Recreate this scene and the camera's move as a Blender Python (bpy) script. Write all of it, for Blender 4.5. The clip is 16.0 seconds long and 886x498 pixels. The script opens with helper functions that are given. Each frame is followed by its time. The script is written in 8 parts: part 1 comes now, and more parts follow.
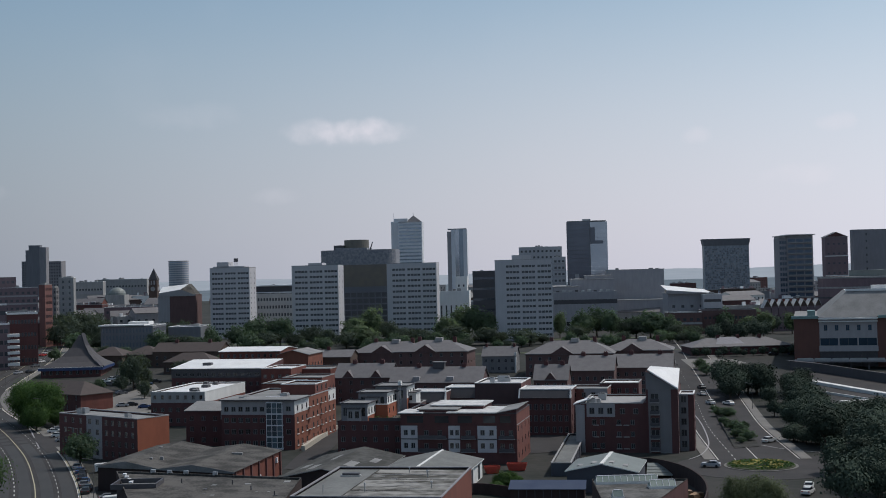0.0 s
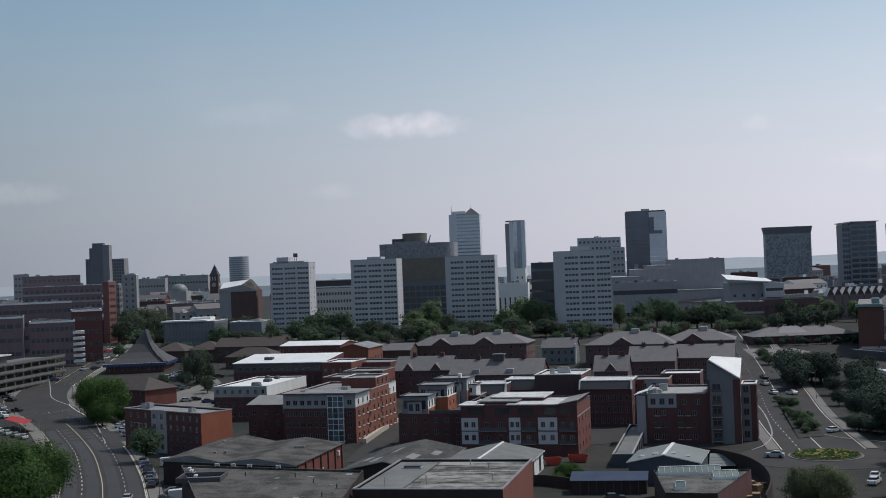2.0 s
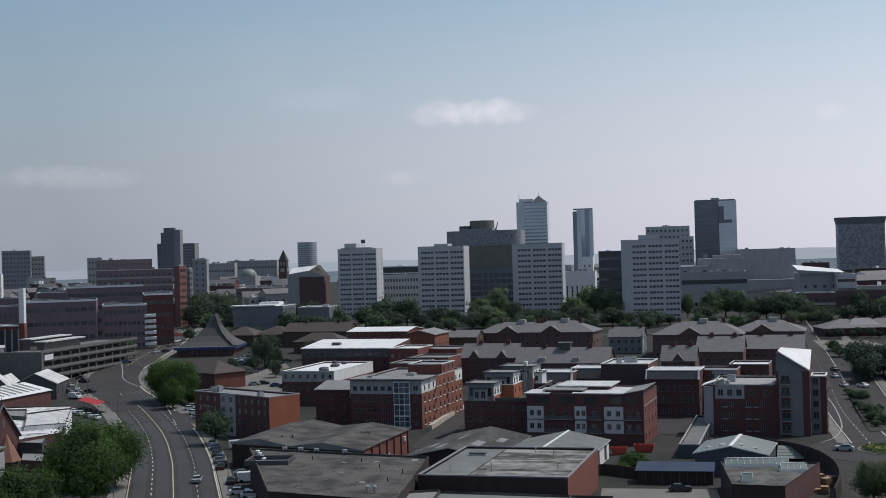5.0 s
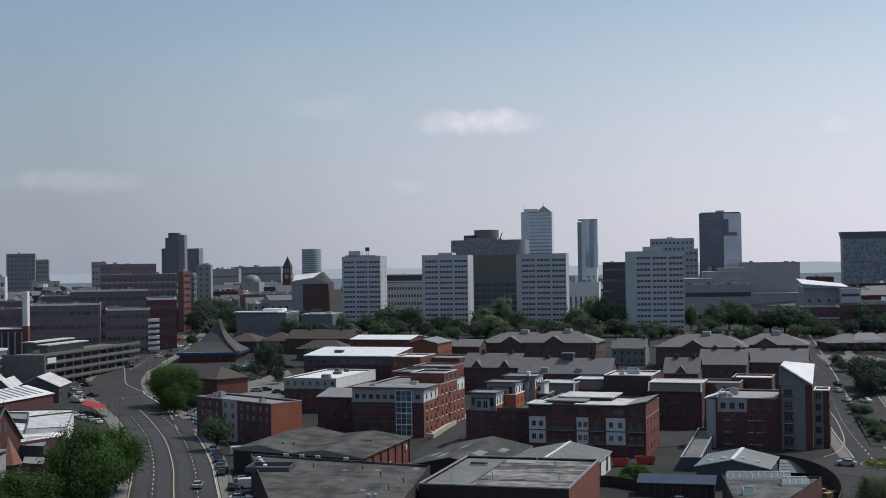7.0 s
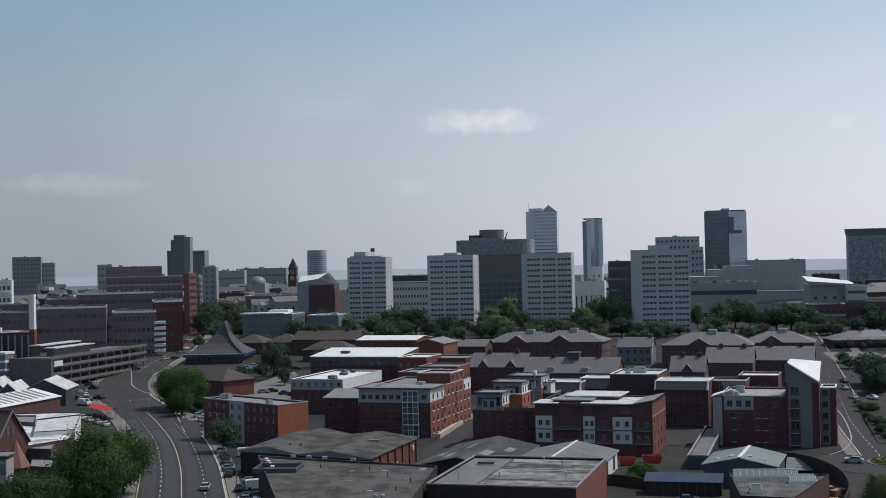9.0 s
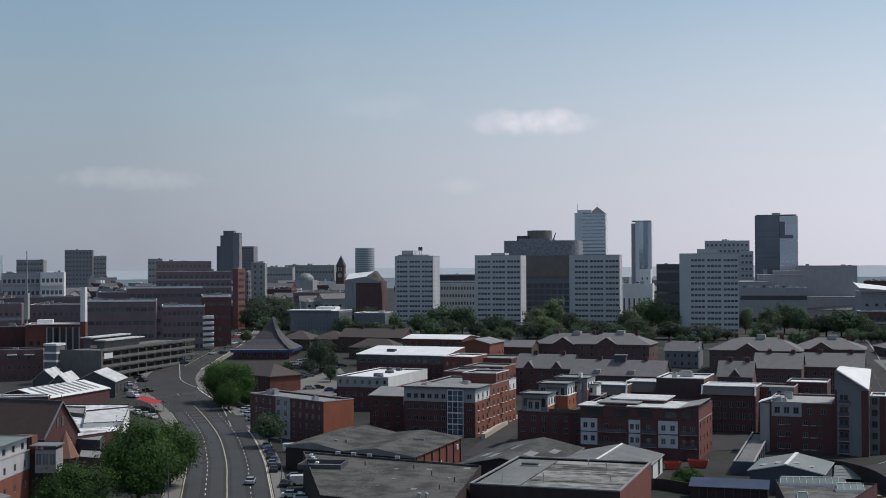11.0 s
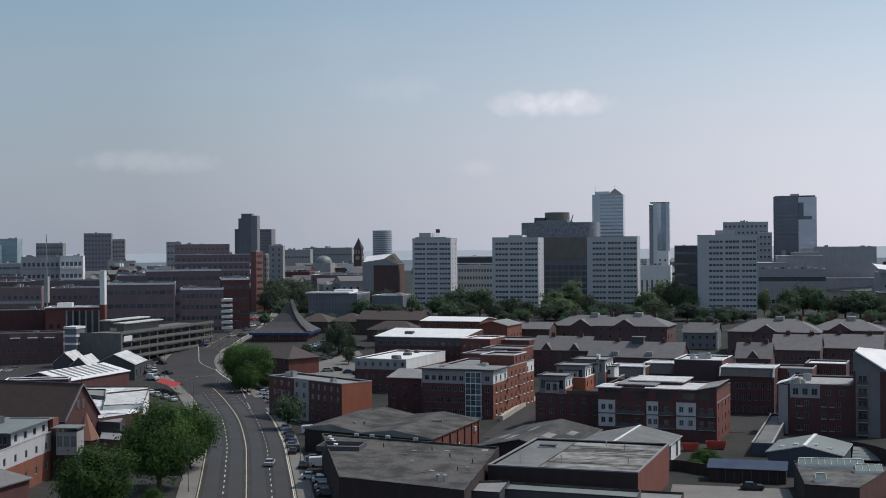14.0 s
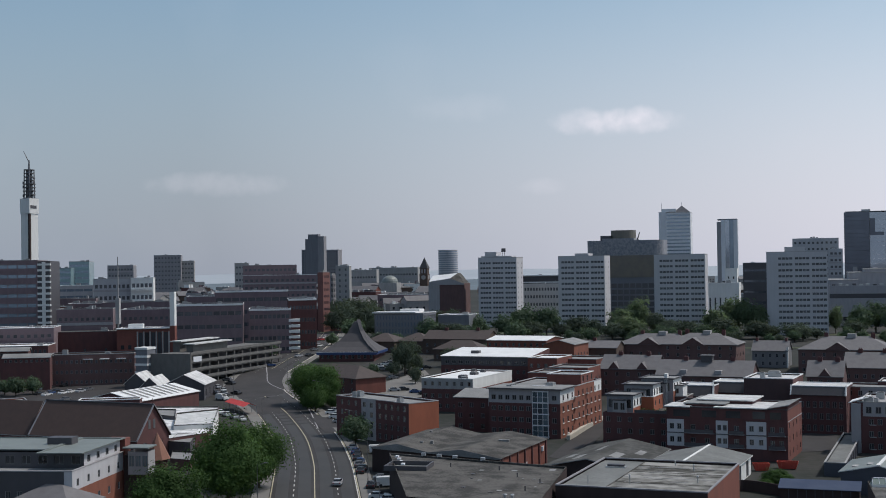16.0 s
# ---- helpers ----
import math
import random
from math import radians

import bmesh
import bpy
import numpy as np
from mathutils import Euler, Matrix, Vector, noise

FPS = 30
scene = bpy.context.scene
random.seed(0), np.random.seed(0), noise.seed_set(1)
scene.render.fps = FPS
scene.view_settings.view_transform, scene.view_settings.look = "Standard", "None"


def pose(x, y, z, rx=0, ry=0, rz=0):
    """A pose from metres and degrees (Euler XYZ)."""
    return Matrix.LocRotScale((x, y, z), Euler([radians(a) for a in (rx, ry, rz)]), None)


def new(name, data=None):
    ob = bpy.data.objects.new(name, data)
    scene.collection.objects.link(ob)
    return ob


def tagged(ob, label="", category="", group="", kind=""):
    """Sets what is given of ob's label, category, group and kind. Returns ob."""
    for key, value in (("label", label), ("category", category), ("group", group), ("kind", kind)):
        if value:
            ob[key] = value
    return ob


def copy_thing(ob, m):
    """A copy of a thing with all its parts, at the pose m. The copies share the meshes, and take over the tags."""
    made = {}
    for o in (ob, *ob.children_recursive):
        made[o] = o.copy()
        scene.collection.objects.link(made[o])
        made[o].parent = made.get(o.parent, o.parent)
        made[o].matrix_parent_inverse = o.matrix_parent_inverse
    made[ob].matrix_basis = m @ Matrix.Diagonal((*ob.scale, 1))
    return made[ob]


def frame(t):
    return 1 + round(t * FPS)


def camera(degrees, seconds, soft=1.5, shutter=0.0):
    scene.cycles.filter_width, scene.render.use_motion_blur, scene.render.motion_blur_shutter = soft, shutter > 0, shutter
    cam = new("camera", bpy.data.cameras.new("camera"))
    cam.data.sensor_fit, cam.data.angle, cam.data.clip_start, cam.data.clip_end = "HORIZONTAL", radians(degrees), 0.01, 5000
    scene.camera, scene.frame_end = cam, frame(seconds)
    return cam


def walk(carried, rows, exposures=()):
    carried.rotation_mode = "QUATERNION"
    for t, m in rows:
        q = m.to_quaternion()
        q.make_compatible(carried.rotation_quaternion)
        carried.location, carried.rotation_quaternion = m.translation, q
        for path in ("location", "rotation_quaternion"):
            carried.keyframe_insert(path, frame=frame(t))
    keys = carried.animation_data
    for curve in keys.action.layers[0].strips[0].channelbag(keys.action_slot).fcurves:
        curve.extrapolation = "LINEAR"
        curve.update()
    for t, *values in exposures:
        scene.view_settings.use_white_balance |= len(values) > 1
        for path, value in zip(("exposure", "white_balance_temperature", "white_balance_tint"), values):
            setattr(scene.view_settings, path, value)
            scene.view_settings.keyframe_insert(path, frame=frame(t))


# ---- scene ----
cam = camera(38.58, 16.0, soft=0.95)
PATH = [
    (0.0, pose(0.00, -0.00, 45.00, 91.130, 1.400, 0.028)),
    (0.5, pose(-0.01, -0.09, 44.99, 91.088, 1.539, 0.923)),
    (1.0, pose(0.06, -0.15, 45.02, 91.061, 1.724, 1.916)),
    (1.5, pose(0.04, -0.20, 44.98, 90.917, 1.974, 2.393)),
    (2.0, pose(0.03, -0.28, 44.99, 90.876, 2.161, 2.673)),
    (2.5, pose(0.05, -0.29, 45.04, 90.819, 1.976, 3.049)),
    (3.0, pose(0.04, -0.37, 45.04, 90.813, 2.304, 3.284)),
    (3.5, pose(0.05, -0.52, 45.04, 90.624, 2.402, 3.853)),
    (4.0, pose(0.00, -0.71, 45.09, 90.555, 2.078, 4.558)),
    (4.5, pose(0.06, -0.81, 45.12, 90.348, 2.005, 5.268)),
    (5.0, pose(0.05, -0.93, 45.12, 90.390, 1.611, 5.703)),
    (7.5, pose(0.07, -0.94, 45.14, 90.825, 0.763, 5.855)),
    (8.0, pose(0.09, -1.06, 45.14, 90.735, 1.084, 5.875)),
    (10.5, pose(-0.02, -1.22, 45.19, 90.903, 0.905, 7.012)),
    (11.0, pose(0.09, -1.38, 45.20, 90.808, 0.241, 8.273)),
    (11.5, pose(0.12, -1.49, 45.18, 90.831, 0.128, 8.836)),
    (12.0, pose(0.09, -1.55, 45.22, 90.717, 0.016, 8.751)),
    (12.5, pose(0.14, -1.52, 45.16, 90.792, 0.310, 8.822)),
    (13.0, pose(0.09, -1.54, 45.15, 90.314, 0.547, 8.491)),
    (13.5, pose(0.14, -1.52, 45.14, 90.353, 1.024, 8.456)),
    (14.0, pose(0.13, -1.63, 45.23, 90.007, 0.415, 9.066)),
    (14.5, pose(0.10, -1.75, 45.20, 90.219, 0.014, 9.668)),
    (15.0, pose(0.16, -1.93, 45.25, 90.412, 0.015, 10.440)),
    (15.5, pose(0.22, -2.02, 45.27, 90.650, 0.231, 11.499)),
    (16.0, pose(0.24, -2.03, 45.32, 90.905, 0.856, 12.043)),
]
walk(cam, PATH, exposures=((0, -0.12, 6410, 11.5), (3, -0.06, 6410, 11.5), (8, 0.01, 6410, 11.5), (11, 0.0, 6410, 11.5), (16, 0.06, 6410, 11.5)))

# ---- light ----
SUN_EL, SUN_AZ = radians(56), radians(62)      # height over the horizon; turn to the right of the first view
to_sun = Vector((math.sin(SUN_AZ) * math.cos(SUN_EL), math.cos(SUN_AZ) * math.cos(SUN_EL), math.sin(SUN_EL)))
sun = new("sun", bpy.data.lights.new("sun", "SUN"))
sun.data.energy, sun.data.angle, sun.data.color = 2.5, radians(0.8), (1.0, 0.94, 0.88)
sun.matrix_world = Matrix.Translation((0, 0, 300)) @ (-to_sun).to_track_quat("-Z", "Y").to_matrix().to_4x4()


def build_sky():
    w = bpy.data.worlds.new("summer_sky")
    w.use_nodes = True
    scene.world = w
    t, n, l = w.node_tree, w.node_tree.nodes, w.node_tree.links
    n.clear()
    out, bg = n.new("ShaderNodeOutputWorld"), n.new("ShaderNodeBackground")
    sky = n.new("ShaderNodeTexSky")
    sky.sky_type, sky.sun_disc = "NISHITA", False
    sky.sun_elevation, sky.sun_rotation = SUN_EL, SUN_AZ
    sky.air_density, sky.dust_density, sky.ozone_density, sky.altitude = 1.0, 2.2, 1.0, 100
    co, sep = n.new("ShaderNodeTexCoord"), n.new("ShaderNodeSeparateXYZ")
    l.new(co.outputs["Generated"], sep.inputs[0])
    # a milky veil that thickens towards the horizon
    veil = n.new("ShaderNodeMapRange")
    veil.interpolation_type = "SMOOTHERSTEP"
    for k, v in zip(("From Min", "From Max", "To Min", "To Max"), (-0.02, 0.34, 0.85, 0.0)):
        veil.inputs[k].default_value = v
    l.new(sep.outputs["Z"], veil.inputs["Value"])
    # a thinner milkiness overhead, as on any hazy summer day
    high = n.new("ShaderNodeMapRange")
    high.interpolation_type = "SMOOTHERSTEP"
    for k, v in zip(("From Min", "From Max", "To Min", "To Max"), (0.3, 0.75, 0.0, 0.3)):
        high.inputs[k].default_value = v
    l.new(sep.outputs["Z"], high.inputs["Value"])
    milk = n.new("ShaderNodeMath")
    milk.operation = "ADD"
    l.new(veil.outputs[0], milk.inputs[0])
    l.new(high.outputs[0], milk.inputs[1])
    haze = n.new("ShaderNodeMix")
    haze.data_type = "RGBA"
    l.new(milk.outputs[0], haze.inputs["Factor"])
    tint = n.new("ShaderNodeVectorMath")
    tint.operation = "MULTIPLY"
    tint.inputs[1].default_value = (0.905, 1.06, 1.02)
    l.new(sky.outputs[0], tint.inputs[0])
    l.new(tint.outputs[0], haze.inputs["A"])
    dot = n.new("ShaderNodeVectorMath")
    dot.operation = "DOT_PRODUCT"
    l.new(co.outputs["Generated"], dot.inputs[0])
    dot.inputs[1].default_value = (math.sin(SUN_AZ), math.cos(SUN_AZ), 0.1)
    glow = n.new("ShaderNodeMapRange")
    for k, v in zip(("From Min", "From Max", "To Min", "To Max"), (0.1, 0.95, 0.79, 2.0)):
        glow.inputs[k].default_value = v
    l.new(dot.outputs["Value"], glow.inputs["Value"])
    warm = n.new("ShaderNodeVectorMath")
    warm.operation = "SCALE"
    side, hue = n.new("ShaderNodeMapRange"), n.new("ShaderNodeMix")
    side.inputs["From Min"].default_value, side.inputs["From Max"].default_value = 0.0, 0.55
    l.new(dot.outputs["Value"], side.inputs["Value"])
    hue.data_type = "RGBA"
    l.new(side.outputs[0], hue.inputs["Factor"])
    hue.inputs["A"].default_value, hue.inputs["B"].default_value = (4.0, 4.5, 5.4, 1), (4.6, 4.58, 5.2, 1)
    l.new(hue.outputs["Result"], warm.inputs[0])
    l.new(glow.outputs[0], warm.inputs["Scale"])
    l.new(warm.outputs[0], haze.inputs["B"])
    # small fair-weather clouds: bearing, height (radians), half width, half height, strength
    def math_node(op, a, b=None):
        k = n.new("ShaderNodeMath")
        k.operation = op
        for i, v in enumerate((a, b)):
            if v is None:
                continue
            if isinstance(v, (int, float)):
                k.inputs[i].default_value = v
            else:
                l.new(v, k.inputs[i])
        return k.outputs[0]

    az, el = math_node("ARCTAN2", sep.outputs["X"], sep.outputs["Y"]), math_node("ARCSINE", sep.outputs["Z"])
    fluff, broad = n.new("ShaderNodeTexNoise"), n.new("ShaderNodeTexNoise")
    for k, scale in ((fluff, 60), (broad, 14)):
        l.new(co.outputs["Generated"], k.inputs["Vector"])
        k.inputs["Scale"].default_value, k.inputs["Detail"].default_value = scale, 5
    rough = math_node("MULTIPLY", math_node("SUBTRACT", fluff.outputs[0], 0.5), 3.0)
    total = math_node("MULTIPLY", math_node("MAXIMUM", math_node("SUBTRACT", broad.outputs[0], 0.55), 0.0), 0.12)
    for a0, e0, w, h, amount in ((-0.098, 0.1138, 0.024, 0.0085, 0.36), (-0.06, 0.1135, 0.036, 0.0085, 0.42), (-0.061, 0.1175, 0.02, 0.0062, 0.34), (-0.074, 0.1085, 0.036, 0.006, 0.16), (-0.385, 0.0687, 0.045, 0.008, 0.17), (0.201, 0.1022, 0.010, 0.006, 0.28),
                                 (0.278, 0.0693, 0.026, 0.008, 0.26), (0.304, 0.1076, 0.014, 0.006, 0.3), (-0.129, 0.0635, 0.017, 0.006, 0.13), (-0.194, 0.1265, 0.035, 0.010, 0.08), (0.75, 0.14, 0.07, 0.03, 0.5), (-0.9, 0.13, 0.08, 0.03, 0.5)):
        u = math_node("MULTIPLY", math_node("SUBTRACT", az, a0), 1 / w)
        v = math_node("MULTIPLY", math_node("SUBTRACT", el, e0), 1 / h)
        q = math_node("ADD", math_node("ADD", math_node("MULTIPLY", u, u), math_node("MULTIPLY", v, v)), rough)
        rp = n.new("ShaderNodeMapRange")
        rp.interpolation_type = "SMOOTHSTEP"
        for k, val in zip(("From Min", "From Max", "To Min", "To Max"), (1.9, -0.6, 0.0, amount)):
            rp.inputs[k].default_value = val
        l.new(q, rp.inputs["Value"])
        total = math_node("ADD", total, rp.outputs[0])
    puff = n.new("ShaderNodeMix")
    puff.data_type = "RGBA"
    l.new(total, puff.inputs["Factor"])
    l.new(haze.outputs["Result"], puff.inputs["A"])
    puff.inputs["B"].default_value = (8.0, 7.75, 8.3, 1)
    l.new(puff.outputs["Result"], bg.inputs[0])
    bg.inputs[1].default_value = 0.104
    l.new(bg.outputs[0], out.inputs[0])


build_sky()


# ---- materials ----
def material(name, color, color2=None, rough=0.8, metal=0.0, scale=0.6, fine=9.0, amount=0.5, bump=0.2, streak=1.0, spec=0.5, vary=0.0, along=1.0):
    """Two colours mixed by a broad and a fine noise in metres, with a fine relief. streak stretches the broad noise upright."""
    m = bpy.data.materials.new(name)
    m.use_nodes = True
    t = m.node_tree
    n, l = t.nodes, t.links
    b = n["Principled BSDF"]
    b.inputs["Roughness"].default_value, b.inputs["Metallic"].default_value = rough, metal
    b.inputs["Specular IOR Level"].default_value = spec
    color2 = color2 or tuple(c * 0.72 for c in color)
    co, mp = n.new("ShaderNodeTexCoord"), n.new("ShaderNodeMapping")
    mp.inputs["Scale"].default_value = (1 / along, 1, 1 / streak)
    l.new(co.outputs["Object"], mp.inputs[0])
    big, small = n.new("ShaderNodeTexNoise"), n.new("ShaderNodeTexNoise")
    big.inputs["Scale"].default_value, big.inputs["Detail"].default_value = scale, 4
    small.inputs["Scale"].default_value, small.inputs["Detail"].default_value = fine, 3
    l.new(mp.outputs[0], big.inputs["Vector"])
    l.new(co.outputs["Object"], small.inputs["Vector"])
    add = n.new("ShaderNodeMath")
    add.operation = "MULTIPLY_ADD"
    l.new(small.outputs[0], add.inputs[0])
    add.inputs[1].default_value = 0.6
    l.new(big.outputs[0], add.inputs[2])
    rng = n.new("ShaderNodeMapRange")
    for k, v in zip(("From Min", "From Max", "To Min", "To Max"), (0.8 - 0.35, 0.8 + 0.35, 0.5 - amount, 0.5 + amount)):
        rng.inputs[k].default_value = v
    l.new(add.outputs[0], rng.inputs["Value"])
    mix = n.new("ShaderNodeMix")
    mix.data_type = "RGBA"
    l.new(rng.outputs[0], mix.inputs["Factor"])
    mix.inputs["A"].default_value, mix.inputs["B"].default_value = (*color, 1), (*color2, 1)
    last = mix.outputs["Result"]
    if vary:
        info, hsv, vr = n.new("ShaderNodeObjectInfo"), n.new("ShaderNodeHueSaturation"), n.new("ShaderNodeMapRange")
        vr.inputs["To Min"].default_value, vr.inputs["To Max"].default_value = 1 - vary, 1 + vary
        l.new(info.outputs["Random"], vr.inputs["Value"])
        l.new(vr.outputs[0], hsv.inputs["Value"])
        l.new(last, hsv.inputs["Color"])
        last = hsv.outputs[0]
    l.new(last, b.inputs["Base Color"])
    if bump:
        bp = n.new("ShaderNodeBump")
        bp.inputs["Strength"].default_value, bp.inputs["Distance"].default_value = bump, 0.05
        l.new(add.outputs[0], bp.inputs["Height"])
        l.new(bp.outputs[0], b.inputs["Normal"])
    return m


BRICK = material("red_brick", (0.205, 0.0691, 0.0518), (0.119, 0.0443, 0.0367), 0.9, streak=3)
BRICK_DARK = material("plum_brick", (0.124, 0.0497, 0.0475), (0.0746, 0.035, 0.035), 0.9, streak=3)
# Far bricks: distance haze is put into their lifted, purplish colours.
BRICK_FAR = material("hazed_purple_brick", (0.215, 0.155, 0.168), (0.14, 0.103, 0.114), 0.9, streak=3)
BRICK_FAR_RED = material("hazed_red_brick", (0.24, 0.105, 0.09), (0.15, 0.075, 0.068), 0.9, streak=3)
CAR_PARK = material("stained_brown_concrete", (0.155, 0.15, 0.142), (0.1, 0.097, 0.093), 0.9, streak=2)
# Red brick with sunlight put into the colour; one low house is truly orange.
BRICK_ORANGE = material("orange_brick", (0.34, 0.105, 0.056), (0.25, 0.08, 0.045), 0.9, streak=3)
BRICK_BROWN = material("brown_brick", (0.11, 0.072, 0.056), (0.07, 0.048, 0.04), 0.9, streak=3)
RENDER_GREY = material("grey_render", (0.355, 0.345, 0.352), (0.267, 0.26, 0.266), 0.85, streak=4)
RENDER_WHITE = material("white_render", (0.74, 0.74, 0.72), (0.6, 0.6, 0.58), 0.85, streak=4)
PANEL_WHITE = material("white_cladding", (0.72, 0.73, 0.75), (0.6, 0.61, 0.63), 0.5, streak=3)
TOWER_WHITE = material("pale_tower_cladding", (0.52, 0.51, 0.525), (0.42, 0.415, 0.43), 0.7, streak=5)
CONCRETE = material("weathered_concrete", (0.36, 0.355, 0.35), (0.24, 0.237, 0.233), 0.9, streak=4)
CONCRETE_DARK = material("dark_concrete", (0.275, 0.268, 0.282), (0.198, 0.194, 0.208), 0.9, streak=4)
WORN_WHITE = material("weathered_white_roof", (0.6, 0.6, 0.585), (0.4, 0.4, 0.395), 0.8, scale=0.35, fine=1.5, amount=1.0)
# Far concrete, paled by haze put into its colour.
CONCRETE_FAR = material("hazed_pale_concrete", (0.43, 0.43, 0.45), (0.32, 0.325, 0.345), 0.9, streak=4)
GLASS_PALE = material("pale_blue_glass", (0.3, 0.37, 0.44), (0.22, 0.28, 0.35), 0.12, metal=0.5, bump=0, scale=0.08, vary=0.15)
SHEET = material("smooth_roof_sheet", (0.185, 0.19, 0.183), (0.13, 0.134, 0.13), 0.85, scale=0.2, fine=1.5, amount=0.9, spec=0.25)
STONE_PALE = material("streaked_pale_stone", (0.56, 0.53, 0.5), (0.43, 0.41, 0.39), 0.9, streak=4)
STONE = material("buff_stone", (0.5, 0.46, 0.39), (0.38, 0.35, 0.3), 0.9)
DARK_CLAD = material("charcoal_cladding", (0.078, 0.074, 0.082), (0.054, 0.052, 0.058), 0.55, streak=3)
BLUE_CLAD = material("blue_cladding", (0.03, 0.06, 0.17), (0.025, 0.05, 0.13), 0.45, streak=2)
SLATE = material("grey_slate", (0.166, 0.159, 0.162), (0.112, 0.107, 0.109), 0.75, fine=4, spec=0.5)
SLATE_DARK = material("darker_slate", (0.075, 0.07, 0.074), (0.052, 0.049, 0.052), 0.75, fine=4)
SLATE_BROWN = material("brown_tile", (0.078, 0.06, 0.055), (0.054, 0.042, 0.039), 0.85, fine=4)
TILE_RED = material("dark_red_tile", (0.08, 0.05, 0.041), (0.058, 0.037, 0.032), 0.85, fine=4)
# Brighter copy that puts sunlight into east walls; all round on one block.
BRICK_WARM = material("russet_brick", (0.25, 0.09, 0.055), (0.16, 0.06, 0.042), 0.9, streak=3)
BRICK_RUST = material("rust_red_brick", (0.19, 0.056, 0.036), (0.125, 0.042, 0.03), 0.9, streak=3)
# Front walls' shade put into near-black brick; the telecom strip is truly black.
SHADE_BLACK = material("shade_black_brick", (0.066, 0.046, 0.044), (0.042, 0.032, 0.031), 0.95, streak=3, spec=0.2)
CONCRETE_MID = material("mid_grey_concrete", (0.36, 0.355, 0.372), (0.265, 0.262, 0.278), 0.9, streak=4)
RENDER_DARK = material("dark_grey_render", (0.21, 0.205, 0.212), (0.15, 0.147, 0.153), 0.85, streak=4)
# Mid-distance brick, its red dulled by haze put into the colour.
BRICK_MID = material("hazed_dull_brick", (0.149, 0.0847, 0.0792), (0.0968, 0.0594, 0.0583), 0.9, streak=3)
FELT = material("roofing_felt", (0.111, 0.105, 0.0975), (0.0468, 0.0455, 0.0429), 0.95, scale=0.22, fine=2.6, amount=1.5, spec=0.15)
FELT_PALE = material("pale_roof_sheet", (0.25, 0.25, 0.245), (0.16, 0.16, 0.158), 0.85, scale=0.2, fine=2.5, amount=0.8)
MEMBRANE = material("white_roof_membrane", (0.80, 0.80, 0.79), (0.62, 0.62, 0.61), 0.6, scale=0.25, fine=2.0)
METAL_ROOF = material("ribbed_metal_roof", (0.205, 0.228, 0.213), (0.15, 0.166, 0.157), 0.55, metal=0.1, scale=0.3, fine=1.5)
METAL = material("galvanised_metal", (0.45, 0.46, 0.47), (0.33, 0.34, 0.35), 0.45, metal=0.6)
GLASS = material("dark_window_glass", (0.03, 0.033, 0.038), (0.045, 0.048, 0.054), 0.12, bump=0, spec=0.7, vary=0.6)
# Far windows use lighter glass, softened by haze in the colour.
GLASS_FAR = material("hazed_office_glass", (0.085, 0.088, 0.1), (0.06, 0.063, 0.073), 0.2, bump=0, spec=0.7, vary=0.4)
GLASS_BLUE = material("blue_curtain_glass", (0.06, 0.10, 0.15), (0.045, 0.075, 0.115), 0.08, bump=0, metal=0.35, vary=0.3)
GLASS_SKY = material("sky_mirror_glass", (0.44, 0.49, 0.55), (0.33, 0.38, 0.45), 0.08, metal=0.85, bump=0, scale=0.05, vary=0.04)
# Dark cladding lifted for haze within its colour.
TOWER_DARK = material("dark_slate_cladding", (0.17, 0.175, 0.195), (0.125, 0.13, 0.148), 0.6, streak=5)
GLASS_DARK = material("black_mirror_glass", (0.14, 0.16, 0.2), (0.1, 0.115, 0.145), 0.1, bump=0, metal=0.6, scale=0.06, amount=0.9, vary=0.07)
GLASS_TEAL = material("teal_glass", (0.26, 0.37, 0.39), (0.2, 0.29, 0.31), 0.15, bump=0)
GLASS_STAIR = material("dull_stair_glass", (0.1, 0.135, 0.155), (0.06, 0.085, 0.1), 0.12, bump=0, spec=0.7, vary=0.5)
PLUM = material("deep_plum_brick", (0.088, 0.052, 0.052), (0.062, 0.04, 0.041), 0.9, streak=3)
GOLD = material("gold_screen", (0.2, 0.172, 0.132), (0.13, 0.117, 0.105), 0.5, metal=0.2, scale=0.2)
FRAME = material("white_window_frame", (0.22, 0.22, 0.22), None, 0.5, bump=0)
FRAME_DARK = material("grey_window_frame", (0.12, 0.12, 0.125), None, 0.5, bump=0)
ASPHALT_WORN = material("tyre_worn_asphalt", (0.03, 0.0295, 0.0295), (0.041, 0.04, 0.039), 0.8, scale=0.1, fine=1.2, amount=0.9)
ASPHALT = material("asphalt", (0.052, 0.0485, 0.048), (0.035, 0.033, 0.033), 0.9, scale=0.12, fine=1.6, amount=0.8, spec=0.3)
GROUND = material("city_ground", (0.052, 0.05, 0.047), (0.026, 0.03, 0.025), 0.95, scale=0.03, fine=0.4, amount=1.0, spec=0.2)
PAVING = material("pale_paving", (0.2, 0.19, 0.175), (0.13, 0.125, 0.115), 0.9, scale=0.2, fine=2)
PAINT = material("white_road_paint", (0.66, 0.65, 0.6), (0.45, 0.44, 0.41), 0.7, fine=3)
PAINT_Y = material("yellow_road_paint", (0.5, 0.45, 0.3), (0.34, 0.31, 0.21), 0.7, fine=3)
GRASS = material("grass", (0.062, 0.074, 0.035), (0.04, 0.052, 0.025), 0.95, scale=0.15, fine=1.5)
BARK = material("bark", (0.085, 0.065, 0.045), (0.05, 0.04, 0.03), 0.95)
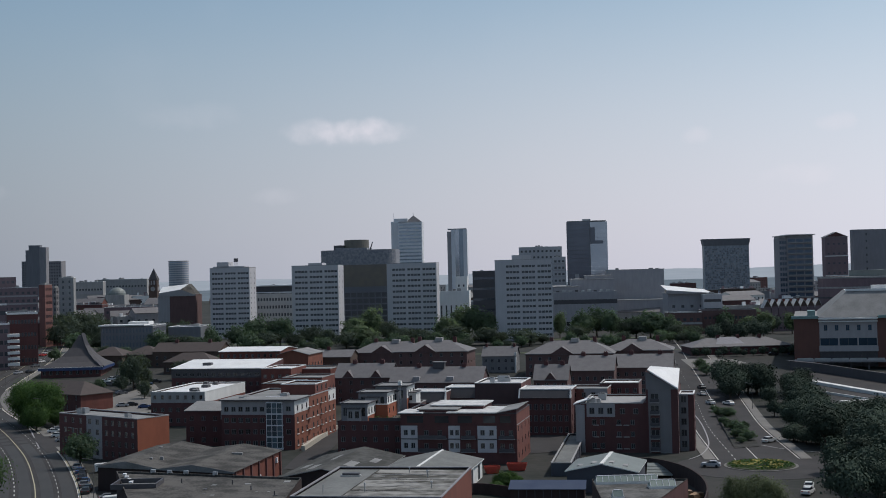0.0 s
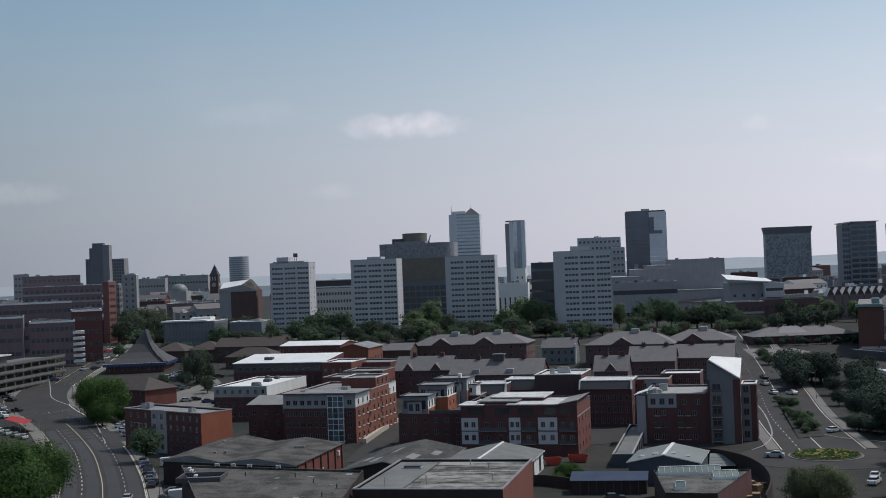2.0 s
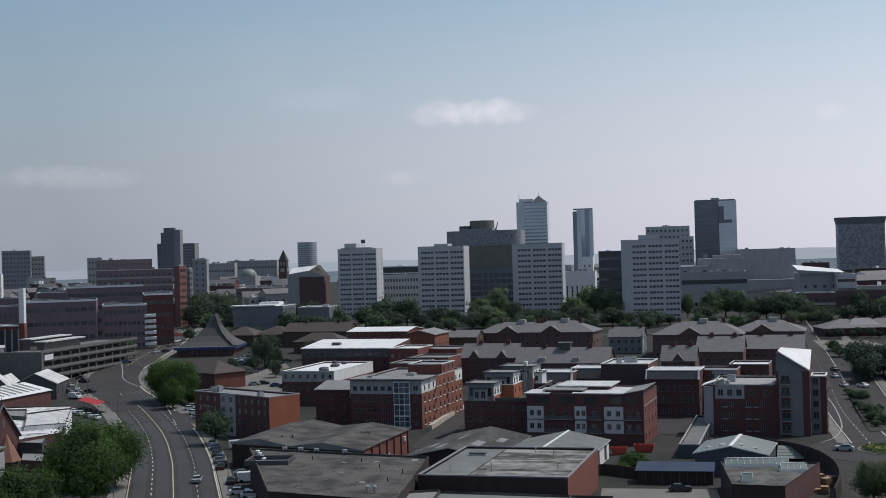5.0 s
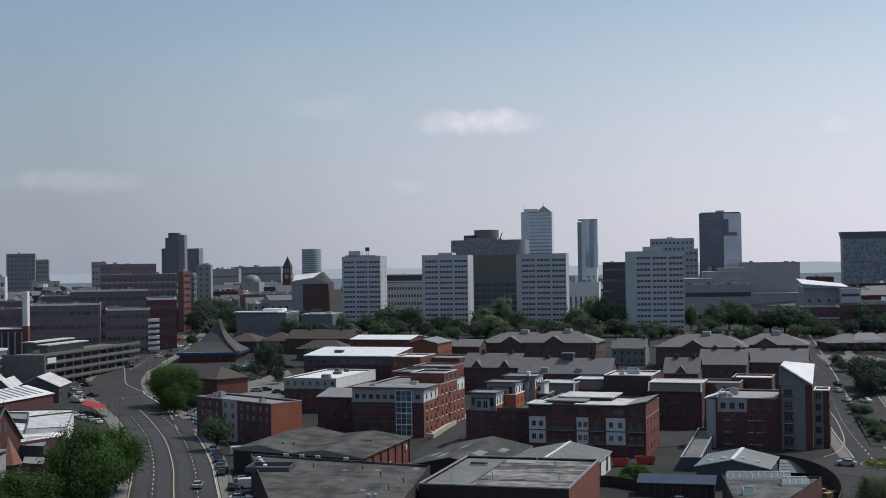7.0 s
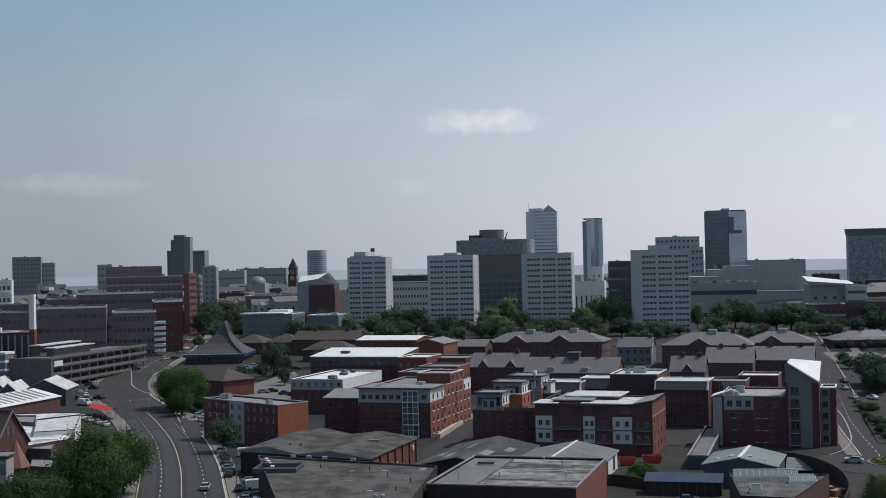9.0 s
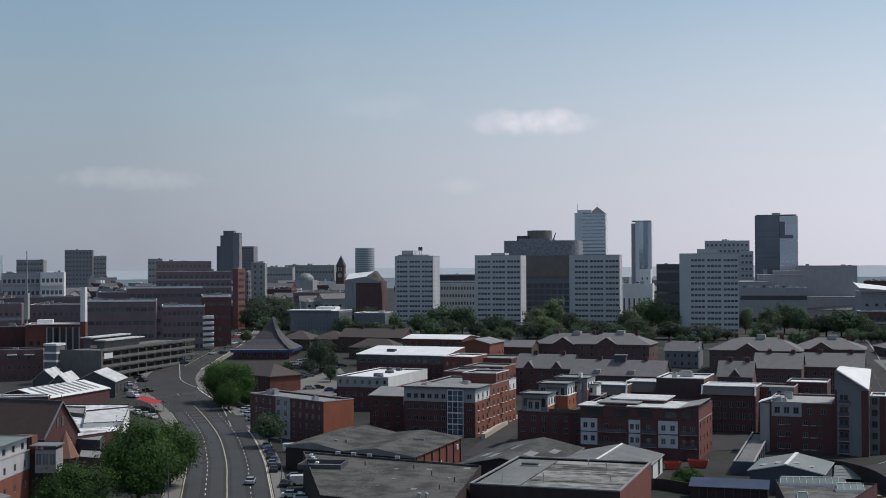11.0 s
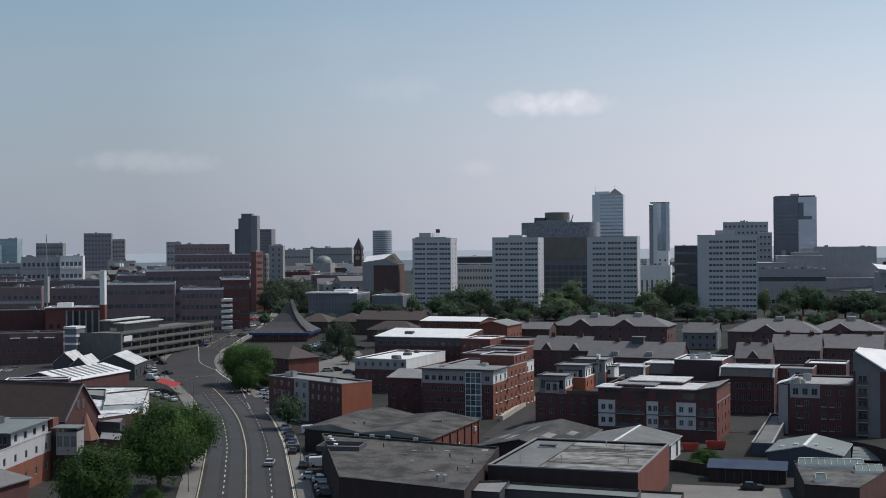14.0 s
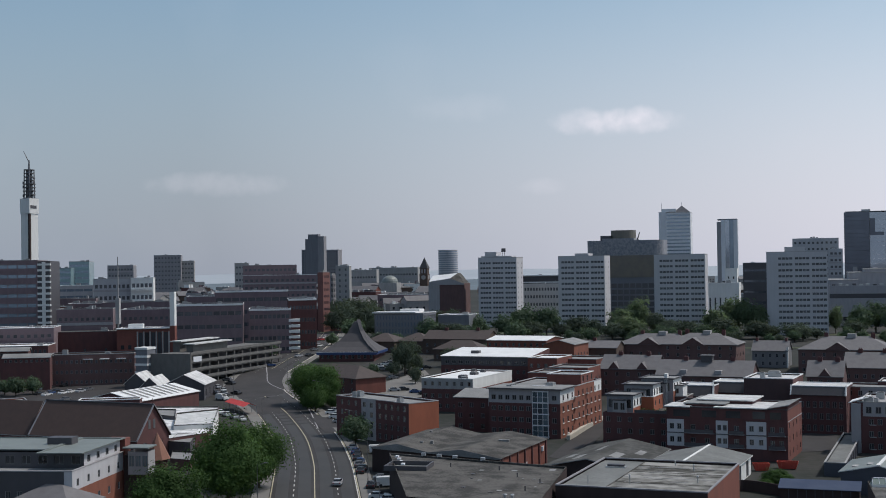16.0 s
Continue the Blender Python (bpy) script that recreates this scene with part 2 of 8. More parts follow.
LEAF = material("leaves", (0.072, 0.13, 0.042), (0.04, 0.08, 0.027), 0.85, scale=0.3, fine=1.2, amount=1.1, spec=0.15, bump=0, vary=0.2)
# Base lifted for distance haze, put into this leaf colour.
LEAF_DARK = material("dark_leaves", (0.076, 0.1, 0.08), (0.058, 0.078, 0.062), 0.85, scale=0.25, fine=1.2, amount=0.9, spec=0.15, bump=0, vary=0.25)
FLOWER = material("yellow_flowers", (0.42, 0.34, 0.07), (0.26, 0.24, 0.06), 0.8, bump=0)
TYRE = material("tyre_rubber", (0.02, 0.02, 0.02), None, 0.9, bump=0)
CAR_GLASS = material("car_glass", (0.02, 0.024, 0.03), None, 0.08, bump=0)
LAMP_RED = material("red_lamp_lens", (0.35, 0.02, 0.02), None, 0.3, bump=0)
LAMP_CLEAR = material("clear_lamp_lens", (0.7, 0.7, 0.68), None, 0.2, bump=0)
# Distance haze is put into these colours, with a faint glow on the hills.
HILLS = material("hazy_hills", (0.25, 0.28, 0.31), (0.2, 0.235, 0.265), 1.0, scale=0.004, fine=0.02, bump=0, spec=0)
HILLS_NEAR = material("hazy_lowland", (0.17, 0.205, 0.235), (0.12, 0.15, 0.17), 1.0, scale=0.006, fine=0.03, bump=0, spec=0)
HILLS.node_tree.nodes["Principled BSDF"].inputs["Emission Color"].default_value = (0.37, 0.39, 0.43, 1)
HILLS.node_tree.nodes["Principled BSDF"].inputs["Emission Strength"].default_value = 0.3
PAINTS = {c: material(c + "_car_paint", v, None, 0.3, amount=0.2, bump=0) for c, v in dict(
    white=(0.75, 0.75, 0.74), silver=(0.42, 0.43, 0.45), black=(0.03, 0.03, 0.033), red=(0.45, 0.03, 0.025),
    blue=(0.04, 0.08, 0.2), grey=(0.15, 0.155, 0.165)).items()}


def let_light_through(m, share, tint):
    """Leaves glow a little when the sun is behind them."""
    t = m.node_tree
    out, b = t.nodes["Material Output"], t.nodes["Principled BSDF"]
    tr, mix, hue = t.nodes.new("ShaderNodeBsdfTranslucent"), t.nodes.new("ShaderNodeMixShader"), t.nodes.new("ShaderNodeMix")
    hue.data_type, hue.blend_type = "RGBA", "MULTIPLY"
    hue.inputs["Factor"].default_value = 1
    t.links.new(b.inputs["Base Color"].links[0].from_socket, hue.inputs["A"])
    hue.inputs["B"].default_value = (*tint, 1)
    t.links.new(hue.outputs["Result"], tr.inputs["Color"])
    mix.inputs[0].default_value = share
    t.links.new(b.outputs[0], mix.inputs[1])
    t.links.new(tr.outputs[0], mix.inputs[2])
    t.links.new(mix.outputs[0], out.inputs["Surface"])


let_light_through(LEAF, 0.35, (1.3, 1.3, 0.65))
let_light_through(LEAF_DARK, 0.4, (1.3, 1.25, 0.7))


# ---- tools for meshes ----
def ground_z(x, y):
    """The land climbs ten metres towards the town."""
    s = min(max((y - 350) / 270, 0), 1)
    return 10 * s * s * (3 - 2 * s)


class Soup:
    """Corners and faces of one mesh, with a material number a face."""

    def __init__(self):
        self.v, self.f, self.m = [], [], []

    def quad(self, *pts, m=0):
        k = len(self.v)
        self.v += [tuple(p) for p in pts]
        self.f.append(tuple(range(k, k + len(pts))))
        self.m.append(m)

    def box(self, x0, y0, z0, x1, y1, z1, m=0, bottom=True):
        p = [(x, y, z) for z in (z0, z1) for y in (y0, y1) for x in (x0, x1)]
        for a in ((4, 5, 7, 6), (0, 1, 5, 4), (1, 3, 7, 5), (3, 2, 6, 7), (2, 0, 4, 6)) + (((0, 2, 3, 1),) if bottom else ()):
            self.quad(*(p[i] for i in a), m=m)

    def prism(self, pts, z0, z1, m=0, top=None):
        """Upright walls on a plan that runs anticlockwise, closed above and below."""
        n = len(pts)
        for i in range(n):
            a, b = pts[i], pts[(i + 1) % n]
            self.quad((*a, z0), (*b, z0), (*b, z1), (*a, z1), m=m)
        self.quad(*[(*p, z1) for p in pts], m=m if top is None else top)
        self.quad(*[(*p, z0) for p in reversed(pts)], m=m)

    def tube(self, a, b, r0, r1, n=8, m=0, cap=True):
        a, b = Vector(a), Vector(b)
        q = (b - a).to_track_quat("Z", "Y")
        ring = [q @ Vector((math.cos(k * math.tau / n), math.sin(k * math.tau / n), 0)) for k in range(n)]
        for k in range(n):
            u, w = ring[k], ring[(k + 1) % n]
            self.quad(a + u * r0, a + w * r0, b + w * r1, b + u * r1, m=m)
        if cap:
            self.quad(*[b + u * r1 for u in ring], m=m)

    def mesh(self, name, mats):
        me = bpy.data.meshes.new(name)
        me.from_pydata(self.v, [], self.f)
        for m in mats:
            me.materials.append(m)
        me.polygons.foreach_set("material_index", self.m)
        me.update()
        return me


def part(name, soup, mats, parent, label="", m=None):
    mats = mats if isinstance(mats, (list, tuple)) else [mats]
    ob = new(name, soup if isinstance(soup, bpy.types.Mesh) else soup.mesh(name, mats))
    ob.parent = parent
    if m is not None:
        ob.matrix_basis = m
    if label:
        ob["label"] = label
    return ob


def thing(name, label, category, x, y, z, turn=0, group=""):
    ob = new(name)
    ob.matrix_basis = pose(x, y, z, 0, 0, turn)
    return tagged(ob, label, category, group)


def setting(name, soup, mats, label, category):
    return tagged(part(name, soup, mats, None), label, category, kind="structure")


# ---- buildings ----
WINDOWS = {}


def window_mesh(w, h, frame_mat, glass, bars):
    """A frame and its pane, seen from -y, their middle in the origin, the face 0.1 m back."""
    key = (round(w, 2), round(h, 2), frame_mat.name, glass.name, bars)
    if key not in WINDOWS:
        s, t, e = Soup(), 0.09, 0.05
        x, z = w / 2, h / 2
        for a in ((-x, -z, x, -z + t), (-x, z - t, x, z), (-x, -z + t, -x + t, z - t), (x - t, -z + t, x, z - t)):
            s.box(a[0], 0.10, a[1], a[2], 0.2, a[3], bottom=True)
        for k in range(bars):
            c = -x + (k + 1) * w / (bars + 1)
            s.box(c - e, 0.11, -z + t, c + e, 0.2, z - t)
        g = Soup()
        for o, m in ((s, 1), (g, 0)):
            o.quad((-x + t, 0.17, -z + t), (x - t, 0.17, -z + t), (x - t, 0.17, z - t), (-x + t, 0.17, z - t), m=m)
        both = s.mesh("window", [frame_mat, glass])
        s.f.pop(), s.m.pop()
        WINDOWS[key] = both, s.mesh("window", [frame_mat]), g.mesh("pane", [glass])
    return WINDOWS[key]


def grid(n, floors, w, h, sill=0.9, rise=2.9, x0=0.0, x1=None, base=0.0, skip=()):
    """Rows of like windows: n a floor between x0 and x1."""
    return dict(n=n, floors=floors, w=w, h=h, sill=sill, rise=rise, x0=x0, x1=x1, base=base, skip=skip)


def openings(spec, length):
    out = []
    for s in spec:
        x1 = length if s["x1"] is None else (s["x1"] if s["x1"] > 0 else length + s["x1"])
        step = (x1 - s["x0"]) / s["n"]
        w = min(s["w"], step - 0.25)
        for f in range(s["floors"]):
            for i in range(s["n"]):
                if (i, f) not in s["skip"]:
                    c, z = s["x0"] + step * (i + 0.5), s["base"] + s["sill"] + f * s["rise"]
                    out.append((round(c - w / 2, 3), round(z, 3), round(c + w / 2, 3), round(z + s["h"], 3)))
    return out


def facade(soup, length, height, wins, regions, put):
    """A wall with its openings cut through, in a plane of its own; put(x, depth, z) sets it into the building."""
    wins = [w for w in wins if w[0] > 0.05 and w[2] < length - 0.05 and w[3] < height - 0.05]
    xs = sorted({0.0, length, *(v for w in wins for v in (w[0], w[2])), *(min(max(v, 0), length) for r in regions for v in (r[0], r[2]))})
    zs = sorted({0.0, height, *(v for w in wins for v in (w[1], w[3])), *(min(max(v, 0), height) for r in regions for v in (r[1], r[3]))})
    for i in range(len(xs) - 1):
        cx = (xs[i] + xs[i + 1]) / 2
        cols = [w for w in wins if w[0] < cx < w[2]]
        for j in range(len(zs) - 1):
            cz = (zs[j] + zs[j + 1]) / 2
            if any(w[1] < cz < w[3] for w in cols):
                continue
            m = 0
            for r in regions:
                if r[0] < cx < r[2] and r[1] < cz < r[3]:
                    m = r[4]
            soup.quad(put(xs[i], 0, zs[j]), put(xs[i + 1], 0, zs[j]), put(xs[i + 1], 0, zs[j + 1]), put(xs[i], 0, zs[j + 1]), m=m)
    d = 0.2
    for a, b, c, e in wins:
        soup.quad(put(a, 0, b), put(c, 0, b), put(c, d, b), put(a, d, b))
        soup.quad(put(a, d, e), put(c, d, e), put(c, 0, e), put(a, 0, e))
        soup.quad(put(a, 0, b), put(a, d, b), put(a, d, e), put(a, 0, e))
        soup.quad(put(c, d, b), put(c, 0, b), put(c, 0, e), put(c, d, e))
    return wins


SIDES = {
    "S": (lambda L, D: L, lambda L, D: lambda x, d, z: (x, d, z), lambda L, D, x, z: pose(x, 0, z)),
    "E": (lambda L, D: D, lambda L, D: lambda x, d, z: (L - d, x, z), lambda L, D, x, z: pose(L, x, z, 0, 0, 90)),
    "N": (lambda L, D: L, lambda L, D: lambda x, d, z: (L - x, D - d, z), lambda L, D, x, z: pose(L - x, D, z, 0, 0, 180)),
    "W": (lambda L, D: D, lambda L, D: lambda x, d, z: (d, D - x, z), lambda L, D, x, z: pose(0, D - x, z, 0, 0, -90)),
}


def block(own, L, D, h, mats, sides=None, regions=None, at=(0, 0, 0), name="wall", frame_mat=None, glass=None, bars=1, joined=False):
    """Four walls of a box with glazed openings, as parts of own."""
    mats = mats if isinstance(mats, (list, tuple)) else [mats]
    frame_mat, glass = frame_mat or FRAME, glass or GLASS
    s, todo = Soup(), []
    for side, (length, put, spot) in SIDES.items():
        wins = openings((sides or {}).get(side, ()), length(L, D))
        wins = facade(s, length(L, D), h, wins, (regions or {}).get(side, ()), put(L, D))
        todo += [(spot(L, D, (a + c) / 2, (b + e) / 2), c - a, e - b) for a, b, c, e in wins]
    base = Matrix.Translation(at)
    wall = part(name, s, mats, own, m=base)
    if joined and todo:
        s = Soup()
        for m, w, hh in todo:
            m = base @ m
            s.quad(*[m @ Vector((a * w / 2, 0.15, b * hh / 2)) for a, b in ((-1, -1), (1, -1), (1, 1), (-1, 1))])
        part("glazing", s, glass, own)["kind"] = "stuff"
        return wall
    near = own.matrix_basis.translation.y < 335 and own.name.startswith("apartment")
    for m, w, hh in todo:
        both, frame_only, pane = window_mesh(w, hh, frame_mat, glass, bars if w > 0.9 else 0)
        win = part("window", frame_only if near else both, None, own, m=base @ m)
        if near:
            part("pane", pane, None, win)
    return wall


def flat_roof(own, L, D, h, roof_mat, coping, at=(0, 0, 0), low=0.45, t=0.3):
    x, y, z = at
    s = Soup()
    s.quad((x + t, y + t, z + h - low), (x + L - t, y + t, z + h - low), (x + L - t, y + D - t, z + h - low), (x + t, y + D - t, z + h - low))
    part("roof", s, roof_mat, own)
    s = Soup()
    o = 0.06
    for a in ((-o, -o, L + o, t), (-o, D - t, L + o, D + o), (-o, t, t, D - t), (L - t, t, L + o, D - t)):
        s.box(x + a[0], y + a[1], z + h - 0.12, x + a[2], y + a[3], z + h + 0.1)
    part("coping", s, coping, own)


def gable_roof(own, L, D, h, rise, mat, wall, at=(0, 0, 0), over=0.4, across=False, trim=None):
    """A pitched roof; the ridge runs along x, or along y if across."""
    x, y, z = at
    A, B = (D, L) if across else (L, D)
    f = (lambda a, b, c: (x + b, y + a, z + c)) if across else (lambda a, b, c: (x + a, y + b, z + c))
    s, t = Soup(), 0.18
    k = rise / (B / 2)
    for b0, b1 in ((-over, B / 2), (B + over, B / 2)):
        z0 = h - over * k
        p = [f(-over, b0, z0), f(A + over, b0, z0), f(A + over, b1, h + rise), f(-over, b1, h + rise)]
        q = [(a, b, c + t) for a, b, c in p]
        s.quad(*q)
        s.quad(*p)
        for i in range(4):
            s.quad(p[i], p[(i + 1) % 4], q[(i + 1) % 4], q[i], m=1)
    part("roof", s, [mat, trim or mat], own)
    for a in (0, A):
        s = Soup()
        s.quad(f(a, 0, h), f(a, B, h), f(a, B / 2, h + rise))
        part("gable", s, wall, own)


def hip_roof(own, L, D, h, rise, mat, at=(0, 0, 0), over=0.5, inset=None):
    x, y, z = at
    i = min(L, D) / 2 if inset is None else inset
    o = over
    a, b, c, d = (-o, -o), (L + o, -o), (L + o, D + o), (-o, D + o)
    if L >= D:
        r0, r1 = (i, D / 2), (L - i, D / 2)
        tris = [(a, b, r1, r0), (b, c, r1), (c, d, r0, r1), (d, a, r0)]
    else:
        r0, r1 = (L / 2, i), (L / 2, D - i)
        tris = [(a, b, r0), (b, c, r1, r0), (c, d, r1), (d, a, r0, r1)]
    s = Soup()
    for f in tris:
        s.quad(*[(x + p[0], y + p[1], z + h + (rise if p in (r0, r1) else 0.12)) for p in f])
    for p, q in ((a, b), (b, c), (c, d), (d, a)):
        s.quad((x + p[0], y + p[1], z + h - 0.12), (x + q[0], y + q[1], z + h - 0.12), (x + q[0], y + q[1], z + h + 0.12), (x + p[0], y + p[1], z + h + 0.12))
    s.quad(*[(x + p[0], y + p[1], z + h - 0.12) for p in (d, c, b, a)])
    part("roof", s, mat, own)


def house(name, label, place, h, mats, sides=None, regions=None, roof="flat", roof_mat=None, rise=3.0, coping=None,
          category="building", across=False, frame_mat=None, glass=None, bars=1, group="", trim=None):
    x, y, turn, L, D, z = place
    own = thing(name, label, category, x, y, z - 0.05, turn, group)
    block(own, L, D, h, mats, sides, regions, frame_mat=frame_mat, glass=glass, bars=bars, joined=group == "distant town" or y > 590)
    first = mats[0] if isinstance(mats, (list, tuple)) else mats
    if roof == "flat":
        flat_roof(own, L, D, h, roof_mat or FELT_PALE, coping or CONCRETE)
    elif roof == "gable":
        gable_roof(own, L, D, h, rise, roof_mat or SLATE, first, across=across, trim=trim)
    elif roof == "hip":
        hip_roof(own, L, D, h, rise, roof_mat or SLATE)
    return own


def polyblock(name, label, pts, z, h, mats, roof_mat, category="building", rim=0.35):
    """A flat-roofed building on any plan that runs anticlockwise."""
    c = Vector((sum(p[0] for p in pts) / len(pts), sum(p[1] for p in pts) / len(pts)))
    own = thing(name, label, category, c.x, c.y, z - 0.05)
    q = [(p[0] - c.x, p[1] - c.y) for p in pts]
    mats = mats if isinstance(mats, (list, tuple)) else [mats]
    s, n = Soup(), len(q)
    for i in range(n):
        a, b = q[i], q[(i + 1) % n]
        s.quad((*a, 0), (*b, 0), (*b, h), (*a, h), m=min(i, len(mats) - 1))
    part("wall", s, mats, own)
    k = [(p[0] * 0.985, p[1] * 0.985) for p in q]
    s = Soup()
    s.quad(*[(*p, h - 0.4) for p in k])
    part("roof", s, roof_mat, own)
    s = Soup()
    for i in range(n):
        a, b, d, e = q[i], q[(i + 1) % n], k[(i + 1) % n], k[i]
        s.quad((*a, h), (*b, h), (*d, h), (*e, h))
        s.quad((*e, h), (*d, h), (*d, h - 0.4), (*e, h - 0.4))
        s.quad((*a, h - 0.2), (*b, h - 0.2), (*b, h), (*a, h))
    part("coping", s, FELT, own)
    return own


def piece(own, name, mat, *a, label="", m=0):
    """A plain box part given by two corners."""
    s = Soup()
    s.box(*a)
    return part(name, s, mat, own, label)


def plant(own, L, D, h, seed, mat=None, n=3):
    """Roof plant: small housings, a vent or two."""
    r = random.Random(seed)
    for _ in range(n):
        w, d, t = r.uniform(1.2, 3.2), r.uniform(1.2, 2.6), r.uniform(0.7, 1.8)
        x, y = r.uniform(1, max(1.2, L - w - 1)), r.uniform(1, max(1.2, D - d - 1))
        s = Soup()
        s.box(x, y, h - 0.47, x + w, y + d, h - 0.47 + t)
        s.box(x + 0.2, y + 0.2, h - 0.47 + t, x + w - 0.2, y + d - 0.2, h - 0.3 + t, m=1)
        part("roof_plant", s, [mat or METAL, FELT_PALE], own)


# ---- ground ----
def land():
    xs = [-5000, -2500, -1200] + list(range(-800, 801, 40)) + [1200, 2500, 5000]
    ys = [-3000, -1000, -300, 0, 100] + list(range(140, 660, 15)) + [700, 900, 1300, 2000, 3000, 4990]
    s = Soup()
    s.v = [(x, y, ground_z(x, y)) for y in ys for x in xs]
    n = len(xs)
    s.f = [(j * n + i, j * n + i + 1, (j + 1) * n + i + 1, (j + 1) * n + i) for j in range(len(ys) - 1) for i in range(n - 1)]
    s.m = [0] * len(s.f)
    setting("ground", s, GROUND, "grey tarmac and yards of the town", "ground")


land()


def smooth(pts, n=8):
    """A Catmull-Rom line through the points."""
    p = [Vector(q) for q in pts]
    p = [2 * p[0] - p[1], *p, 2 * p[-1] - p[-2]]
    out = []
    for i in range(1, len(p) - 2):
        for k in range(n):
            t = k / n
            a, b, c, d = p[i - 1:i + 3]
            out.append(0.5 * (2 * b + (c - a) * t + (2 * a - 5 * b + 4 * c - d) * t * t + (3 * b - a - 3 * c + d) * t ** 3))
    return out + [p[-2]]


def ribbon(soup, line, left, right, lift, m=0):
    """A strip beside a line on the land, from left to right of it (metres, right positive)."""
    n = len(line)
    rim = []
    for i in range(n):
        d = (line[min(i + 1, n - 1)] - line[max(i - 1, 0)]).normalized()
        side = Vector((d.y, -d.x))
        a, b = line[i] + side * (left[i] if isinstance(left, list) else left), line[i] + side * (right[i] if isinstance(right, list) else right)
        rim.append(((a.x, a.y, ground_z(*a) + lift), (b.x, b.y, ground_z(*b) + lift)))
    for i in range(n - 1):
        soup.quad(rim[i][0], rim[i][1], rim[i + 1][1], rim[i + 1][0], m=m)


def dashes(road, line, off, on, gap, width, mat, name="lane_dash", lift=0.1):
    """Painted dashes along a line, each a part of the road."""
    pos, nxt, here = 0.0, 0.0, []
    for i in range(len(line) - 1):
        a, b = line[i], line[i + 1]
        step = (b - a).length
        while nxt < pos + step:
            p = a.lerp(b, (nxt - pos) / step)
            d = (b - a).normalized()
            here.append((p + Vector((d.y, -d.x)) * off, math.degrees(math.atan2(d.y, d.x))))
            nxt += on + gap
        pos += step
    s = Soup()
    s.box(0, -width / 2, -0.06, on, width / 2, 0)
    me = s.mesh(name, [mat])
    rest = Soup()
    for p, turn in here:
        if p.y < 330:
            part(name, me, None, road, m=pose(p.x, p.y, ground_z(*p) + lift, 0, 0, turn))
        else:
            m = pose(p.x, p.y, ground_z(*p) + lift, 0, 0, turn)
            rest.quad(*[m @ Vector(q) for q in ((0, -width / 2, 0), (on, -width / 2, 0), (on, width / 2, 0), (0, width / 2, 0))])
    if rest.f:
        part("lane_marking", rest, mat, road)["kind"] = "stuff"


MAIN = smooth([(-62.6, 191.0), (-71.3, 219.3), (-82.8, 255.1), (-94.0, 288.7), (-111.3, 334.0), (-134.9, 385.6), (-159.6, 430.3), (-173.5, 468.2), (-179.3, 510.0), (-187.5, 569.8), (-212.5, 673.4), (-269.8, 875.7), (-318.8, 1043.8)])
s = Soup()
ribbon(s, MAIN, -9.5, 9, 0.06)
main_road = setting("road", s, ASPHALT, "curving dual carriageway of worn grey asphalt", "road")
dashes(main_road, MAIN, -4.6, 2.2, 3.8, 0.2, PAINT)
dashes(main_road, MAIN, 4.4, 2.0, 4.0, 0.17, PAINT)
for off in (-7.0, -2.4, 2.1, 6.4):
    s = Soup()
    ribbon(s, MAIN, off - 1.3, off + 1.3, 0.07)
    part("wheel_track", s, ASPHALT_WORN, main_road)
for off, mat in ((-0.3, PAINT_Y), (8.4, PAINT), (8.7, PAINT_Y), (-9.2, PAINT_Y)):
    s = Soup()
    ribbon(s, MAIN, off - 0.11, off + 0.11, 0.085)
    part("edge_line", s, mat, main_road)
s = Soup()
for a, b in ((-13.0, -9.5), (9.0, 12.0)):
    ribbon(s, MAIN, a, b, 0.18)
setting("pavement", s, PAVING, "pale worn paving beside the carriageway", "pavement")

SIDE = smooth([(68.0, 295.9), (74.0, 353.5), (81.7, 408.6), (87.7, 455.8), (93.0, 502.0), (99.7, 557.0), (106.5, 612.8)])
s = Soup()
ribbon(s, SIDE, -5.5, 14.0, 0.06)
side_road = setting("road", s, ASPHALT, "straight side road climbing to the town", "road")
dashes(side_road, SIDE, -1.0, 2.0, 4.0, 0.22, PAINT)
for off in (-5.1, 4.0, 13.5):
    s = Soup()
    ribbon(s, SIDE, off, off + 0.22, 0.085)
    part("edge_line", s, PAINT, side_road)
s = Soup()
ribbon(s, SIDE, -8.2, -5.5, 0.18)
ribbon(s, SIDE, 14.0, 16.5, 0.18)
setting("pavement", s, PAVING, "pale pavement along the side road", "pavement")


def disc(name, x, y, r, lift, mat, label, category, n=40):
    s = Soup()
    s.prism([(x + r * math.cos(k * math.tau / n), y + r * math.sin(k * math.tau / n)) for k in range(n)], ground_z(x, y) - 0.3, ground_z(x, y) + lift)
    return setting(name, s, mat, label, category)


RX, RY = (70.4, 286.0)
disc("road", RX, RY, 19.0, 0.05, ASPHALT, "grey asphalt round the roundabout", "road")
disc("trim", RX, RY, 8.2, 0.2, PAVING, "pale kerb ring of the roundabout", "kerb")
disc("ground", RX, RY, 7.6, 0.32, GRASS, "planted roundabout island", "island")


def patch(name, pts, lift, mat, label, category):
    s = Soup()
    s.quad(*[(x, y, ground_z(x, y) + lift) for x, y in pts])
    return setting(name, s, mat, label, category)


patch("road", [(-140.0, 372.0), (-133.6, 376.5), (-148.7, 422.5), (-169.1, 489.1), (-185.1, 516.5), (-186.6, 489.1), (-189.2, 462.1), (-188.0, 437.4), (-163.0, 405.2)], 0.05, ASPHALT, "wide asphalt junction at the bend", "road")
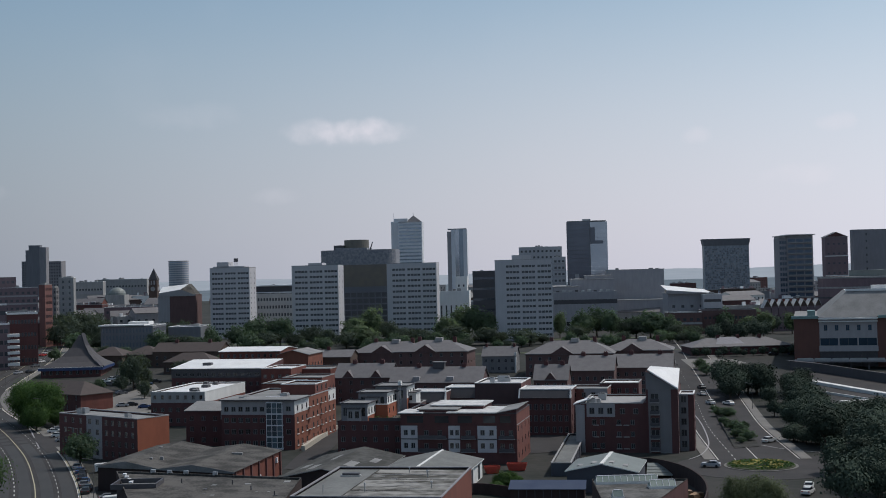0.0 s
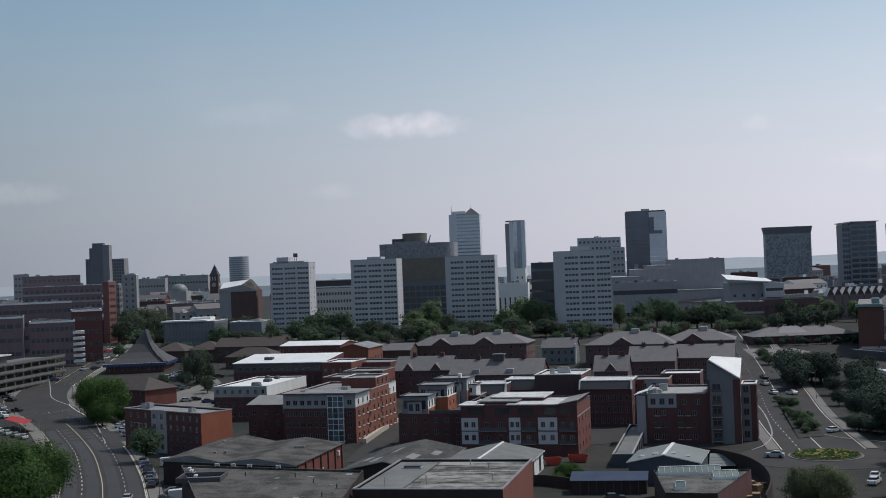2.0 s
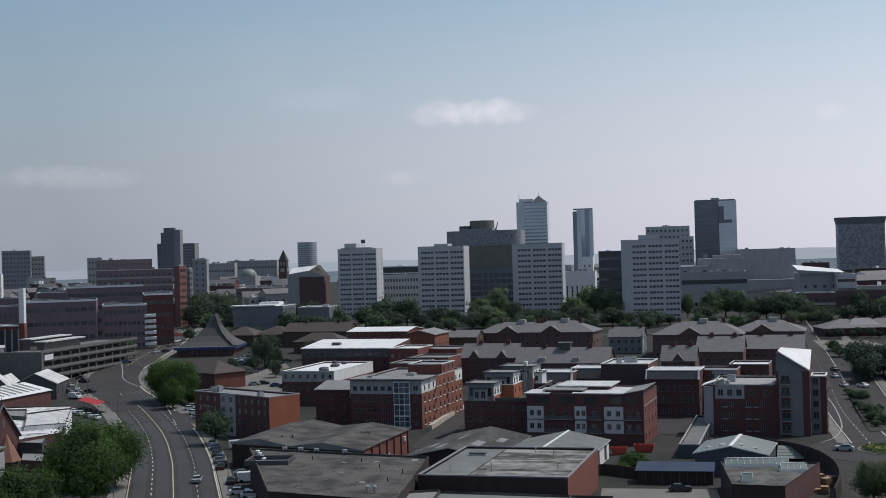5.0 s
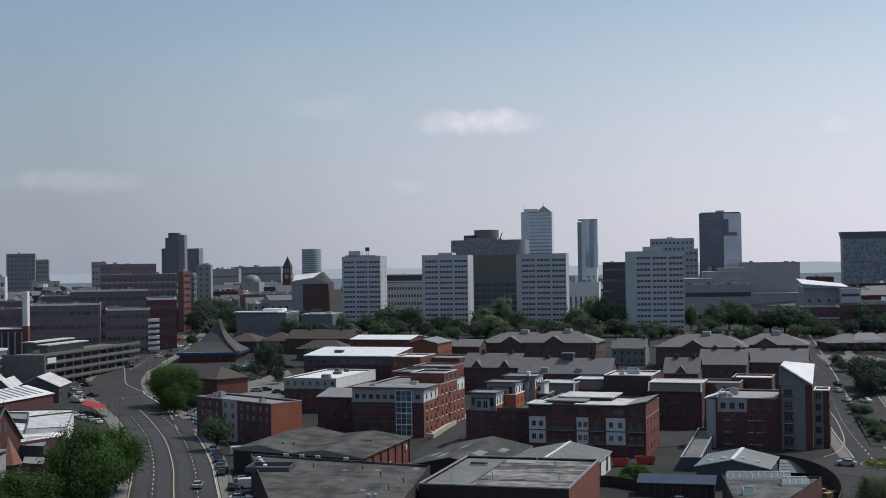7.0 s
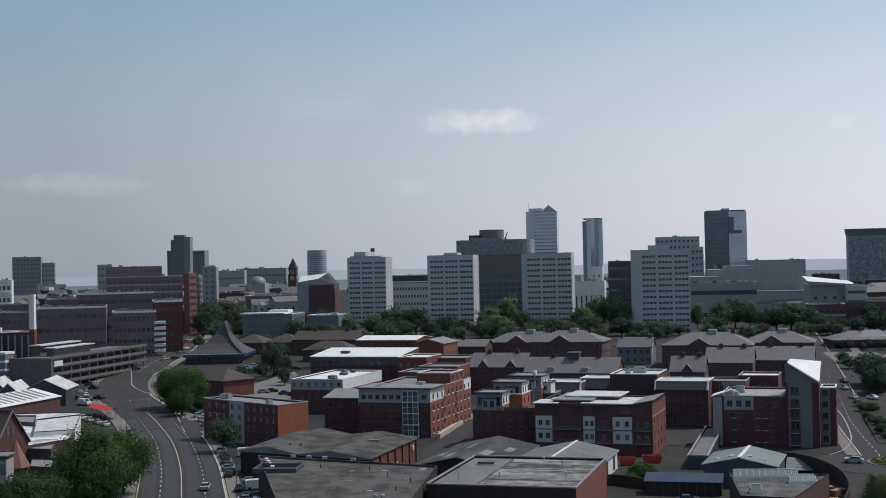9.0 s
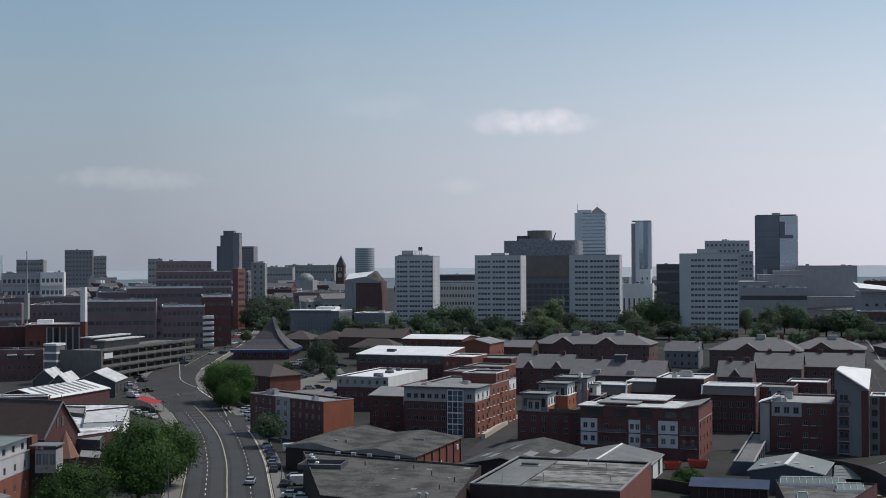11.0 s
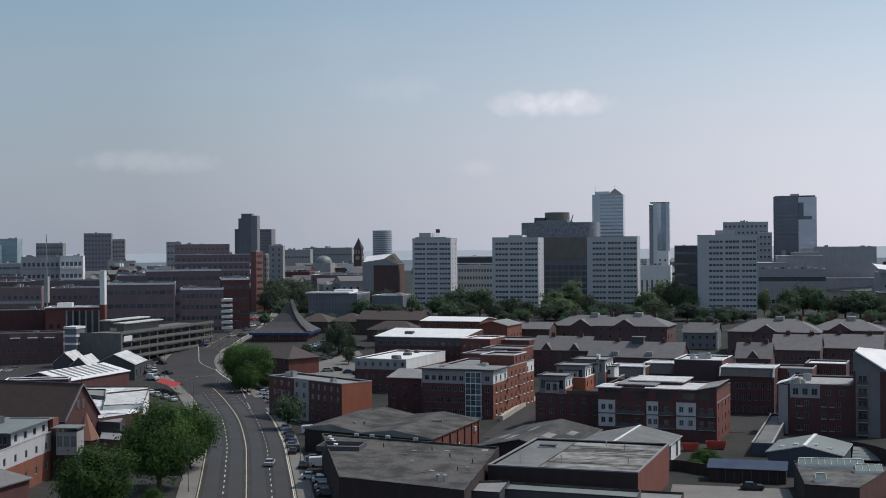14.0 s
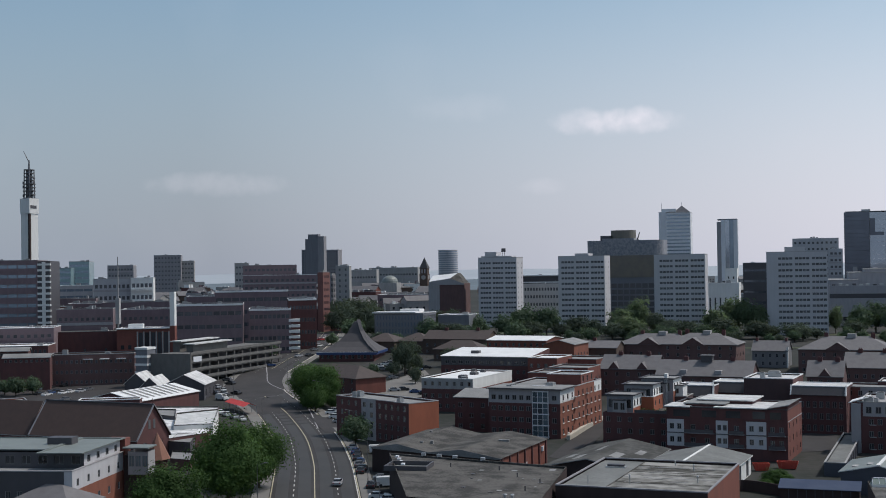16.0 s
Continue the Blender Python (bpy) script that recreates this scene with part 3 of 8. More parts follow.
patch("pavement", [(-124.6, 377.4), (-112.8, 377.9), (-103.2, 340.8), (-106.4, 336.7)], 0.12, ASPHALT, "grey parking bays beside the road", "pavement")
patch("ground", [(83.0, 396.0), (88.6, 398.9), (77.8, 316.5), (70.9, 314.0)], 0.2, GROUND, "planted island dividing the side road", "island")
# Terrace is asphalt-dark: the deck's shade is put into its colour.
patch("pavement", [(133.5, 490.6), (165.8, 428.0), (125.8, 325.7), (115.6, 377.1), (113.8, 422.8)], 0.1, ASPHALT, "dark paved terrace before the arena", "pavement")
for line, thick, high in (([(125.2, 456.3), (130.9, 442.1), (135.9, 430.0), (149.5, 395.4)], 2.4, 1.2), ([(118.5, 436.2), (127.4, 421.0), (144.4, 382.2)], 0.5, 0.9), ([(125.0, 403.8), (128.0, 389.1), (135.8, 359.6)], 9.0, 0.6)):
    s = Soup()
    ribbon(s, [Vector(p) for p in line], -thick, 0, high)
    ribbon(s, [Vector(p) for p in line], -0.3, 0.01, high + 0.01)
    for p, q in zip(line, line[1:]):
        s.quad((*p, ground_z(*p) - 0.1), (*q, ground_z(*q) - 0.1), (*q, ground_z(*q) + high), (*p, ground_z(*p) + high))
    setting("trim", s, RENDER_WHITE, "white terrace edge before the arena", "terrace wall")
s = Soup()
for p, q in zip(*(lambda l: (l, l[1:]))([(131.8, 485.9), (140.1, 476.2), (146.4, 462.6), (162.1, 428.3)])):
    s.quad((*p, ground_z(*p) - 0.1), (*q, ground_z(*q) - 0.1), (*q, ground_z(*q) + 3.4), (*p, ground_z(*p) + 3.4))
    s.quad((*q, ground_z(*q) + 3.4), (q[0], q[1] + 6, ground_z(*q) + 3.4), (p[0], p[1] + 6, ground_z(*p) + 3.4), (*p, ground_z(*p) + 3.4))
# Charcoal here is the dark under the deck, put into the wall colour.
setting("wall_terrace", s, DARK_CLAD, "retaining wall under the arena deck, coloured dark for its shade", "wall")
for line in ([(74.7, 384.3), (72.7, 364.1), (68.6, 336.1), (65.1, 318.3), (60.6, 304.8), (56.2, 297.4)], [(78.3, 318.4), (82.4, 310.1), (89.2, 302.9)], [(-187.7, 512.3), (-174.6, 477.5), (-165.2, 453.0), (-154.5, 436.5), (-146.0, 426.6), (-128.7, 389.9), (-111.4, 345.7)]):
    s = Soup()
    ribbon(s, smooth(line, 4), -0.35, 0.0, 0.2)
    setting("trim", s, RENDER_GREY, "pale stone kerb", "kerb")
patch("pavement", [(97.4, 526.0), (118.0, 521.0), (121.0, 508.0), (106.0, 496.0), (96.5, 499.0)], 0.12, PAVING, "pale paved forecourt", "pavement")
patch("pavement", [(-123.8, 433.7), (-101.5, 413.5), (-96.8, 421.9), (-104.9, 454.2), (-113.4, 458.4)], 0.12, PAVING, "pale rooftop-level car court", "pavement")
patch("pavement", [(-124.2, 437.7), (-119.2, 427.6), (-107.8, 476.2), (-112.4, 488.6)], 0.14, PAVING, "pale lane behind the flats", "pavement")
patch("road", [(-38.9, 298.9), (-38.0, 320.4), (-32.4, 370.7), (-29.0, 363.8), (-30.7, 320.2), (-30.9, 293.7)], 0.09, ASPHALT, "narrow asphalt lane between the flats", "road")
s = Soup()
lane = [Vector(p) for p in [(-38.1, 329.5), (-35.9, 352.1), (-33.0, 373.6)]]
for a, b in zip(lane, lane[1:]):
    n = Vector((b.y - a.y, a.x - b.x)).normalized()
    s.prism([(a.x, a.y), (a.x + n.x * 1.0, a.y + n.y * 1.0), (b.x + n.x * 1.0, b.y + n.y * 1.0), (b.x, b.y)], -0.1, 1.3)
setting("wall_lane", s, STONE, "low buff stone wall beside the lane", "wall")
patch("pavement", [(5.0, 243.6), (26.2, 241.2), (26.0, 228.2), (4.1, 229.6)], 0.1, PAVING, "pale yard with a parked car", "pavement")
# Asphalt in place of paving puts the flats' deep shadow into the colour.
patch("pavement", [(18.4, 313.2), (27.8, 316.6), (32.8, 354.7), (24.3, 356.4)], 0.1, ASPHALT, "paved courtyard between the flats, darkened for deep shadow", "pavement")


patch("ground", [(-215.0, 562.0), (126.0, 562.0), (132.0, 648.0), (-240.0, 700.0)], 0.12, GRASS, "shaded grass of the park before the towers", "grass")
patch("road", [(-226.0, 356.0), (-188.4, 372.7), (-199.1, 420.3), (-223.1, 461.2), (-282.9, 446.3)], 0.05, ASPHALT, "asphalt car park behind the school", "road")


# ---- the housing round the middle ----
def white_panel_block():
    place, h = (-11.2, 304.0, -13, 28.2, 19.0, 0), 12.0
    L, D = place[3:5]
    cols = [0.2, 0.43, 0.71]
    reg = [(c * L - (0.1 if c < 0.3 else 0), 2.7, c * L + w, 9.0, 1) for c, w in ((0.005, 4.0), (0.415, 2.8), (0.665, 4.6))]
    # East wall gets the lighter brick, sunlight put into its colour.
    own = house("apartment_block", "four-storey red brick flats with white window panels and pale flat roof", place, h, [BRICK_DARK, TOWER_WHITE, BRICK],
                {"S": [grid(2, 2, 1.0, 1.3, 3.6, 3.1, 0.35, 3.9), grid(2, 2, 0.9, 1.3, 3.6, 3.1, 0.42 * L, 0.41 * L + 2.9), grid(2, 2, 1.0, 1.3, 3.6, 3.1, 0.67 * L, 0.66 * L + 4.6),
                       grid(2, 2, 1.1, 1.2, 3.6, 3.1, 4.6, 0.4 * L), grid(1, 2, 1.2, 1.2, 3.6, 3.1, 0.53 * L, 0.64 * L), grid(2, 2, 1.0, 1.2, 3.6, 3.1, 0.84 * L, L - 0.4)],
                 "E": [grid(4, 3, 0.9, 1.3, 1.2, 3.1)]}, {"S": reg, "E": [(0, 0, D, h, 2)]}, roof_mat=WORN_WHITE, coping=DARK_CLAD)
    # flat roofs of different heights that reach over the walls
    for x0, x1, y0, y1, z, mat in ((-0.02, 0.2, -0.6, 8, 0.12, WORN_WHITE), (0.13, 0.48, 1.5, D, 0.75, FELT_PALE), (0.2, 0.68, 7, D + 0.3, 1.15, WORN_WHITE), (0.4, 0.84, -0.5, D - 5, 0.2, WORN_WHITE)):
        piece(own, "roof_slab", mat, x0 * L, y0, h + z - 0.25, x1 * L, y1, h + z)
        if z > 0.5:
            piece(own, "upstand", BRICK_DARK, x0 * L + 0.5, y0 + 0.5, h - 0.5, x1 * L - 0.5, y1 - 0.5, h + z - 0.25)
    s = Soup()
    s.quad((0.82 * L, -0.5, h + 0.1), (L + 0.5, -0.5, h + 1.2), (L + 0.5, D - 3, h + 1.2), (0.82 * L, D - 3, h + 0.1))
    s.quad((0.82 * L, -0.5, h - 0.1), (L + 0.5, -0.5, h + 1.0), (L + 0.5, -0.5, h + 1.2), (0.82 * L, -0.5, h + 0.1))
    s.quad((0.82 * L, 0, h), (L, 0, h), (L, 0, h + 1.0), (0.82 * L, 0, h + 0.1), m=1)
    s.quad((L, 0, h), (L, D - 3, h), (L, D - 3, h + 1.0), (L, 0, h + 1.0), m=1)
    part("roof", s, [FELT_PALE, BRICK_DARK], own)
    piece(own, "top_storey", BRICK_DARK, 0.02 * L, -0.12, 9.25, 0.98 * L, -0.01, 11.7, label="dark brick top storey band")
    for x0, x1 in ((0.06, 0.2), (0.3, 0.42), (0.5, 0.62), (0.72, 0.82), (0.86, 0.95)):
        piece(own, "top_window", GLASS, x0 * L, -0.2, 9.7, x1 * L, -0.1, 11.3)
    piece(own, "panel_joint", DARK_CLAD, 0, -0.1, 5.72, L, -0.02, 5.95)
    for x0, x1 in ((4.4, 0.4 * L), (0.53 * L, 0.65 * L), (0.85 * L, L - 0.5)):
        for z in (2.9, 6.0):
            piece(own, "balcony_slab", CONCRETE_DARK, x0, -1.0, z - 0.15, x1, -0.02, z)
            piece(own, "balcony_rail", DARK_CLAD, x0, -1.02, z, x1, -0.96, z + 0.8)
    piece(own, "east_band", RENDER_GREY, L, -0.02, 9.1, L + 0.06, D, 9.3)


white_panel_block()


def stepped_block():
    place = (-27.3, 315.8, -12, 16.6, 34.0, 0)
    L, D = place[3:5]
    own = house("apartment_block", "brick flats with stepped white penthouses", place, 9.0, [BRICK_DARK],
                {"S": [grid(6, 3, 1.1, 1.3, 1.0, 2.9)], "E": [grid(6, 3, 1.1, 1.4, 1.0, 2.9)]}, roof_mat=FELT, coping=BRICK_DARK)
    # Penthouse fronts dark, east sides bright: shade and sun put into the colours.
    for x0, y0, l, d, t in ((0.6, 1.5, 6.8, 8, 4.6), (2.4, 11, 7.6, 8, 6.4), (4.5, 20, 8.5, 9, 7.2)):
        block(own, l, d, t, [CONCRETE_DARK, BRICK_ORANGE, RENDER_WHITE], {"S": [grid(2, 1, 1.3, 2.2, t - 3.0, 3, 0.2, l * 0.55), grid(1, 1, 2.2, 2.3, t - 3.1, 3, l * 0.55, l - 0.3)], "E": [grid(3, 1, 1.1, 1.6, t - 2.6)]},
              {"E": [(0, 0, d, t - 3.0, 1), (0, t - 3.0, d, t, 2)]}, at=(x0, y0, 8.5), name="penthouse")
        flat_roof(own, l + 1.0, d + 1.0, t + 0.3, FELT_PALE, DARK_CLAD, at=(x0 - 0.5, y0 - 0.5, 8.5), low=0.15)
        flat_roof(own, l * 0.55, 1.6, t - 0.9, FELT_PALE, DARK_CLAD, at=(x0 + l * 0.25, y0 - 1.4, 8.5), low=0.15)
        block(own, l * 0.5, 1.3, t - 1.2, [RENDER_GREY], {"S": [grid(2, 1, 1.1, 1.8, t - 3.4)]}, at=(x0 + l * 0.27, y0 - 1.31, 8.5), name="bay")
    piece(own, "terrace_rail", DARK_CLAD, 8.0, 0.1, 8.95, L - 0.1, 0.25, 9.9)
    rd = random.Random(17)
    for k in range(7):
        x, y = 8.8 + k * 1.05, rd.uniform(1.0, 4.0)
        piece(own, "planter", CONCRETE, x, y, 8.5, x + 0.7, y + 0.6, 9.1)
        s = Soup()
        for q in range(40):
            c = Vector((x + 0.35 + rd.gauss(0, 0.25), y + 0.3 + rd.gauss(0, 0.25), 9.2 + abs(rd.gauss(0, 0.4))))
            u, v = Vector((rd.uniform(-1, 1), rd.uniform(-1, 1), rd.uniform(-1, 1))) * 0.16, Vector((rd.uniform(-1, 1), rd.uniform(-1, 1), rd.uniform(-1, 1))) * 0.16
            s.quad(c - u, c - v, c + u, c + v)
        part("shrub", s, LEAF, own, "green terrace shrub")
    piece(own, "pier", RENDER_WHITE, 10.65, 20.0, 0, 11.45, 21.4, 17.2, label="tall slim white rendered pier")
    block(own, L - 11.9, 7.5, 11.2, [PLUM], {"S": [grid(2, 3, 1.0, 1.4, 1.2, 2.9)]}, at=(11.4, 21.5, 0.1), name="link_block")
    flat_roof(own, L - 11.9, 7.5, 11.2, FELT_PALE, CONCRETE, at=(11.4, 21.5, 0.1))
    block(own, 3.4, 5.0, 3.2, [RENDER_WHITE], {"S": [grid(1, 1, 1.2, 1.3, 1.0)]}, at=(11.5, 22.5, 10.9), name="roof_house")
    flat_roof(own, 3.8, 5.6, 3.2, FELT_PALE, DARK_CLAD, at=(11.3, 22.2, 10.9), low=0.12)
    # red brick side wing, sunlight put into its brighter orange brick
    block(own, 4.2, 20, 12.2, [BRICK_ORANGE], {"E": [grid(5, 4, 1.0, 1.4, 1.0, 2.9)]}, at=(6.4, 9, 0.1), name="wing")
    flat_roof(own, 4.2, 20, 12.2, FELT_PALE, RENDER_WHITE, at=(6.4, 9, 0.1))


stepped_block()


def long_block():
    place, h = (-59.7, 335.8, -12, 20.3, 37.0, 0), 12.8
    L, D = place[3:5]
    # East side in warmer brick, its sunlight put into the colour.
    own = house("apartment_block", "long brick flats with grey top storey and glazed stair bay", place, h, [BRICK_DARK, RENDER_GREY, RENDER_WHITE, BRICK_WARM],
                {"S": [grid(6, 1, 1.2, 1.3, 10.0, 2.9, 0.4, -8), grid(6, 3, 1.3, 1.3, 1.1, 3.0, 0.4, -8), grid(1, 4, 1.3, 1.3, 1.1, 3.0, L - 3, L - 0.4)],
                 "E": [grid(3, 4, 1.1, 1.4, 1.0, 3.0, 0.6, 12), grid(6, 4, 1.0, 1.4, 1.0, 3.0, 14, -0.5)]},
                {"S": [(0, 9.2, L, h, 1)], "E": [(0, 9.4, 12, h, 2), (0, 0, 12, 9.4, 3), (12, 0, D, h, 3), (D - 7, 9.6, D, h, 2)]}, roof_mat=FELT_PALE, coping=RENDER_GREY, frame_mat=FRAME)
    x0 = L - 7.6
    for f in range(4):
        for i in range(3):
            piece(own, "glass_panel", GLASS_STAIR, x0 + i * 1.45, -0.35, 0.6 + f * 3.0, x0 + i * 1.45 + 1.3, -0.05, 3.4 + f * 3.0)
    s = Soup()
    for i in range(4):
        s.box(x0 - 0.12 + i * 1.45, -0.5, 0.1, x0 + i * 1.45, -0.02, h - 0.2)
    for f in range(5):
        s.box(x0 - 0.15, -0.48, 0.3 + f * 3.0, x0 + 4.5, -0.02, 0.6 + f * 3.0)
        s.box(x0 - 0.15, -0.46, 1.95 + f * 3.0, x0 + 4.5, -0.02, 2.03 + f * 3.0)
    part("stair_frame", s, PANEL_WHITE, own, "white stair bay frame")
    piece(own, "eaves", DARK_CLAD, -0.5, -0.8, h + 0.1, L + 0.7, 12.0, h + 0.35, label="thin dark overhanging eaves")
    piece(own, "roof_slab", FELT_PALE, -0.3, -0.6, h + 0.35, L + 0.5, 11.8, h + 0.45)
    for y in (11.4, 22):
        for z in (4, 7, 10):
            piece(own, "balcony", CONCRETE, L, y, z - 0.1, L + 0.7, y + 1.4, z + 0.08)
    for y in [0.6 + (k + 0.5) * 11.4 / 3 for k in range(3)] + [14 + (k + 0.5) * (D - 14.5) / 6 for k in range(6)]:
        for f in range(4):
            piece(own, "sill", RENDER_WHITE, L, y - 0.75, 0.8 + 3.0 * f, L + 0.16, y + 0.75, 1.0 + 3.0 * f)
    block(own, 10, 12, 3.0, [BRICK], {"E": [grid(3, 1, 1.2, 1.6, 0.8)]}, at=(L - 11, D - 16, h - 0.45), name="penthouse")
    flat_roof(own, 10, 12, 3.0, FELT_PALE, MEMBRANE, at=(L - 11, D - 16, h - 0.45))
    plant(own, L, D, h, 4)
    # lower wing
    place = (-71.1, 345.4, -12, 20.2, 18.0, 0)
    house("apartment_block", "lower brick wing with pale rendered top and pitched roof", place, 9.5, [BRICK_DARK, RENDER_GREY],
          {"S": [grid(6, 3, 1.2, 1.3, 1.0, 2.9)]}, {"S": [(place[3] * 0.5, 7.2, place[3], 9.5, 1)]}, roof="gable", roof_mat=FELT_PALE, rise=1.6)


long_block()


def orange_end_block():
    place, h = (-102.0, 333.8, -38, 32.1, 10.0, 0), 11.0
    L, D = place[3:5]
    # The end wall's sunlit orange is put into a brighter brick.
    own = house("apartment_block", "brick and white render flats with plain end wall in sunlit-orange brick", place, h, [BRICK_DARK, RENDER_GREY, BRICK_ORANGE],
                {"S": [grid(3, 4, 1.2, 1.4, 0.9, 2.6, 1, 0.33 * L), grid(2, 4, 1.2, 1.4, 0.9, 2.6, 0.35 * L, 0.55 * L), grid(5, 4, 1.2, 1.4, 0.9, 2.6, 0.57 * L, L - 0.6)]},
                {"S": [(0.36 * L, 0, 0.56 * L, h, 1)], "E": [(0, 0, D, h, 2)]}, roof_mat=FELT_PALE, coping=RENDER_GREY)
    plant(own, L, D, h, 7)


orange_end_block()


def white_top_block():
    place, h = (-90.7, 389.1, -12, 17.6, 34.0, 0.5), 10.5
    L, D = place[3:5]
    # South faces in duller concrete and brick, east brighter: shade and sun in colour.
    own = house("office_block", "brick offices with white rendered top storey and white roof", place, h, [BRICK_DARK, CONCRETE, BRICK, RENDER_WHITE],
                {"S": [grid(7, 1, 0.9, 1.3, 8.2, 2.9), grid(7, 2, 1.2, 1.3, 1.2, 3.2)]}, {"S": [(0, 7.2, L, h, 1)], "E": [(0, 7.2, D, h, 3), (0, 0, D, 7.2, 2)]}, roof_mat=MEMBRANE, coping=RENDER_WHITE)
    plant(own, L, D, h, 9, DARK_CLAD, 5)


white_top_block()


def white_long_roofs():
    place, h = (-94.5, 436.4, -12, 33.3, 20.0, 2.1), 12.5
    L, D = place[3:5]
    own = house("apartment_block", "long brick flats with recessed top storey under white roof", place, h, [BRICK_DARK, DARK_CLAD],
                {"S": [grid(14, 3, 1.0, 1.3, 0.9, 2.9, 1, -1), grid(12, 1, 1.6, 1.2, 9.9, 2.9, 1, -1)]}, {"S": [(0, 9.4, L, h, 1)]}, roof_mat=MEMBRANE, coping=MEMBRANE)
    s = Soup()
    p = [(-0.3, -0.4, h + 0.12), (L + 0.3, -0.4, h + 0.12), (L + 0.3, D, h + 1.9), (-0.3, D, h + 1.9)]
    s.quad(*p)
    s.quad((L + 0.3, -0.4, h), (L + 0.3, D, h), p[2], p[1], m=1)
    s.quad((-0.3, D, h), (-0.3, -0.4, h), p[0], p[3], m=1)
    part("roof", s, [MEMBRANE, BRICK_DARK], own, "white metal single-pitch roof")
    piece(own, "roof_plant", DARK_CLAD, 9, 6, h + 0.3, 12, 8, h + 1.6)
    place = (-62.0, 425.4, -12, 10.5, 16.0, 1.8)
    own = house("apartment_block", "brick corner flats with white flat roof", place, 13.0, [BRICK],
                {"S": [grid(4, 4, 1.1, 1.3, 1.0, 2.9)], "E": [grid(4, 4, 1.1, 1.3, 1.0, 2.9)]}, roof_mat=MEMBRANE, coping=RENDER_WHITE)
    place = (-87.5, 490.5, -12, 24.6, 20.0, 5.0)
    own = house("apartment_block", "brick flats with broad white metal roof", place, 12.0, [BRICK], {"S": [grid(10, 4, 1.0, 1.3, 1.0, 2.9)]}, roof="gable", roof_mat=MEMBRANE, rise=1.2)
    place = (-63.7, 478.9, -12, 12.3, 18.0, 4.5)
    own = house("apartment_block", "brick flats under a low white roof", place, 11.5, [BRICK_WARM], {"E": [grid(5, 3, 1.0, 1.4, 1.0, 2.9)]}, roof="gable", roof_mat=FELT_PALE, rise=1.6, across=True)
    for a in ((-53.1, 411.3, -12, 13.4, 14.0, 1.2), (-57.7, 396.3, -12, 10.5, 14.0, 0.7), (-53.2, 435.6, -12, 14.1, 16.0, 2.2)):
        own = house("apartment_block", "brick flats with grey flat roof and white edge", a, 11.5, [BRICK], {"S": [grid(5, 3, 1.1, 1.3, 1.0, 2.9)], "E": [grid(4, 3, 1.1, 1.3, 1.0, 2.9)]}, roof_mat=FELT_PALE, coping=CONCRETE)


white_long_roofs()


def mansard(own, L, h, top, back=1.5):
    """A sloping slate front above the wall, with party walls at its ends."""
    s = Soup()
    s.quad((0.3, -0.25, h), (L - 0.3, -0.25, h), (L - 0.3, back, top), (0.3, back, top))
    s.quad((0.3, -0.25, h), (0.3, back, top), (0.3, back, h))
    s.quad((L - 0.3, -0.25, h), (L - 0.3, back, h), (L - 0.3, back, top))
    part("mansard", s, SLATE_DARK, own, "dark slate mansard slope")
    for x in (0, L - 0.35):
        s = Soup()
        for a, b in (((x, x + 0.35), 1),):
            s.quad((a[0], -0.4, h - 0.1), (a[1], -0.4, h - 0.1), (a[1], back - 0.2, top + 0.3), (a[0], back - 0.2, top + 0.3))
            s.quad((a[0], -0.4, h - 0.1), (a[0], back - 0.2, top + 0.3), (a[0], back + 0.3, top + 0.3), (a[0], back + 0.3, h - 0.1))
            s.quad((a[1], -0.4, h - 0.1), (a[1], back + 0.3, h - 0.1), (a[1], back + 0.3, top + 0.3), (a[1], back - 0.2, top + 0.3))
        part("party_wall", s, RENDER_WHITE, own)
    piece(own, "gutter", DARK_CLAD, 0.3, -0.45, h - 0.15, L - 0.3, -0.2, h + 0.05)


def street_rows():
    # mansard range and dark block behind the panelled flats
    for place, h in (((-10.8, 362.3, -13, 10.7, 11.0, 0.0), 11.5), ((-0.7, 366.5, -13, 9.9, 11.0, 0.1), 12.0)):
        L, D = place[3:5]
        own = thing("apartment_block", "brick range with dark slate mansard and white roof", "building", *place[:2], place[5] - 0.05, place[2])
        block(own, L, D, h - 2.8, [BRICK_DARK], {"S": [grid(6, 3, 1.1, 1.4, 0.9, 2.9, 0.4, -0.4)]})
        block(own, L, D - 1.5, 2.8, [BRICK_DARK], at=(0, 1.5, h - 2.8), name="attic_wall")
        flat_roof(own, L, D - 1.5, 2.8, WORN_WHITE, MEMBRANE, at=(0, 1.5, h - 2.8), low=0.12)
        mansard(own, L, h - 2.8, h)
    place, h = (8.0, 358.6, -13, 13.3, 17.0, 0.0), 14.0
    # East wall in a lighter brick copy, as if sunlit.
    own = house("apartment_block", "dark brick block with white flat roof", place, h, [PLUM, BRICK_DARK], {"E": [grid(4, 4, 1.0, 1.4, 1.0, 3.0)]}, {"E": [(0, 0, 17, h, 1)]}, roof_mat=WORN_WHITE, coping=MEMBRANE)
    plant(own, place[3], place[4], h, 3)
    place, h = (19.8, 349.9, -13, 14.5, 13.0, 0), 12.6
    L, D = place[3:5]
    own = thing("apartment_block", "long brick flats with dark slate mansard and white roof", "building", *place[:2], place[5] - 0.05, place[2])
    block(own, L, D, h - 2.2, [BRICK_DARK], {"S": [grid(8, 3, 1.0, 1.7, 0.8, 3.1, 0.5, -0.5)], "E": [grid(3, 3, 1.0, 1.7, 0.8, 3.1)]})
    block(own, L, D - 1.2, 2.2, [BRICK_DARK], at=(0, 1.2, h - 2.2), name="attic_wall")
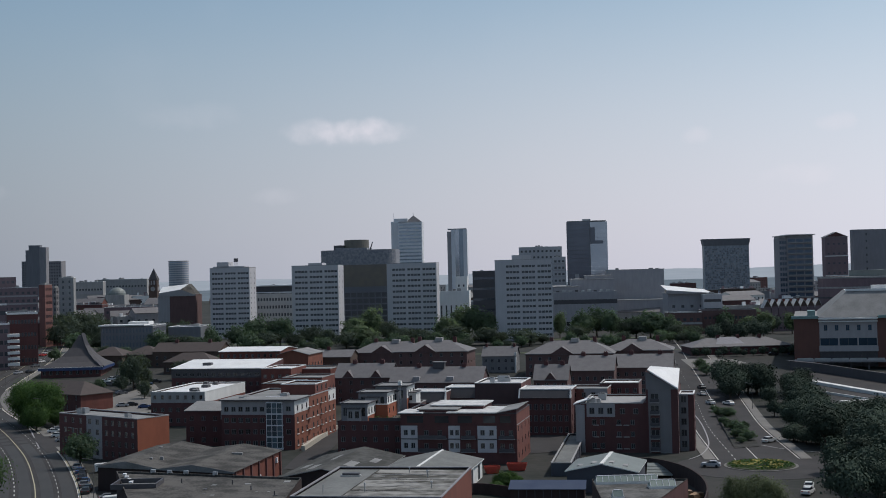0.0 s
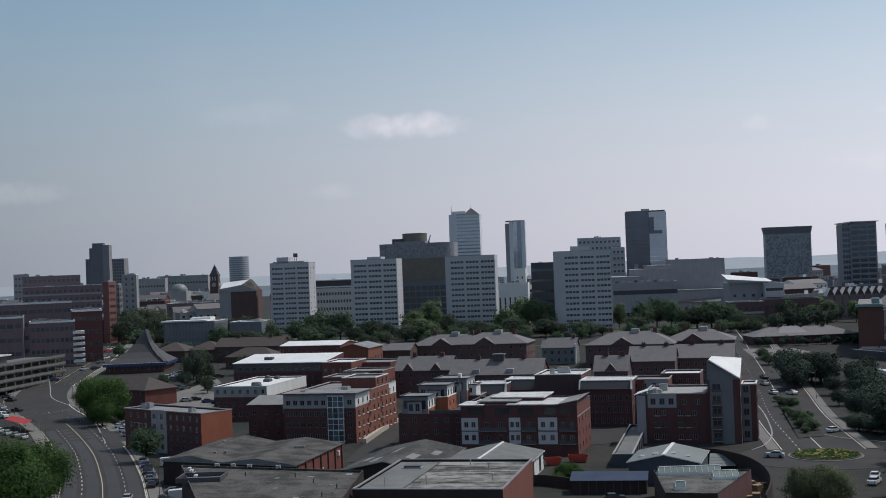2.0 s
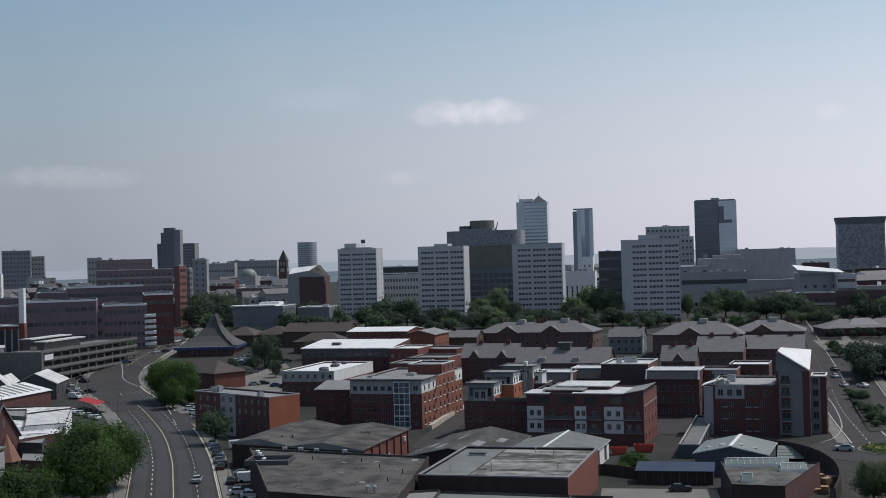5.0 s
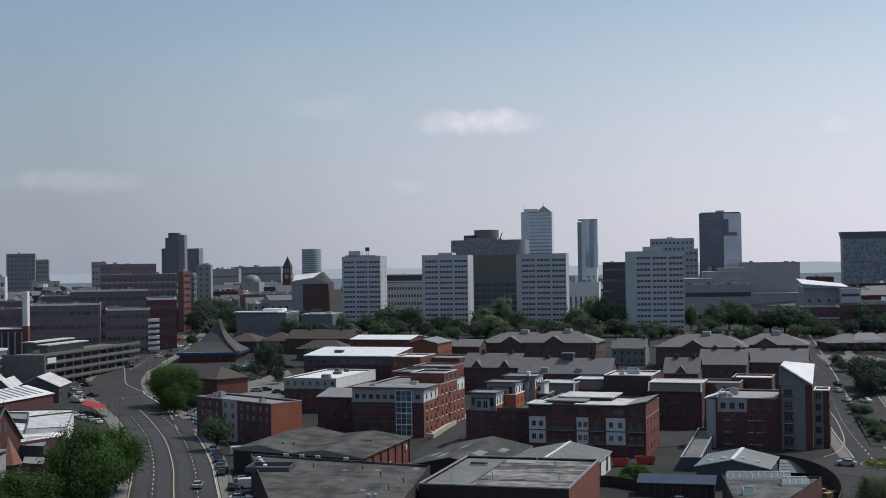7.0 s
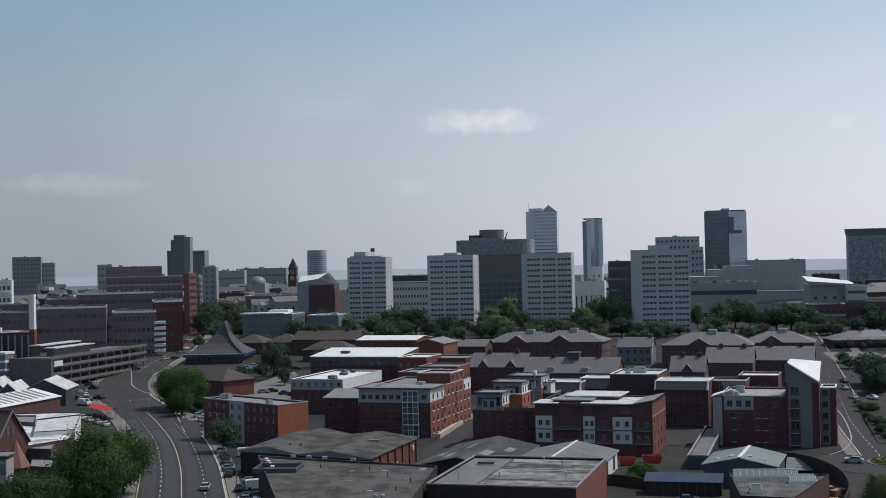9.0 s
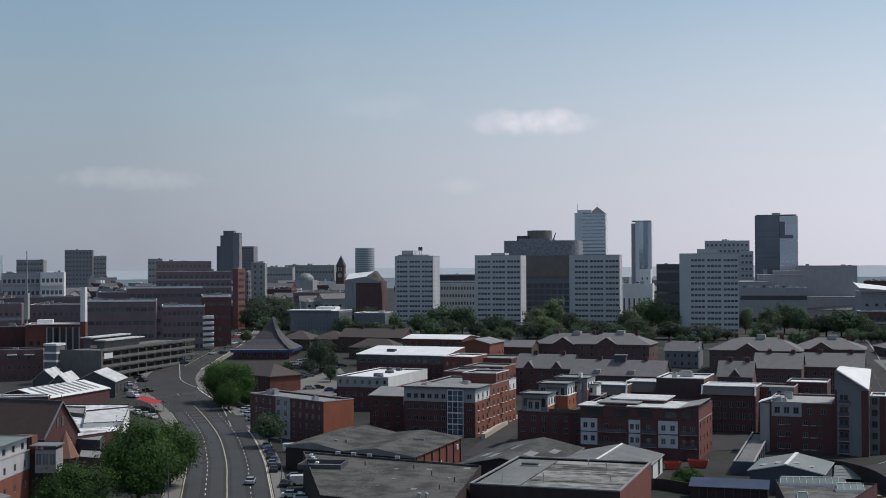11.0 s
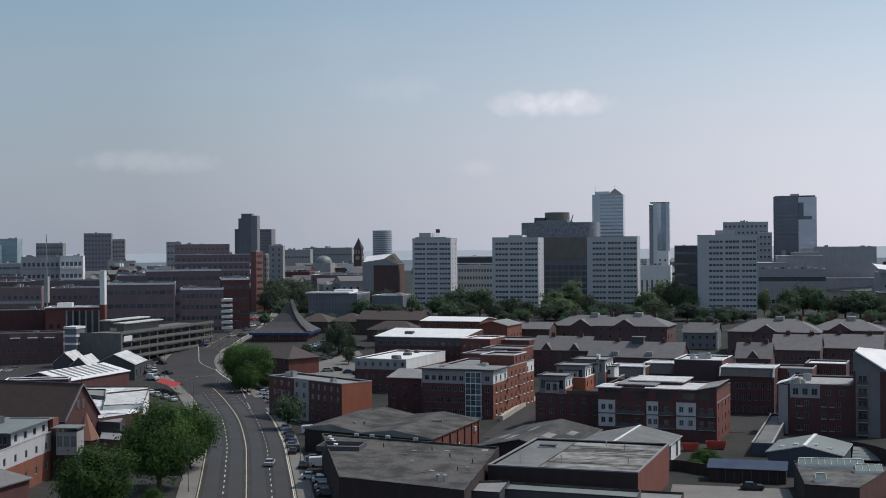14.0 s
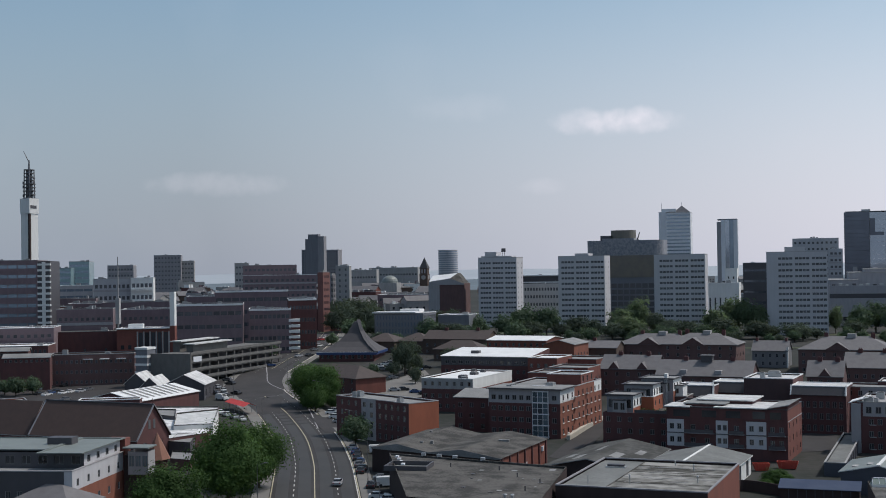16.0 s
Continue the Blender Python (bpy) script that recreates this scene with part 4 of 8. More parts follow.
    flat_roof(own, L, D - 1.2, 2.2, WORN_WHITE, MEMBRANE, at=(0, 1.2, h - 2.2), low=0.12)
    mansard(own, L, h - 2.2, h, 1.2)
    place = (34.5, 355.8, -13, 10.6, 12.0, 0.0)
    own = house("apartment_block", "brick flats with grey rendered top", place, 12.0, [BRICK, RENDER_GREY], {"S": [grid(4, 4, 1.1, 1.4, 0.9, 2.9)]}, {"S": [(4, 8.8, place[3], 12, 1)]}, roof_mat=FELT_PALE, coping=CONCRETE)
    place = (44.2, 364.9, -13, 11.0, 12.0, 0.1)
    own = house("apartment_block", "dark brick flats behind the corner block", place, 12.5, [BRICK_DARK], {"S": [grid(5, 4, 1.1, 1.4, 0.9, 2.9)]}, roof_mat=MEMBRANE, coping=CONCRETE)


street_rows()


def corner_block():
    """Flats at the junction with a steep single-pitch roof."""
    place, h = (33.2, 314.5, -13, 15.3, 22.0, 0), 12.2
    L, D = place[3:5]
    own = house("apartment_block", "brick corner flats with grey render bays and steep white roof", place, h, [BRICK_DARK, RENDER_GREY],
                {"S": [grid(3, 1, 1.3, 1.6, 9.5, 2.9, 1.6, 8.2), grid(2, 3, 1.1, 1.4, 1.0, 2.9, 2.2, 6.2), grid(2, 3, 1.0, 1.3, 1.0, 2.9, 7.6, -1.0), grid(2, 1, 1.2, 1.4, 9.5, 2.9, 8.6, -0.2)]},
                {"S": [(1.4, 8.8, 8.4, h, 1)]}, roof_mat=CONCRETE, coping=CONCRETE)
    piece(own, "pier", RENDER_GREY, -1.3, -0.4, 0, 0.9, 1.2, 11.8)
    s = Soup()
    s.quad((-1.9, 0, 12.0), (2.6, 0, 13.4), (2.6, 7, 13.4), (-1.9, 7, 12.0))
    s.quad((-1.9, 0, 11.8), (-1.9, 7, 11.8), (2.6, 7, 13.2), (2.6, 0, 13.2))
    s.quad((-1.9, 0, 11.8), (2.6, 0, 13.2), (2.6, 0, 13.4), (-1.9, 0, 12.0))
    part("canopy", s, MEMBRANE, own)
    plant(own, 7, D, h, 12)
    # tall bay with the single pitch
    piece(own, "link_wall", BRICK_DARK, L - 0.05, 0.02, 0, L + 0.9, 12, h)
    L += 0.8
    w, d = 7.7, 16.0
    block(own, w, d, 15.6, [BRICK_DARK, RENDER_DARK], {"S": [grid(1, 5, 2.0, 2.1, 0.7, 2.95, 0.9, 3.2)], "E": [grid(4, 5, 1.6, 1.6, 1.0, 2.95, 0.5, -0.5)]},
          {"S": [(0.5, 0, 0.95, 15.6, 1), (0.5, 9.6, 6.0, 15.6, 1), (3.2, 0, 6.0, 15.6, 1)], "E": [(0, 0, 0.8, 15.6, 1)]}, at=(L, -0.6, 0), name="bay", frame_mat=FRAME)
    s, z0, z1 = Soup(), 15.6, 20.2
    a, b, t = L + 0.5, L + w + 0.1, 0.35
    p = [(a, -1.2, z1), (b, -1.2, z0), (b, 10.0, z1 - 0.6), (a, 10.0, z1)]
    s.quad(*[(u, v, w_ + t) for u, v, w_ in p[:3]])
    s.quad(*[(u, v, w_ + t) for u, v, w_ in (p[0], p[2], p[3])])
    s.quad(*p[2::-1])
    s.quad(p[3], p[2], p[0])
    for i in range(4):
        u, v = p[i], p[(i + 1) % 4]
        s.quad(u, v, (v[0], v[1], v[2] + t), (u[0], u[1], u[2] + t))
    part("roof", s, MEMBRANE, own, "steep white single-pitch roof")
    s = Soup()
    s.quad((L, -0.6, 15.6), (L + w, -0.6, 15.6), (L, -0.6, 20.0), m=1)
    s.quad((L + 0.5, -0.63, 15.6), (L + 6.0, -0.63, 15.6), (L + 6.0, -0.63, 16.4), (L + 0.5, -0.63, 19.5), m=1)
    s.quad((L, -0.6, 12), (L, -0.6, 20.0), (L, 10, 20.0), (L, 10, 12))
    s.quad((L + w, -0.6, 15.5), (L + w, 10, 15.5), (L + w, 10, 19.4))
    part("gable", s, [BRICK_DARK, RENDER_DARK], own)
    for f in range(5):
        piece(own, "balcony", DARK_CLAD, L + 0.95, -1.5, 0.75 + f * 2.95, L + 3.15, -0.62, 1.55 + f * 2.95)
        piece(own, "balcony_edge", CONCRETE, L + 0.9, -1.6, 0.55 + f * 2.95, L + 3.2, -0.62, 0.75 + f * 2.95)
    for x, z in ((3.0, 1.0), (8.6, 1.0), (10.4, 1.0)):
        for f in range(3):
            piece(own, "juliet_rail", CONCRETE, x, -0.3, z + f * 2.9 - 0.1, x + 1.4, -0.12, z + f * 2.9 + 0.12)
    block(own, 3.6, 9, 14.0, [BRICK_DARK, RENDER_DARK], {"S": [grid(1, 5, 1.3, 1.6, 0.9, 2.75, 0.2, 2.0)], "E": [grid(3, 5, 1.4, 1.5, 0.9, 2.75)]}, {"S": [(0, 0, 2.2, 14, 1)]}, at=(L + w, 4, 0), name="bay", frame_mat=FRAME_DARK)
    flat_roof(own, 3.6, 9, 14.0, MEMBRANE, MEMBRANE, at=(L + w, 4, 0))


corner_block()


# ---- sheds and workshops in front ----
def wave_warehouse():
    """A skewed plan: u along the front, v along the brick end wall."""
    own = thing("warehouse", "low brick warehouse with broad felted double-pitch roof", "warehouse", -75.6, 274.0, -0.05)
    u, v, h = Vector((31.5, -13.7, 0)), Vector((5.8, 31.5, 0)), 5.5
    at = lambda a, b, z: u * a + v * b + Vector((0, 0, z))
    s = Soup()
    # The front wall's shade is put into its near-black brick.
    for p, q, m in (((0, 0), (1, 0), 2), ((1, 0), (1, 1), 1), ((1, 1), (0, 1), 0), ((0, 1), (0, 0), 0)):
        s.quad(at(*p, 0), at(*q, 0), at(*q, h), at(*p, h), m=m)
    part("wall", s, [BRICK_DARK, BRICK_RUST, SHADE_BLACK], own)
    for a0, a1, c, rise in ((-0.008, 0.46, 0.21, 1.25), (0.46, 1.012, 0.71, 1.15)):
        s = Soup()
        for p, q in ((a0, c), (c, a1)):
            z0, z1 = (h, h + rise) if q == c else (h + rise, h)
            s.quad(at(p, -0.01, z0), at(q, -0.01, z1), at(q, 1.01, z1), at(p, 1.01, z0))
        for b in (-0.01, 1.01):
            s.quad(at(a0, b, h - 0.3), at(a1, b, h - 0.3), at(a1, b, h), at(c, b, h + rise), at(a0, b, h), m=1)
        part("roof", s, [FELT, FELT_PALE], own)
    for k in range(7):
        t = 0.02 + 0.155 * k
        s = Soup()
        p, q = at(1, t, 0), at(1, t + 0.016, 0)
        s.prism([(p.x, p.y), (p.x + 0.3, p.y), (q.x + 0.3, q.y), (q.x, q.y)], 0, h)
        part("pilaster", s, BRICK_DARK, own)
    p = at(1, 0.5, 0)
    piece(own, "door", PANEL_WHITE, p.x, p.y, 0.1, p.x + 0.35, p.y + 1.1, 2.3, label="white door")
    p = at(1, 0.86, 0)
    piece(own, "sign", PANEL_WHITE, p.x, p.y, 3.2, p.x + 0.4, p.y + 1.6, 4.3)
    for a, b in ((0.78, 0.55), (0.3, 0.2), (0.36, 0.25), (0.15, 0.7)):
        p = at(a, b, h + 0.7)
        piece(own, "rooflight", FELT_PALE, p.x, p.y, p.z - 0.3, p.x + (2.4 if a > 0.7 else 0.6), p.y + 0.7, p.z + 0.45)


wave_warehouse()


def worn_roof_shop():
    place, h = (-27.3, 218.2, -10.0, 26.4, 33.0, 0.0), 7.5
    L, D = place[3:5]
    # All walls but the east carry front shade in their near-black colour.
    own = house("workshop", "flat-roofed workshop with patched streaky felt roof and red brick end", place, h, [SHADE_BLACK, BRICK_RUST], regions={"E": [(0, 0, D, h, 1)]},
                roof_mat=STREAKY, coping=CONCRETE_DARK)
    piece(own, "roof_patch", SHEET, 0.3, 0.3, h - 0.47, 8.2, D - 0.3, h - 0.435, label="newer smooth grey roof sheet")
    piece(own, "rooflight", DARK_CLAD, 3.0, D - 9, h - 0.45, 6.2, D - 7.8, h + 0.15)
    s = Soup()
    s.tube((4.2, 6, h - 0.5), (4.2, 6, h + 1.0), 0.08, 0.08)
    part("vent_pipe", s, METAL, own)
    for k in range(5):
        piece(own, "roof_joint", FELT if k % 2 else CONCRETE, 8.4, 2.5 + k * 6.0, h - 0.45, L - 0.4, 2.75 + k * 6.0, h - 0.40)
    piece(own, "roof_seam", FELT, 8.2, 0.3, h - 0.45, 8.45, D - 0.3, h - 0.37)
    piece(own, "rooflight_frame", METAL, 2.7, D - 9.3, h - 0.45, 6.5, D - 7.5, h - 0.2)
    for x, y, t in ((11.5, 7.0, 1.1), (19.5, 24.0, 0.7), (22.5, 12.0, 0.6), (15.0, 29.0, 0.5)):
        s = Soup()
        s.tube((x, y, h - 0.5), (x, y, h + t), 0.1, 0.1)
        s.tube((x, y, h + t), (x, y, h + t + 0.15), 0.22, 0.14)
        part("vent_pipe", s, METAL, own)
    s = Soup()
    r = random.Random(44)
    for k in range(26):
        x, y, q = r.uniform(9, L - 3), r.uniform(1, D - 2), r.uniform(0.25, 0.8)
        s.box(x, y, h - 0.44, x + q * r.uniform(1.5, 5), y + q * 0.5, h - 0.405 + 0.001 * k)
    part("felt_patch", s, FELT_PALE, own, "paler mended strips of felt")


PATCHED = material("patched_pale_roof", (0.72, 0.72, 0.71), (0.34, 0.34, 0.34), 0.8, scale=0.2, fine=0.6, amount=1.6)
TURRET = material("orange_tile", (0.26, 0.125, 0.085), (0.19, 0.09, 0.065), 0.85, fine=4)
STREAKY = material("streaked_felt", (0.0605, 0.0583, 0.0517), (0.297, 0.292, 0.275), 0.95, scale=0.3, fine=0.45, amount=1.15, along=7, spec=0.1)
worn_roof_shop()


def big_flat_roof():
    h = 7.5
    pts = [(-50.5, 203.9), (-28.1, 194.8), (-27.6, 238.4), (-66.0, 252.4)]
    # Near-black walls: their shade sits in the colour.
    own = polyblock("workshop", "broad flat-roofed workshop with weathered grey-green felt", pts, 0, h, [SHADE_BLACK], FELT, "workshop")
    ox, oy = own.location.x, own.location.y
    s = Soup()
    for a in ((-62.0, 232.6, -53.6, 232.9), (-62.0, 239.0, -53.6, 239.3), (-62.0, 232.9, -61.7, 239.0), (-53.9, 232.9, -53.6, 239.0)):
        s.box(a[0] - ox, a[1] - oy, h - 0.5, a[2] - ox, a[3] - oy, h + 0.45)
    part("roof_well", s, DARK_CLAD, own, "black upstand round a roof well")
    piece(own, "well_floor", SHEET, -61.7 - ox, 232.9 - oy, h - 0.42, -53.9 - ox, 239.0 - oy, h - 0.36)
    for x, y in ((-55.0, 248.0), (-51.5, 246.7), (-45.4, 244.4), (-58.5, 249.2)):
        piece(own, "vent", METAL, x - ox, y - oy, h - 0.1, x + 0.9 - ox, y + 0.7 - oy, h + 0.5)
    for x, y in ((-33.8, 203.5), (-32.6, 203.4)):
        s = Soup()
        s.tube((x - ox, y - oy, h - 0.5), (x - ox, y - oy, h + 0.7), 0.25, 0.25)
        s.tube((x - ox, y - oy, h + 0.7), (x - ox, y - oy, h + 0.85), 0.4, 0.3)
        part("vent_cowl", s, METAL, own)
    for x, y in ((-35.5, 228), (-32, 214), (-30.5, 222), (-50, 238), (-40, 235)):
        s = Soup()
        s.tube((x - ox, y - oy, h - 0.5), (x - ox, y - oy, h + 0.4), 0.12, 0.12)
        part("vent_pipe", s, DARK_CLAD, own)
    r = random.Random(31)
    for k in range(16):
        x, y, q = r.uniform(-47, -30), r.uniform(205, 236), r.uniform(0.3, 1.2)
        piece(own, "roof_stain_patch", r.choice((DARK_CLAD, FELT_PALE, SHEET)), x - ox, y - oy, h - 0.36, x + q - ox, y + q * r.uniform(0.5, 2) - oy, h - 0.325)
    polyblock("workshop", "low front roof of pale grey sheet", [(-23.4, 207.3), (-1.3, 202.5), (-0.8, 208.6), (-23.0, 213.5)], 0, 5.5, [DARK_CLAD], METAL_ROOF, "workshop")
    polyblock("workshop", "small step roof between the workshops", [(-29.0, 202.6), (-23.3, 201.3), (-22.9, 212.6), (-28.1, 210.9)], 0, 6.0, [DARK_CLAD], FELT_PALE, "workshop")
    polyblock("workshop", "low brick workshop with dusty roof", [(-3.0, 205.3), (5.1, 205.2), (6.3, 215.4), (-1.1, 216.5)], 0, 4.0, [BRICK_DARK], FELT_PALE, "workshop")
    for k in range(4):
        piece(own, "edge_light", PANEL_WHITE, -63.2 + 1.2 * k - ox, 246.2 - 3.2 * k - oy, h + 0.02, -62.6 + 1.2 * k - ox, 247.3 - 3.2 * k - oy, h + 0.3)


big_flat_roof()


ROOF_DULL = material("dull_stained_felt", (0.15, 0.147, 0.14), (0.07, 0.069, 0.066), 0.95, scale=0.25, fine=1.8, amount=1.3, spec=0.15)
SHED_PATCH = material("patched_grey_sheet", (0.058, 0.058, 0.055), (0.1, 0.1, 0.096), 0.95, scale=0.12, fine=0.8, amount=1.2, along=0.4, spec=0.1)
LANTERN_GLASS = material("dusty_green_glass", (0.2, 0.25, 0.225), (0.14, 0.18, 0.16), 0.4, bump=0)
SHED_BLUE = material("blue_grey_sheet", (0.075, 0.08, 0.1), (0.055, 0.06, 0.077), 0.6, streak=3)
SHED_ROOF = material("faded_blue_sheet", (0.035, 0.05, 0.092), (0.06, 0.078, 0.12), 0.85, scale=0.3, spec=0.2)


def little_sheds():
    place, h = (-34.9, 260.5, -12, 18.5, 32.0, 0), 4.0
    own = house("workshop", "low shed with patched grey pitched roof", place, h, [SHADE_BLACK], roof="gable", roof_mat=SHED_PATCH, rise=1.9, across=True, category="shed", trim=CONCRETE)
    L, D = place[3:5]
    for x, y, w, d in ((1.6, 9, 1.6, 5), (4.6, 4, 1.8, 6), (6.4, 15, 1.2, 7), (11.5, 8, 2.0, 6), (14.6, 17, 1.6, 5)):
        s = Soup()
        z = lambda q: h + 1.9 * (1 - abs(q - L / 2) / (L / 2)) + 0.2
        s.quad((x, y, z(x)), (x + w, y, z(x + w)), (x + w, y + d, z(x + w)), (x, y + d, z(x)))
        part("roof_patch", s, FELT_PALE, own, "paler replaced roof sheet")
    place, h = (-16.7, 252.4, -12, 17.9, 32.0, 0), 4.0
    own = house("workshop", "pale metal shed with ridge light and white gable end", place, h, [RENDER_WHITE, DARK_CLAD],
                {"E": [grid(4, 1, 2.6, 3.4, 0.1)]}, roof="gable", roof_mat=SHEET, rise=1.8, across=True, trim=RENDER_WHITE, category="shed", glass=DARK_CLAD)
    piece(own, "ridge_cap", RENDER_WHITE, place[3] / 2 - 0.25, -0.4, h + 1.8, place[3] / 2 + 0.25, place[4] + 0.4, h + 2.06)
    place, h = (24.0, 257.8, -14.7, 14.2, 16.0, 0.0), 4.4
    own = house("workshop", "blue-grey metal shed with ribbed pitched roof", place, h, [SHED_BLUE], roof="gable", roof_mat=METAL_ROOF, rise=1.5, across=True, trim=RENDER_WHITE, category="shed")
    for k in range(4):
        s = Soup()
        L, D = place[3:5]
        x = L * (0.18 + 0.2 * k)
        z = h + 1.5 * (1 - abs(x - L / 2) / (L / 2)) + 0.2
        s.box(x - 0.9, 3, z - 0.5, x + 0.9, 5.5, z + 0.02)
        part("rooflight", s, CONCRETE, own)
    piece(own, "ridge_cap", RENDER_WHITE, L / 2 - 0.35, -0.4, h + 1.5, L / 2 + 0.35, D + 0.4, h + 1.76)
    place, h = (11.9, 248.2, -8, 14.5, 5.0, 0), 2.6
    L, D = place[3:5]
    own = thing("workshop", "long low workshop with faded blue metal roof", "shed", place[0], place[1], -0.05, place[2])
    # Wall colour includes the dark of its shaded front.
    block(own, L, D, h, [SHADE_BLACK])
    s = Soup()
    a, b = [(-0.3, -0.4, h), (L + 0.3, -0.4, h), (L + 0.3, D + 0.3, h + 0.9), (-0.3, D + 0.3, h + 0.9)], 0.14
    s.quad(*[(x, y, z + b) for x, y, z in a])
    for p, q in zip(a, a[1:] + a[:1]):
        s.quad(p, q, (q[0], q[1], q[2] + b), (p[0], p[1], p[2] + b))
    s.quad((0, D, h), (0, D, h + 0.9), (0, 0, h))
    s.quad((L, 0, h), (L, D, h + 0.9), (L, D, h))
    part("roof", s, SHED_ROOF, own)
    for k in range(1, 9):
        piece(own, "cladding_joint", SHED_BLUE, L * k / 9, -0.05, 0.1, L * k / 9 + 0.12, -0.01, h - 0.1)
    h = 5.0
    own = polyblock("workshop", "grey flat-roofed workshop with lantern rooflights", [(26.6, 219.9), (35.2, 217.7), (45.5, 241.7), (27.5, 244.0)], 0, h, [SHADE_BLACK, BRICK_DARK, SHADE_BLACK], ROOF_DULL, "workshop")
    for x, y, l, d in ((-6.0, 8.6, 12, 2.2), (3.2, 2.5, 5, 2.6), (-5.0, -7, 2.2, 1.6)):
        s = Soup()
        s.box(x, y, h - 0.5, x + l, y + d, h + 0.1, m=1)
        s.quad((x, y, h + 0.1), (x + l, y, h + 0.1), (x + l - 0.4, y + d / 2, h + 1.1), (x + 0.4, y + d / 2, h + 1.1))
        s.quad((x + l, y + d, h + 0.1), (x, y + d, h + 0.1), (x + 0.4, y + d / 2, h + 1.1), (x + l - 0.4, y + d / 2, h + 1.1))
        s.quad((x, y + d, h + 0.1), (x, y, h + 0.1), (x + 0.4, y + d / 2, h + 1.1))
        s.quad((x + l, y, h + 0.1), (x + l, y + d, h + 0.1), (x + l - 0.4, y + d / 2, h + 1.1))
        part("rooflight", s, [LANTERN_GLASS, RENDER_WHITE], own)
        s = Soup()
        for k in range(int(l / 1.2) + 1):
            q = x + 0.2 + k * (l - 0.4) / max(1, int(l / 1.2))
            s.tube((q, y, h + 0.14), (q, y + d / 2, h + 1.14), 0.05, 0.05, 4)
        s.tube((x + 0.4, y + d / 2, h + 1.14), (x + l - 0.4, y + d / 2, h + 1.14), 0.08, 0.08, 4)
        part("glazing_bars", s, PANEL_WHITE, own)


little_sheds()


def yard_things():
    """The lean-to, curved wall and stacked goods in the yards."""
    place = (22.6, 279.0, -10.0, 4.4, 50.0, 0.0)
    # The shadow side is put into the dark colour of the store's walls.
    own = house("lean_to", "long narrow store with pale felt roof and shadow-dark sides", place, 3.0, [SHED_BLUE], roof_mat=SHEET, coping=CONCRETE, category="shed")
    for k in range(8):
        piece(own, "post", DARK_CLAD, 4.4, 2 + 6 * k, 0, 4.55, 2.3 + 6 * k, 2.9)
    low = smooth([(3.0, 256.5), (5.2, 259.0), (8.0, 258.2), (11.4, 255.0), (14.5, 252.8)], 5)
    s = Soup()
    for a, b in zip(low, low[1:]):
        n = Vector((b.y - a.y, a.x - b.x)).normalized() * 0.3
        s.prism([(a.x, a.y), (a.x + n.x, a.y + n.y), (b.x + n.x, b.y + n.y), (b.x, b.y)], 0, 2.2)
    tagged(part("yard_wall", s, SHADE_BLACK, None), "low curving dark brick wall before the yard", "wall")
    line = smooth([(39.1, 281.8), (45.2, 278.9), (49.4, 268.9), (50.6, 255.3), (49.0, 240.0), (44.6, 223.3)], 6)
    s = Soup()
    for i in range(len(line) - 1):
        a, b = line[i], line[i + 1]
        n = Vector((b.y - a.y, a.x - b.x)).normalized() * 0.3
        s.prism([(a.x, a.y), (a.x + n.x, a.y + n.y), (b.x + n.x, b.y + n.y), (b.x, b.y)], 0, 3.4)
    tagged(part("yard_wall", s, SHADE_BLACK, None), "tall curved dark brick yard wall", "wall")
    r = random.Random(3)
    for i, (x, y) in enumerate([(44.9, 245.0), (46.4, 247.8), (46.9, 243.6), (44.3, 237.8), (45.3, 236.6), (48.9, 249.4), (46.2, 252.0)]):
        own = thing("crate_stack", "stack of orange-brown timber pallets", "pallets", x, y, 0, r.uniform(0, 90), "stacked pallets")
        for k in range(r.randint(3, 7)):
            piece(own, "pallet", PALLET, -0.9, -0.7, 0.02 + k * 0.24, 0.9, 0.7, 0.2 + k * 0.24)


def panel_rack():
    x, y = (42.7, 273.9)
    own = thing("panel_rack", "rack of tilted pale blue panels in a yard", "rack", x, y, 0, -12)
    for k in range(4):
        s = Soup()
        s.box(0, -0.9, -0.05, 5.6, 0.9, 0.05)
        part("panel", s, METAL_ROOF, own, m=pose(0, 1.2 * k, 0.9 + 0.45 * k, 18))
    for x0 in (0.1, 5.3):
        for k in range(4):
            piece(own, "post", METAL, x0, 1.2 * k, 0, x0 + 0.15, 1.2 * k + 0.15, 0.9 + 0.45 * k)


def skips():
    for x, y, a, L in ((8.2, 283.6, 12, 3.6), (13.2, 287.6, -8, 4.6)):
        own = thing("skip", "bright red-orange steel skip in the yard", "skip", x, y, 0.12, a, "yard skips")
        s, t = Soup(), 0.12
        lo, hi = [(0.5, 0), (L - 0.5, 0), (L - 0.5, 1.8), (0.5, 1.8)], [(0, -0.1), (L, -0.1), (L, 1.9), (0, 1.9)]
        inner = [(t * (1 if q[0] < 1 else -1) + q[0], t * (1 if q[1] < 1 else -1) + q[1]) for q in hi]
        for k in range(4):
            j = (k + 1) % 4
            s.quad((*lo[k], 0), (*lo[j], 0), (*hi[j], 1.6), (*hi[k], 1.6))
            s.quad((*hi[k], 1.6), (*hi[j], 1.6), (*inner[j], 1.6), (*inner[k], 1.6))
            s.quad((*inner[j], 1.6), (*inner[j], 1.0), (*inner[k], 1.0), (*inner[k], 1.6))
        s.quad(*[(*q, 0) for q in reversed(lo)])
        part("body", s, SKIP_RED, own)
        s = Soup()
        s.quad(*[(*q, 1.0) for q in inner])
        part("rubble", s, GROUND, own)
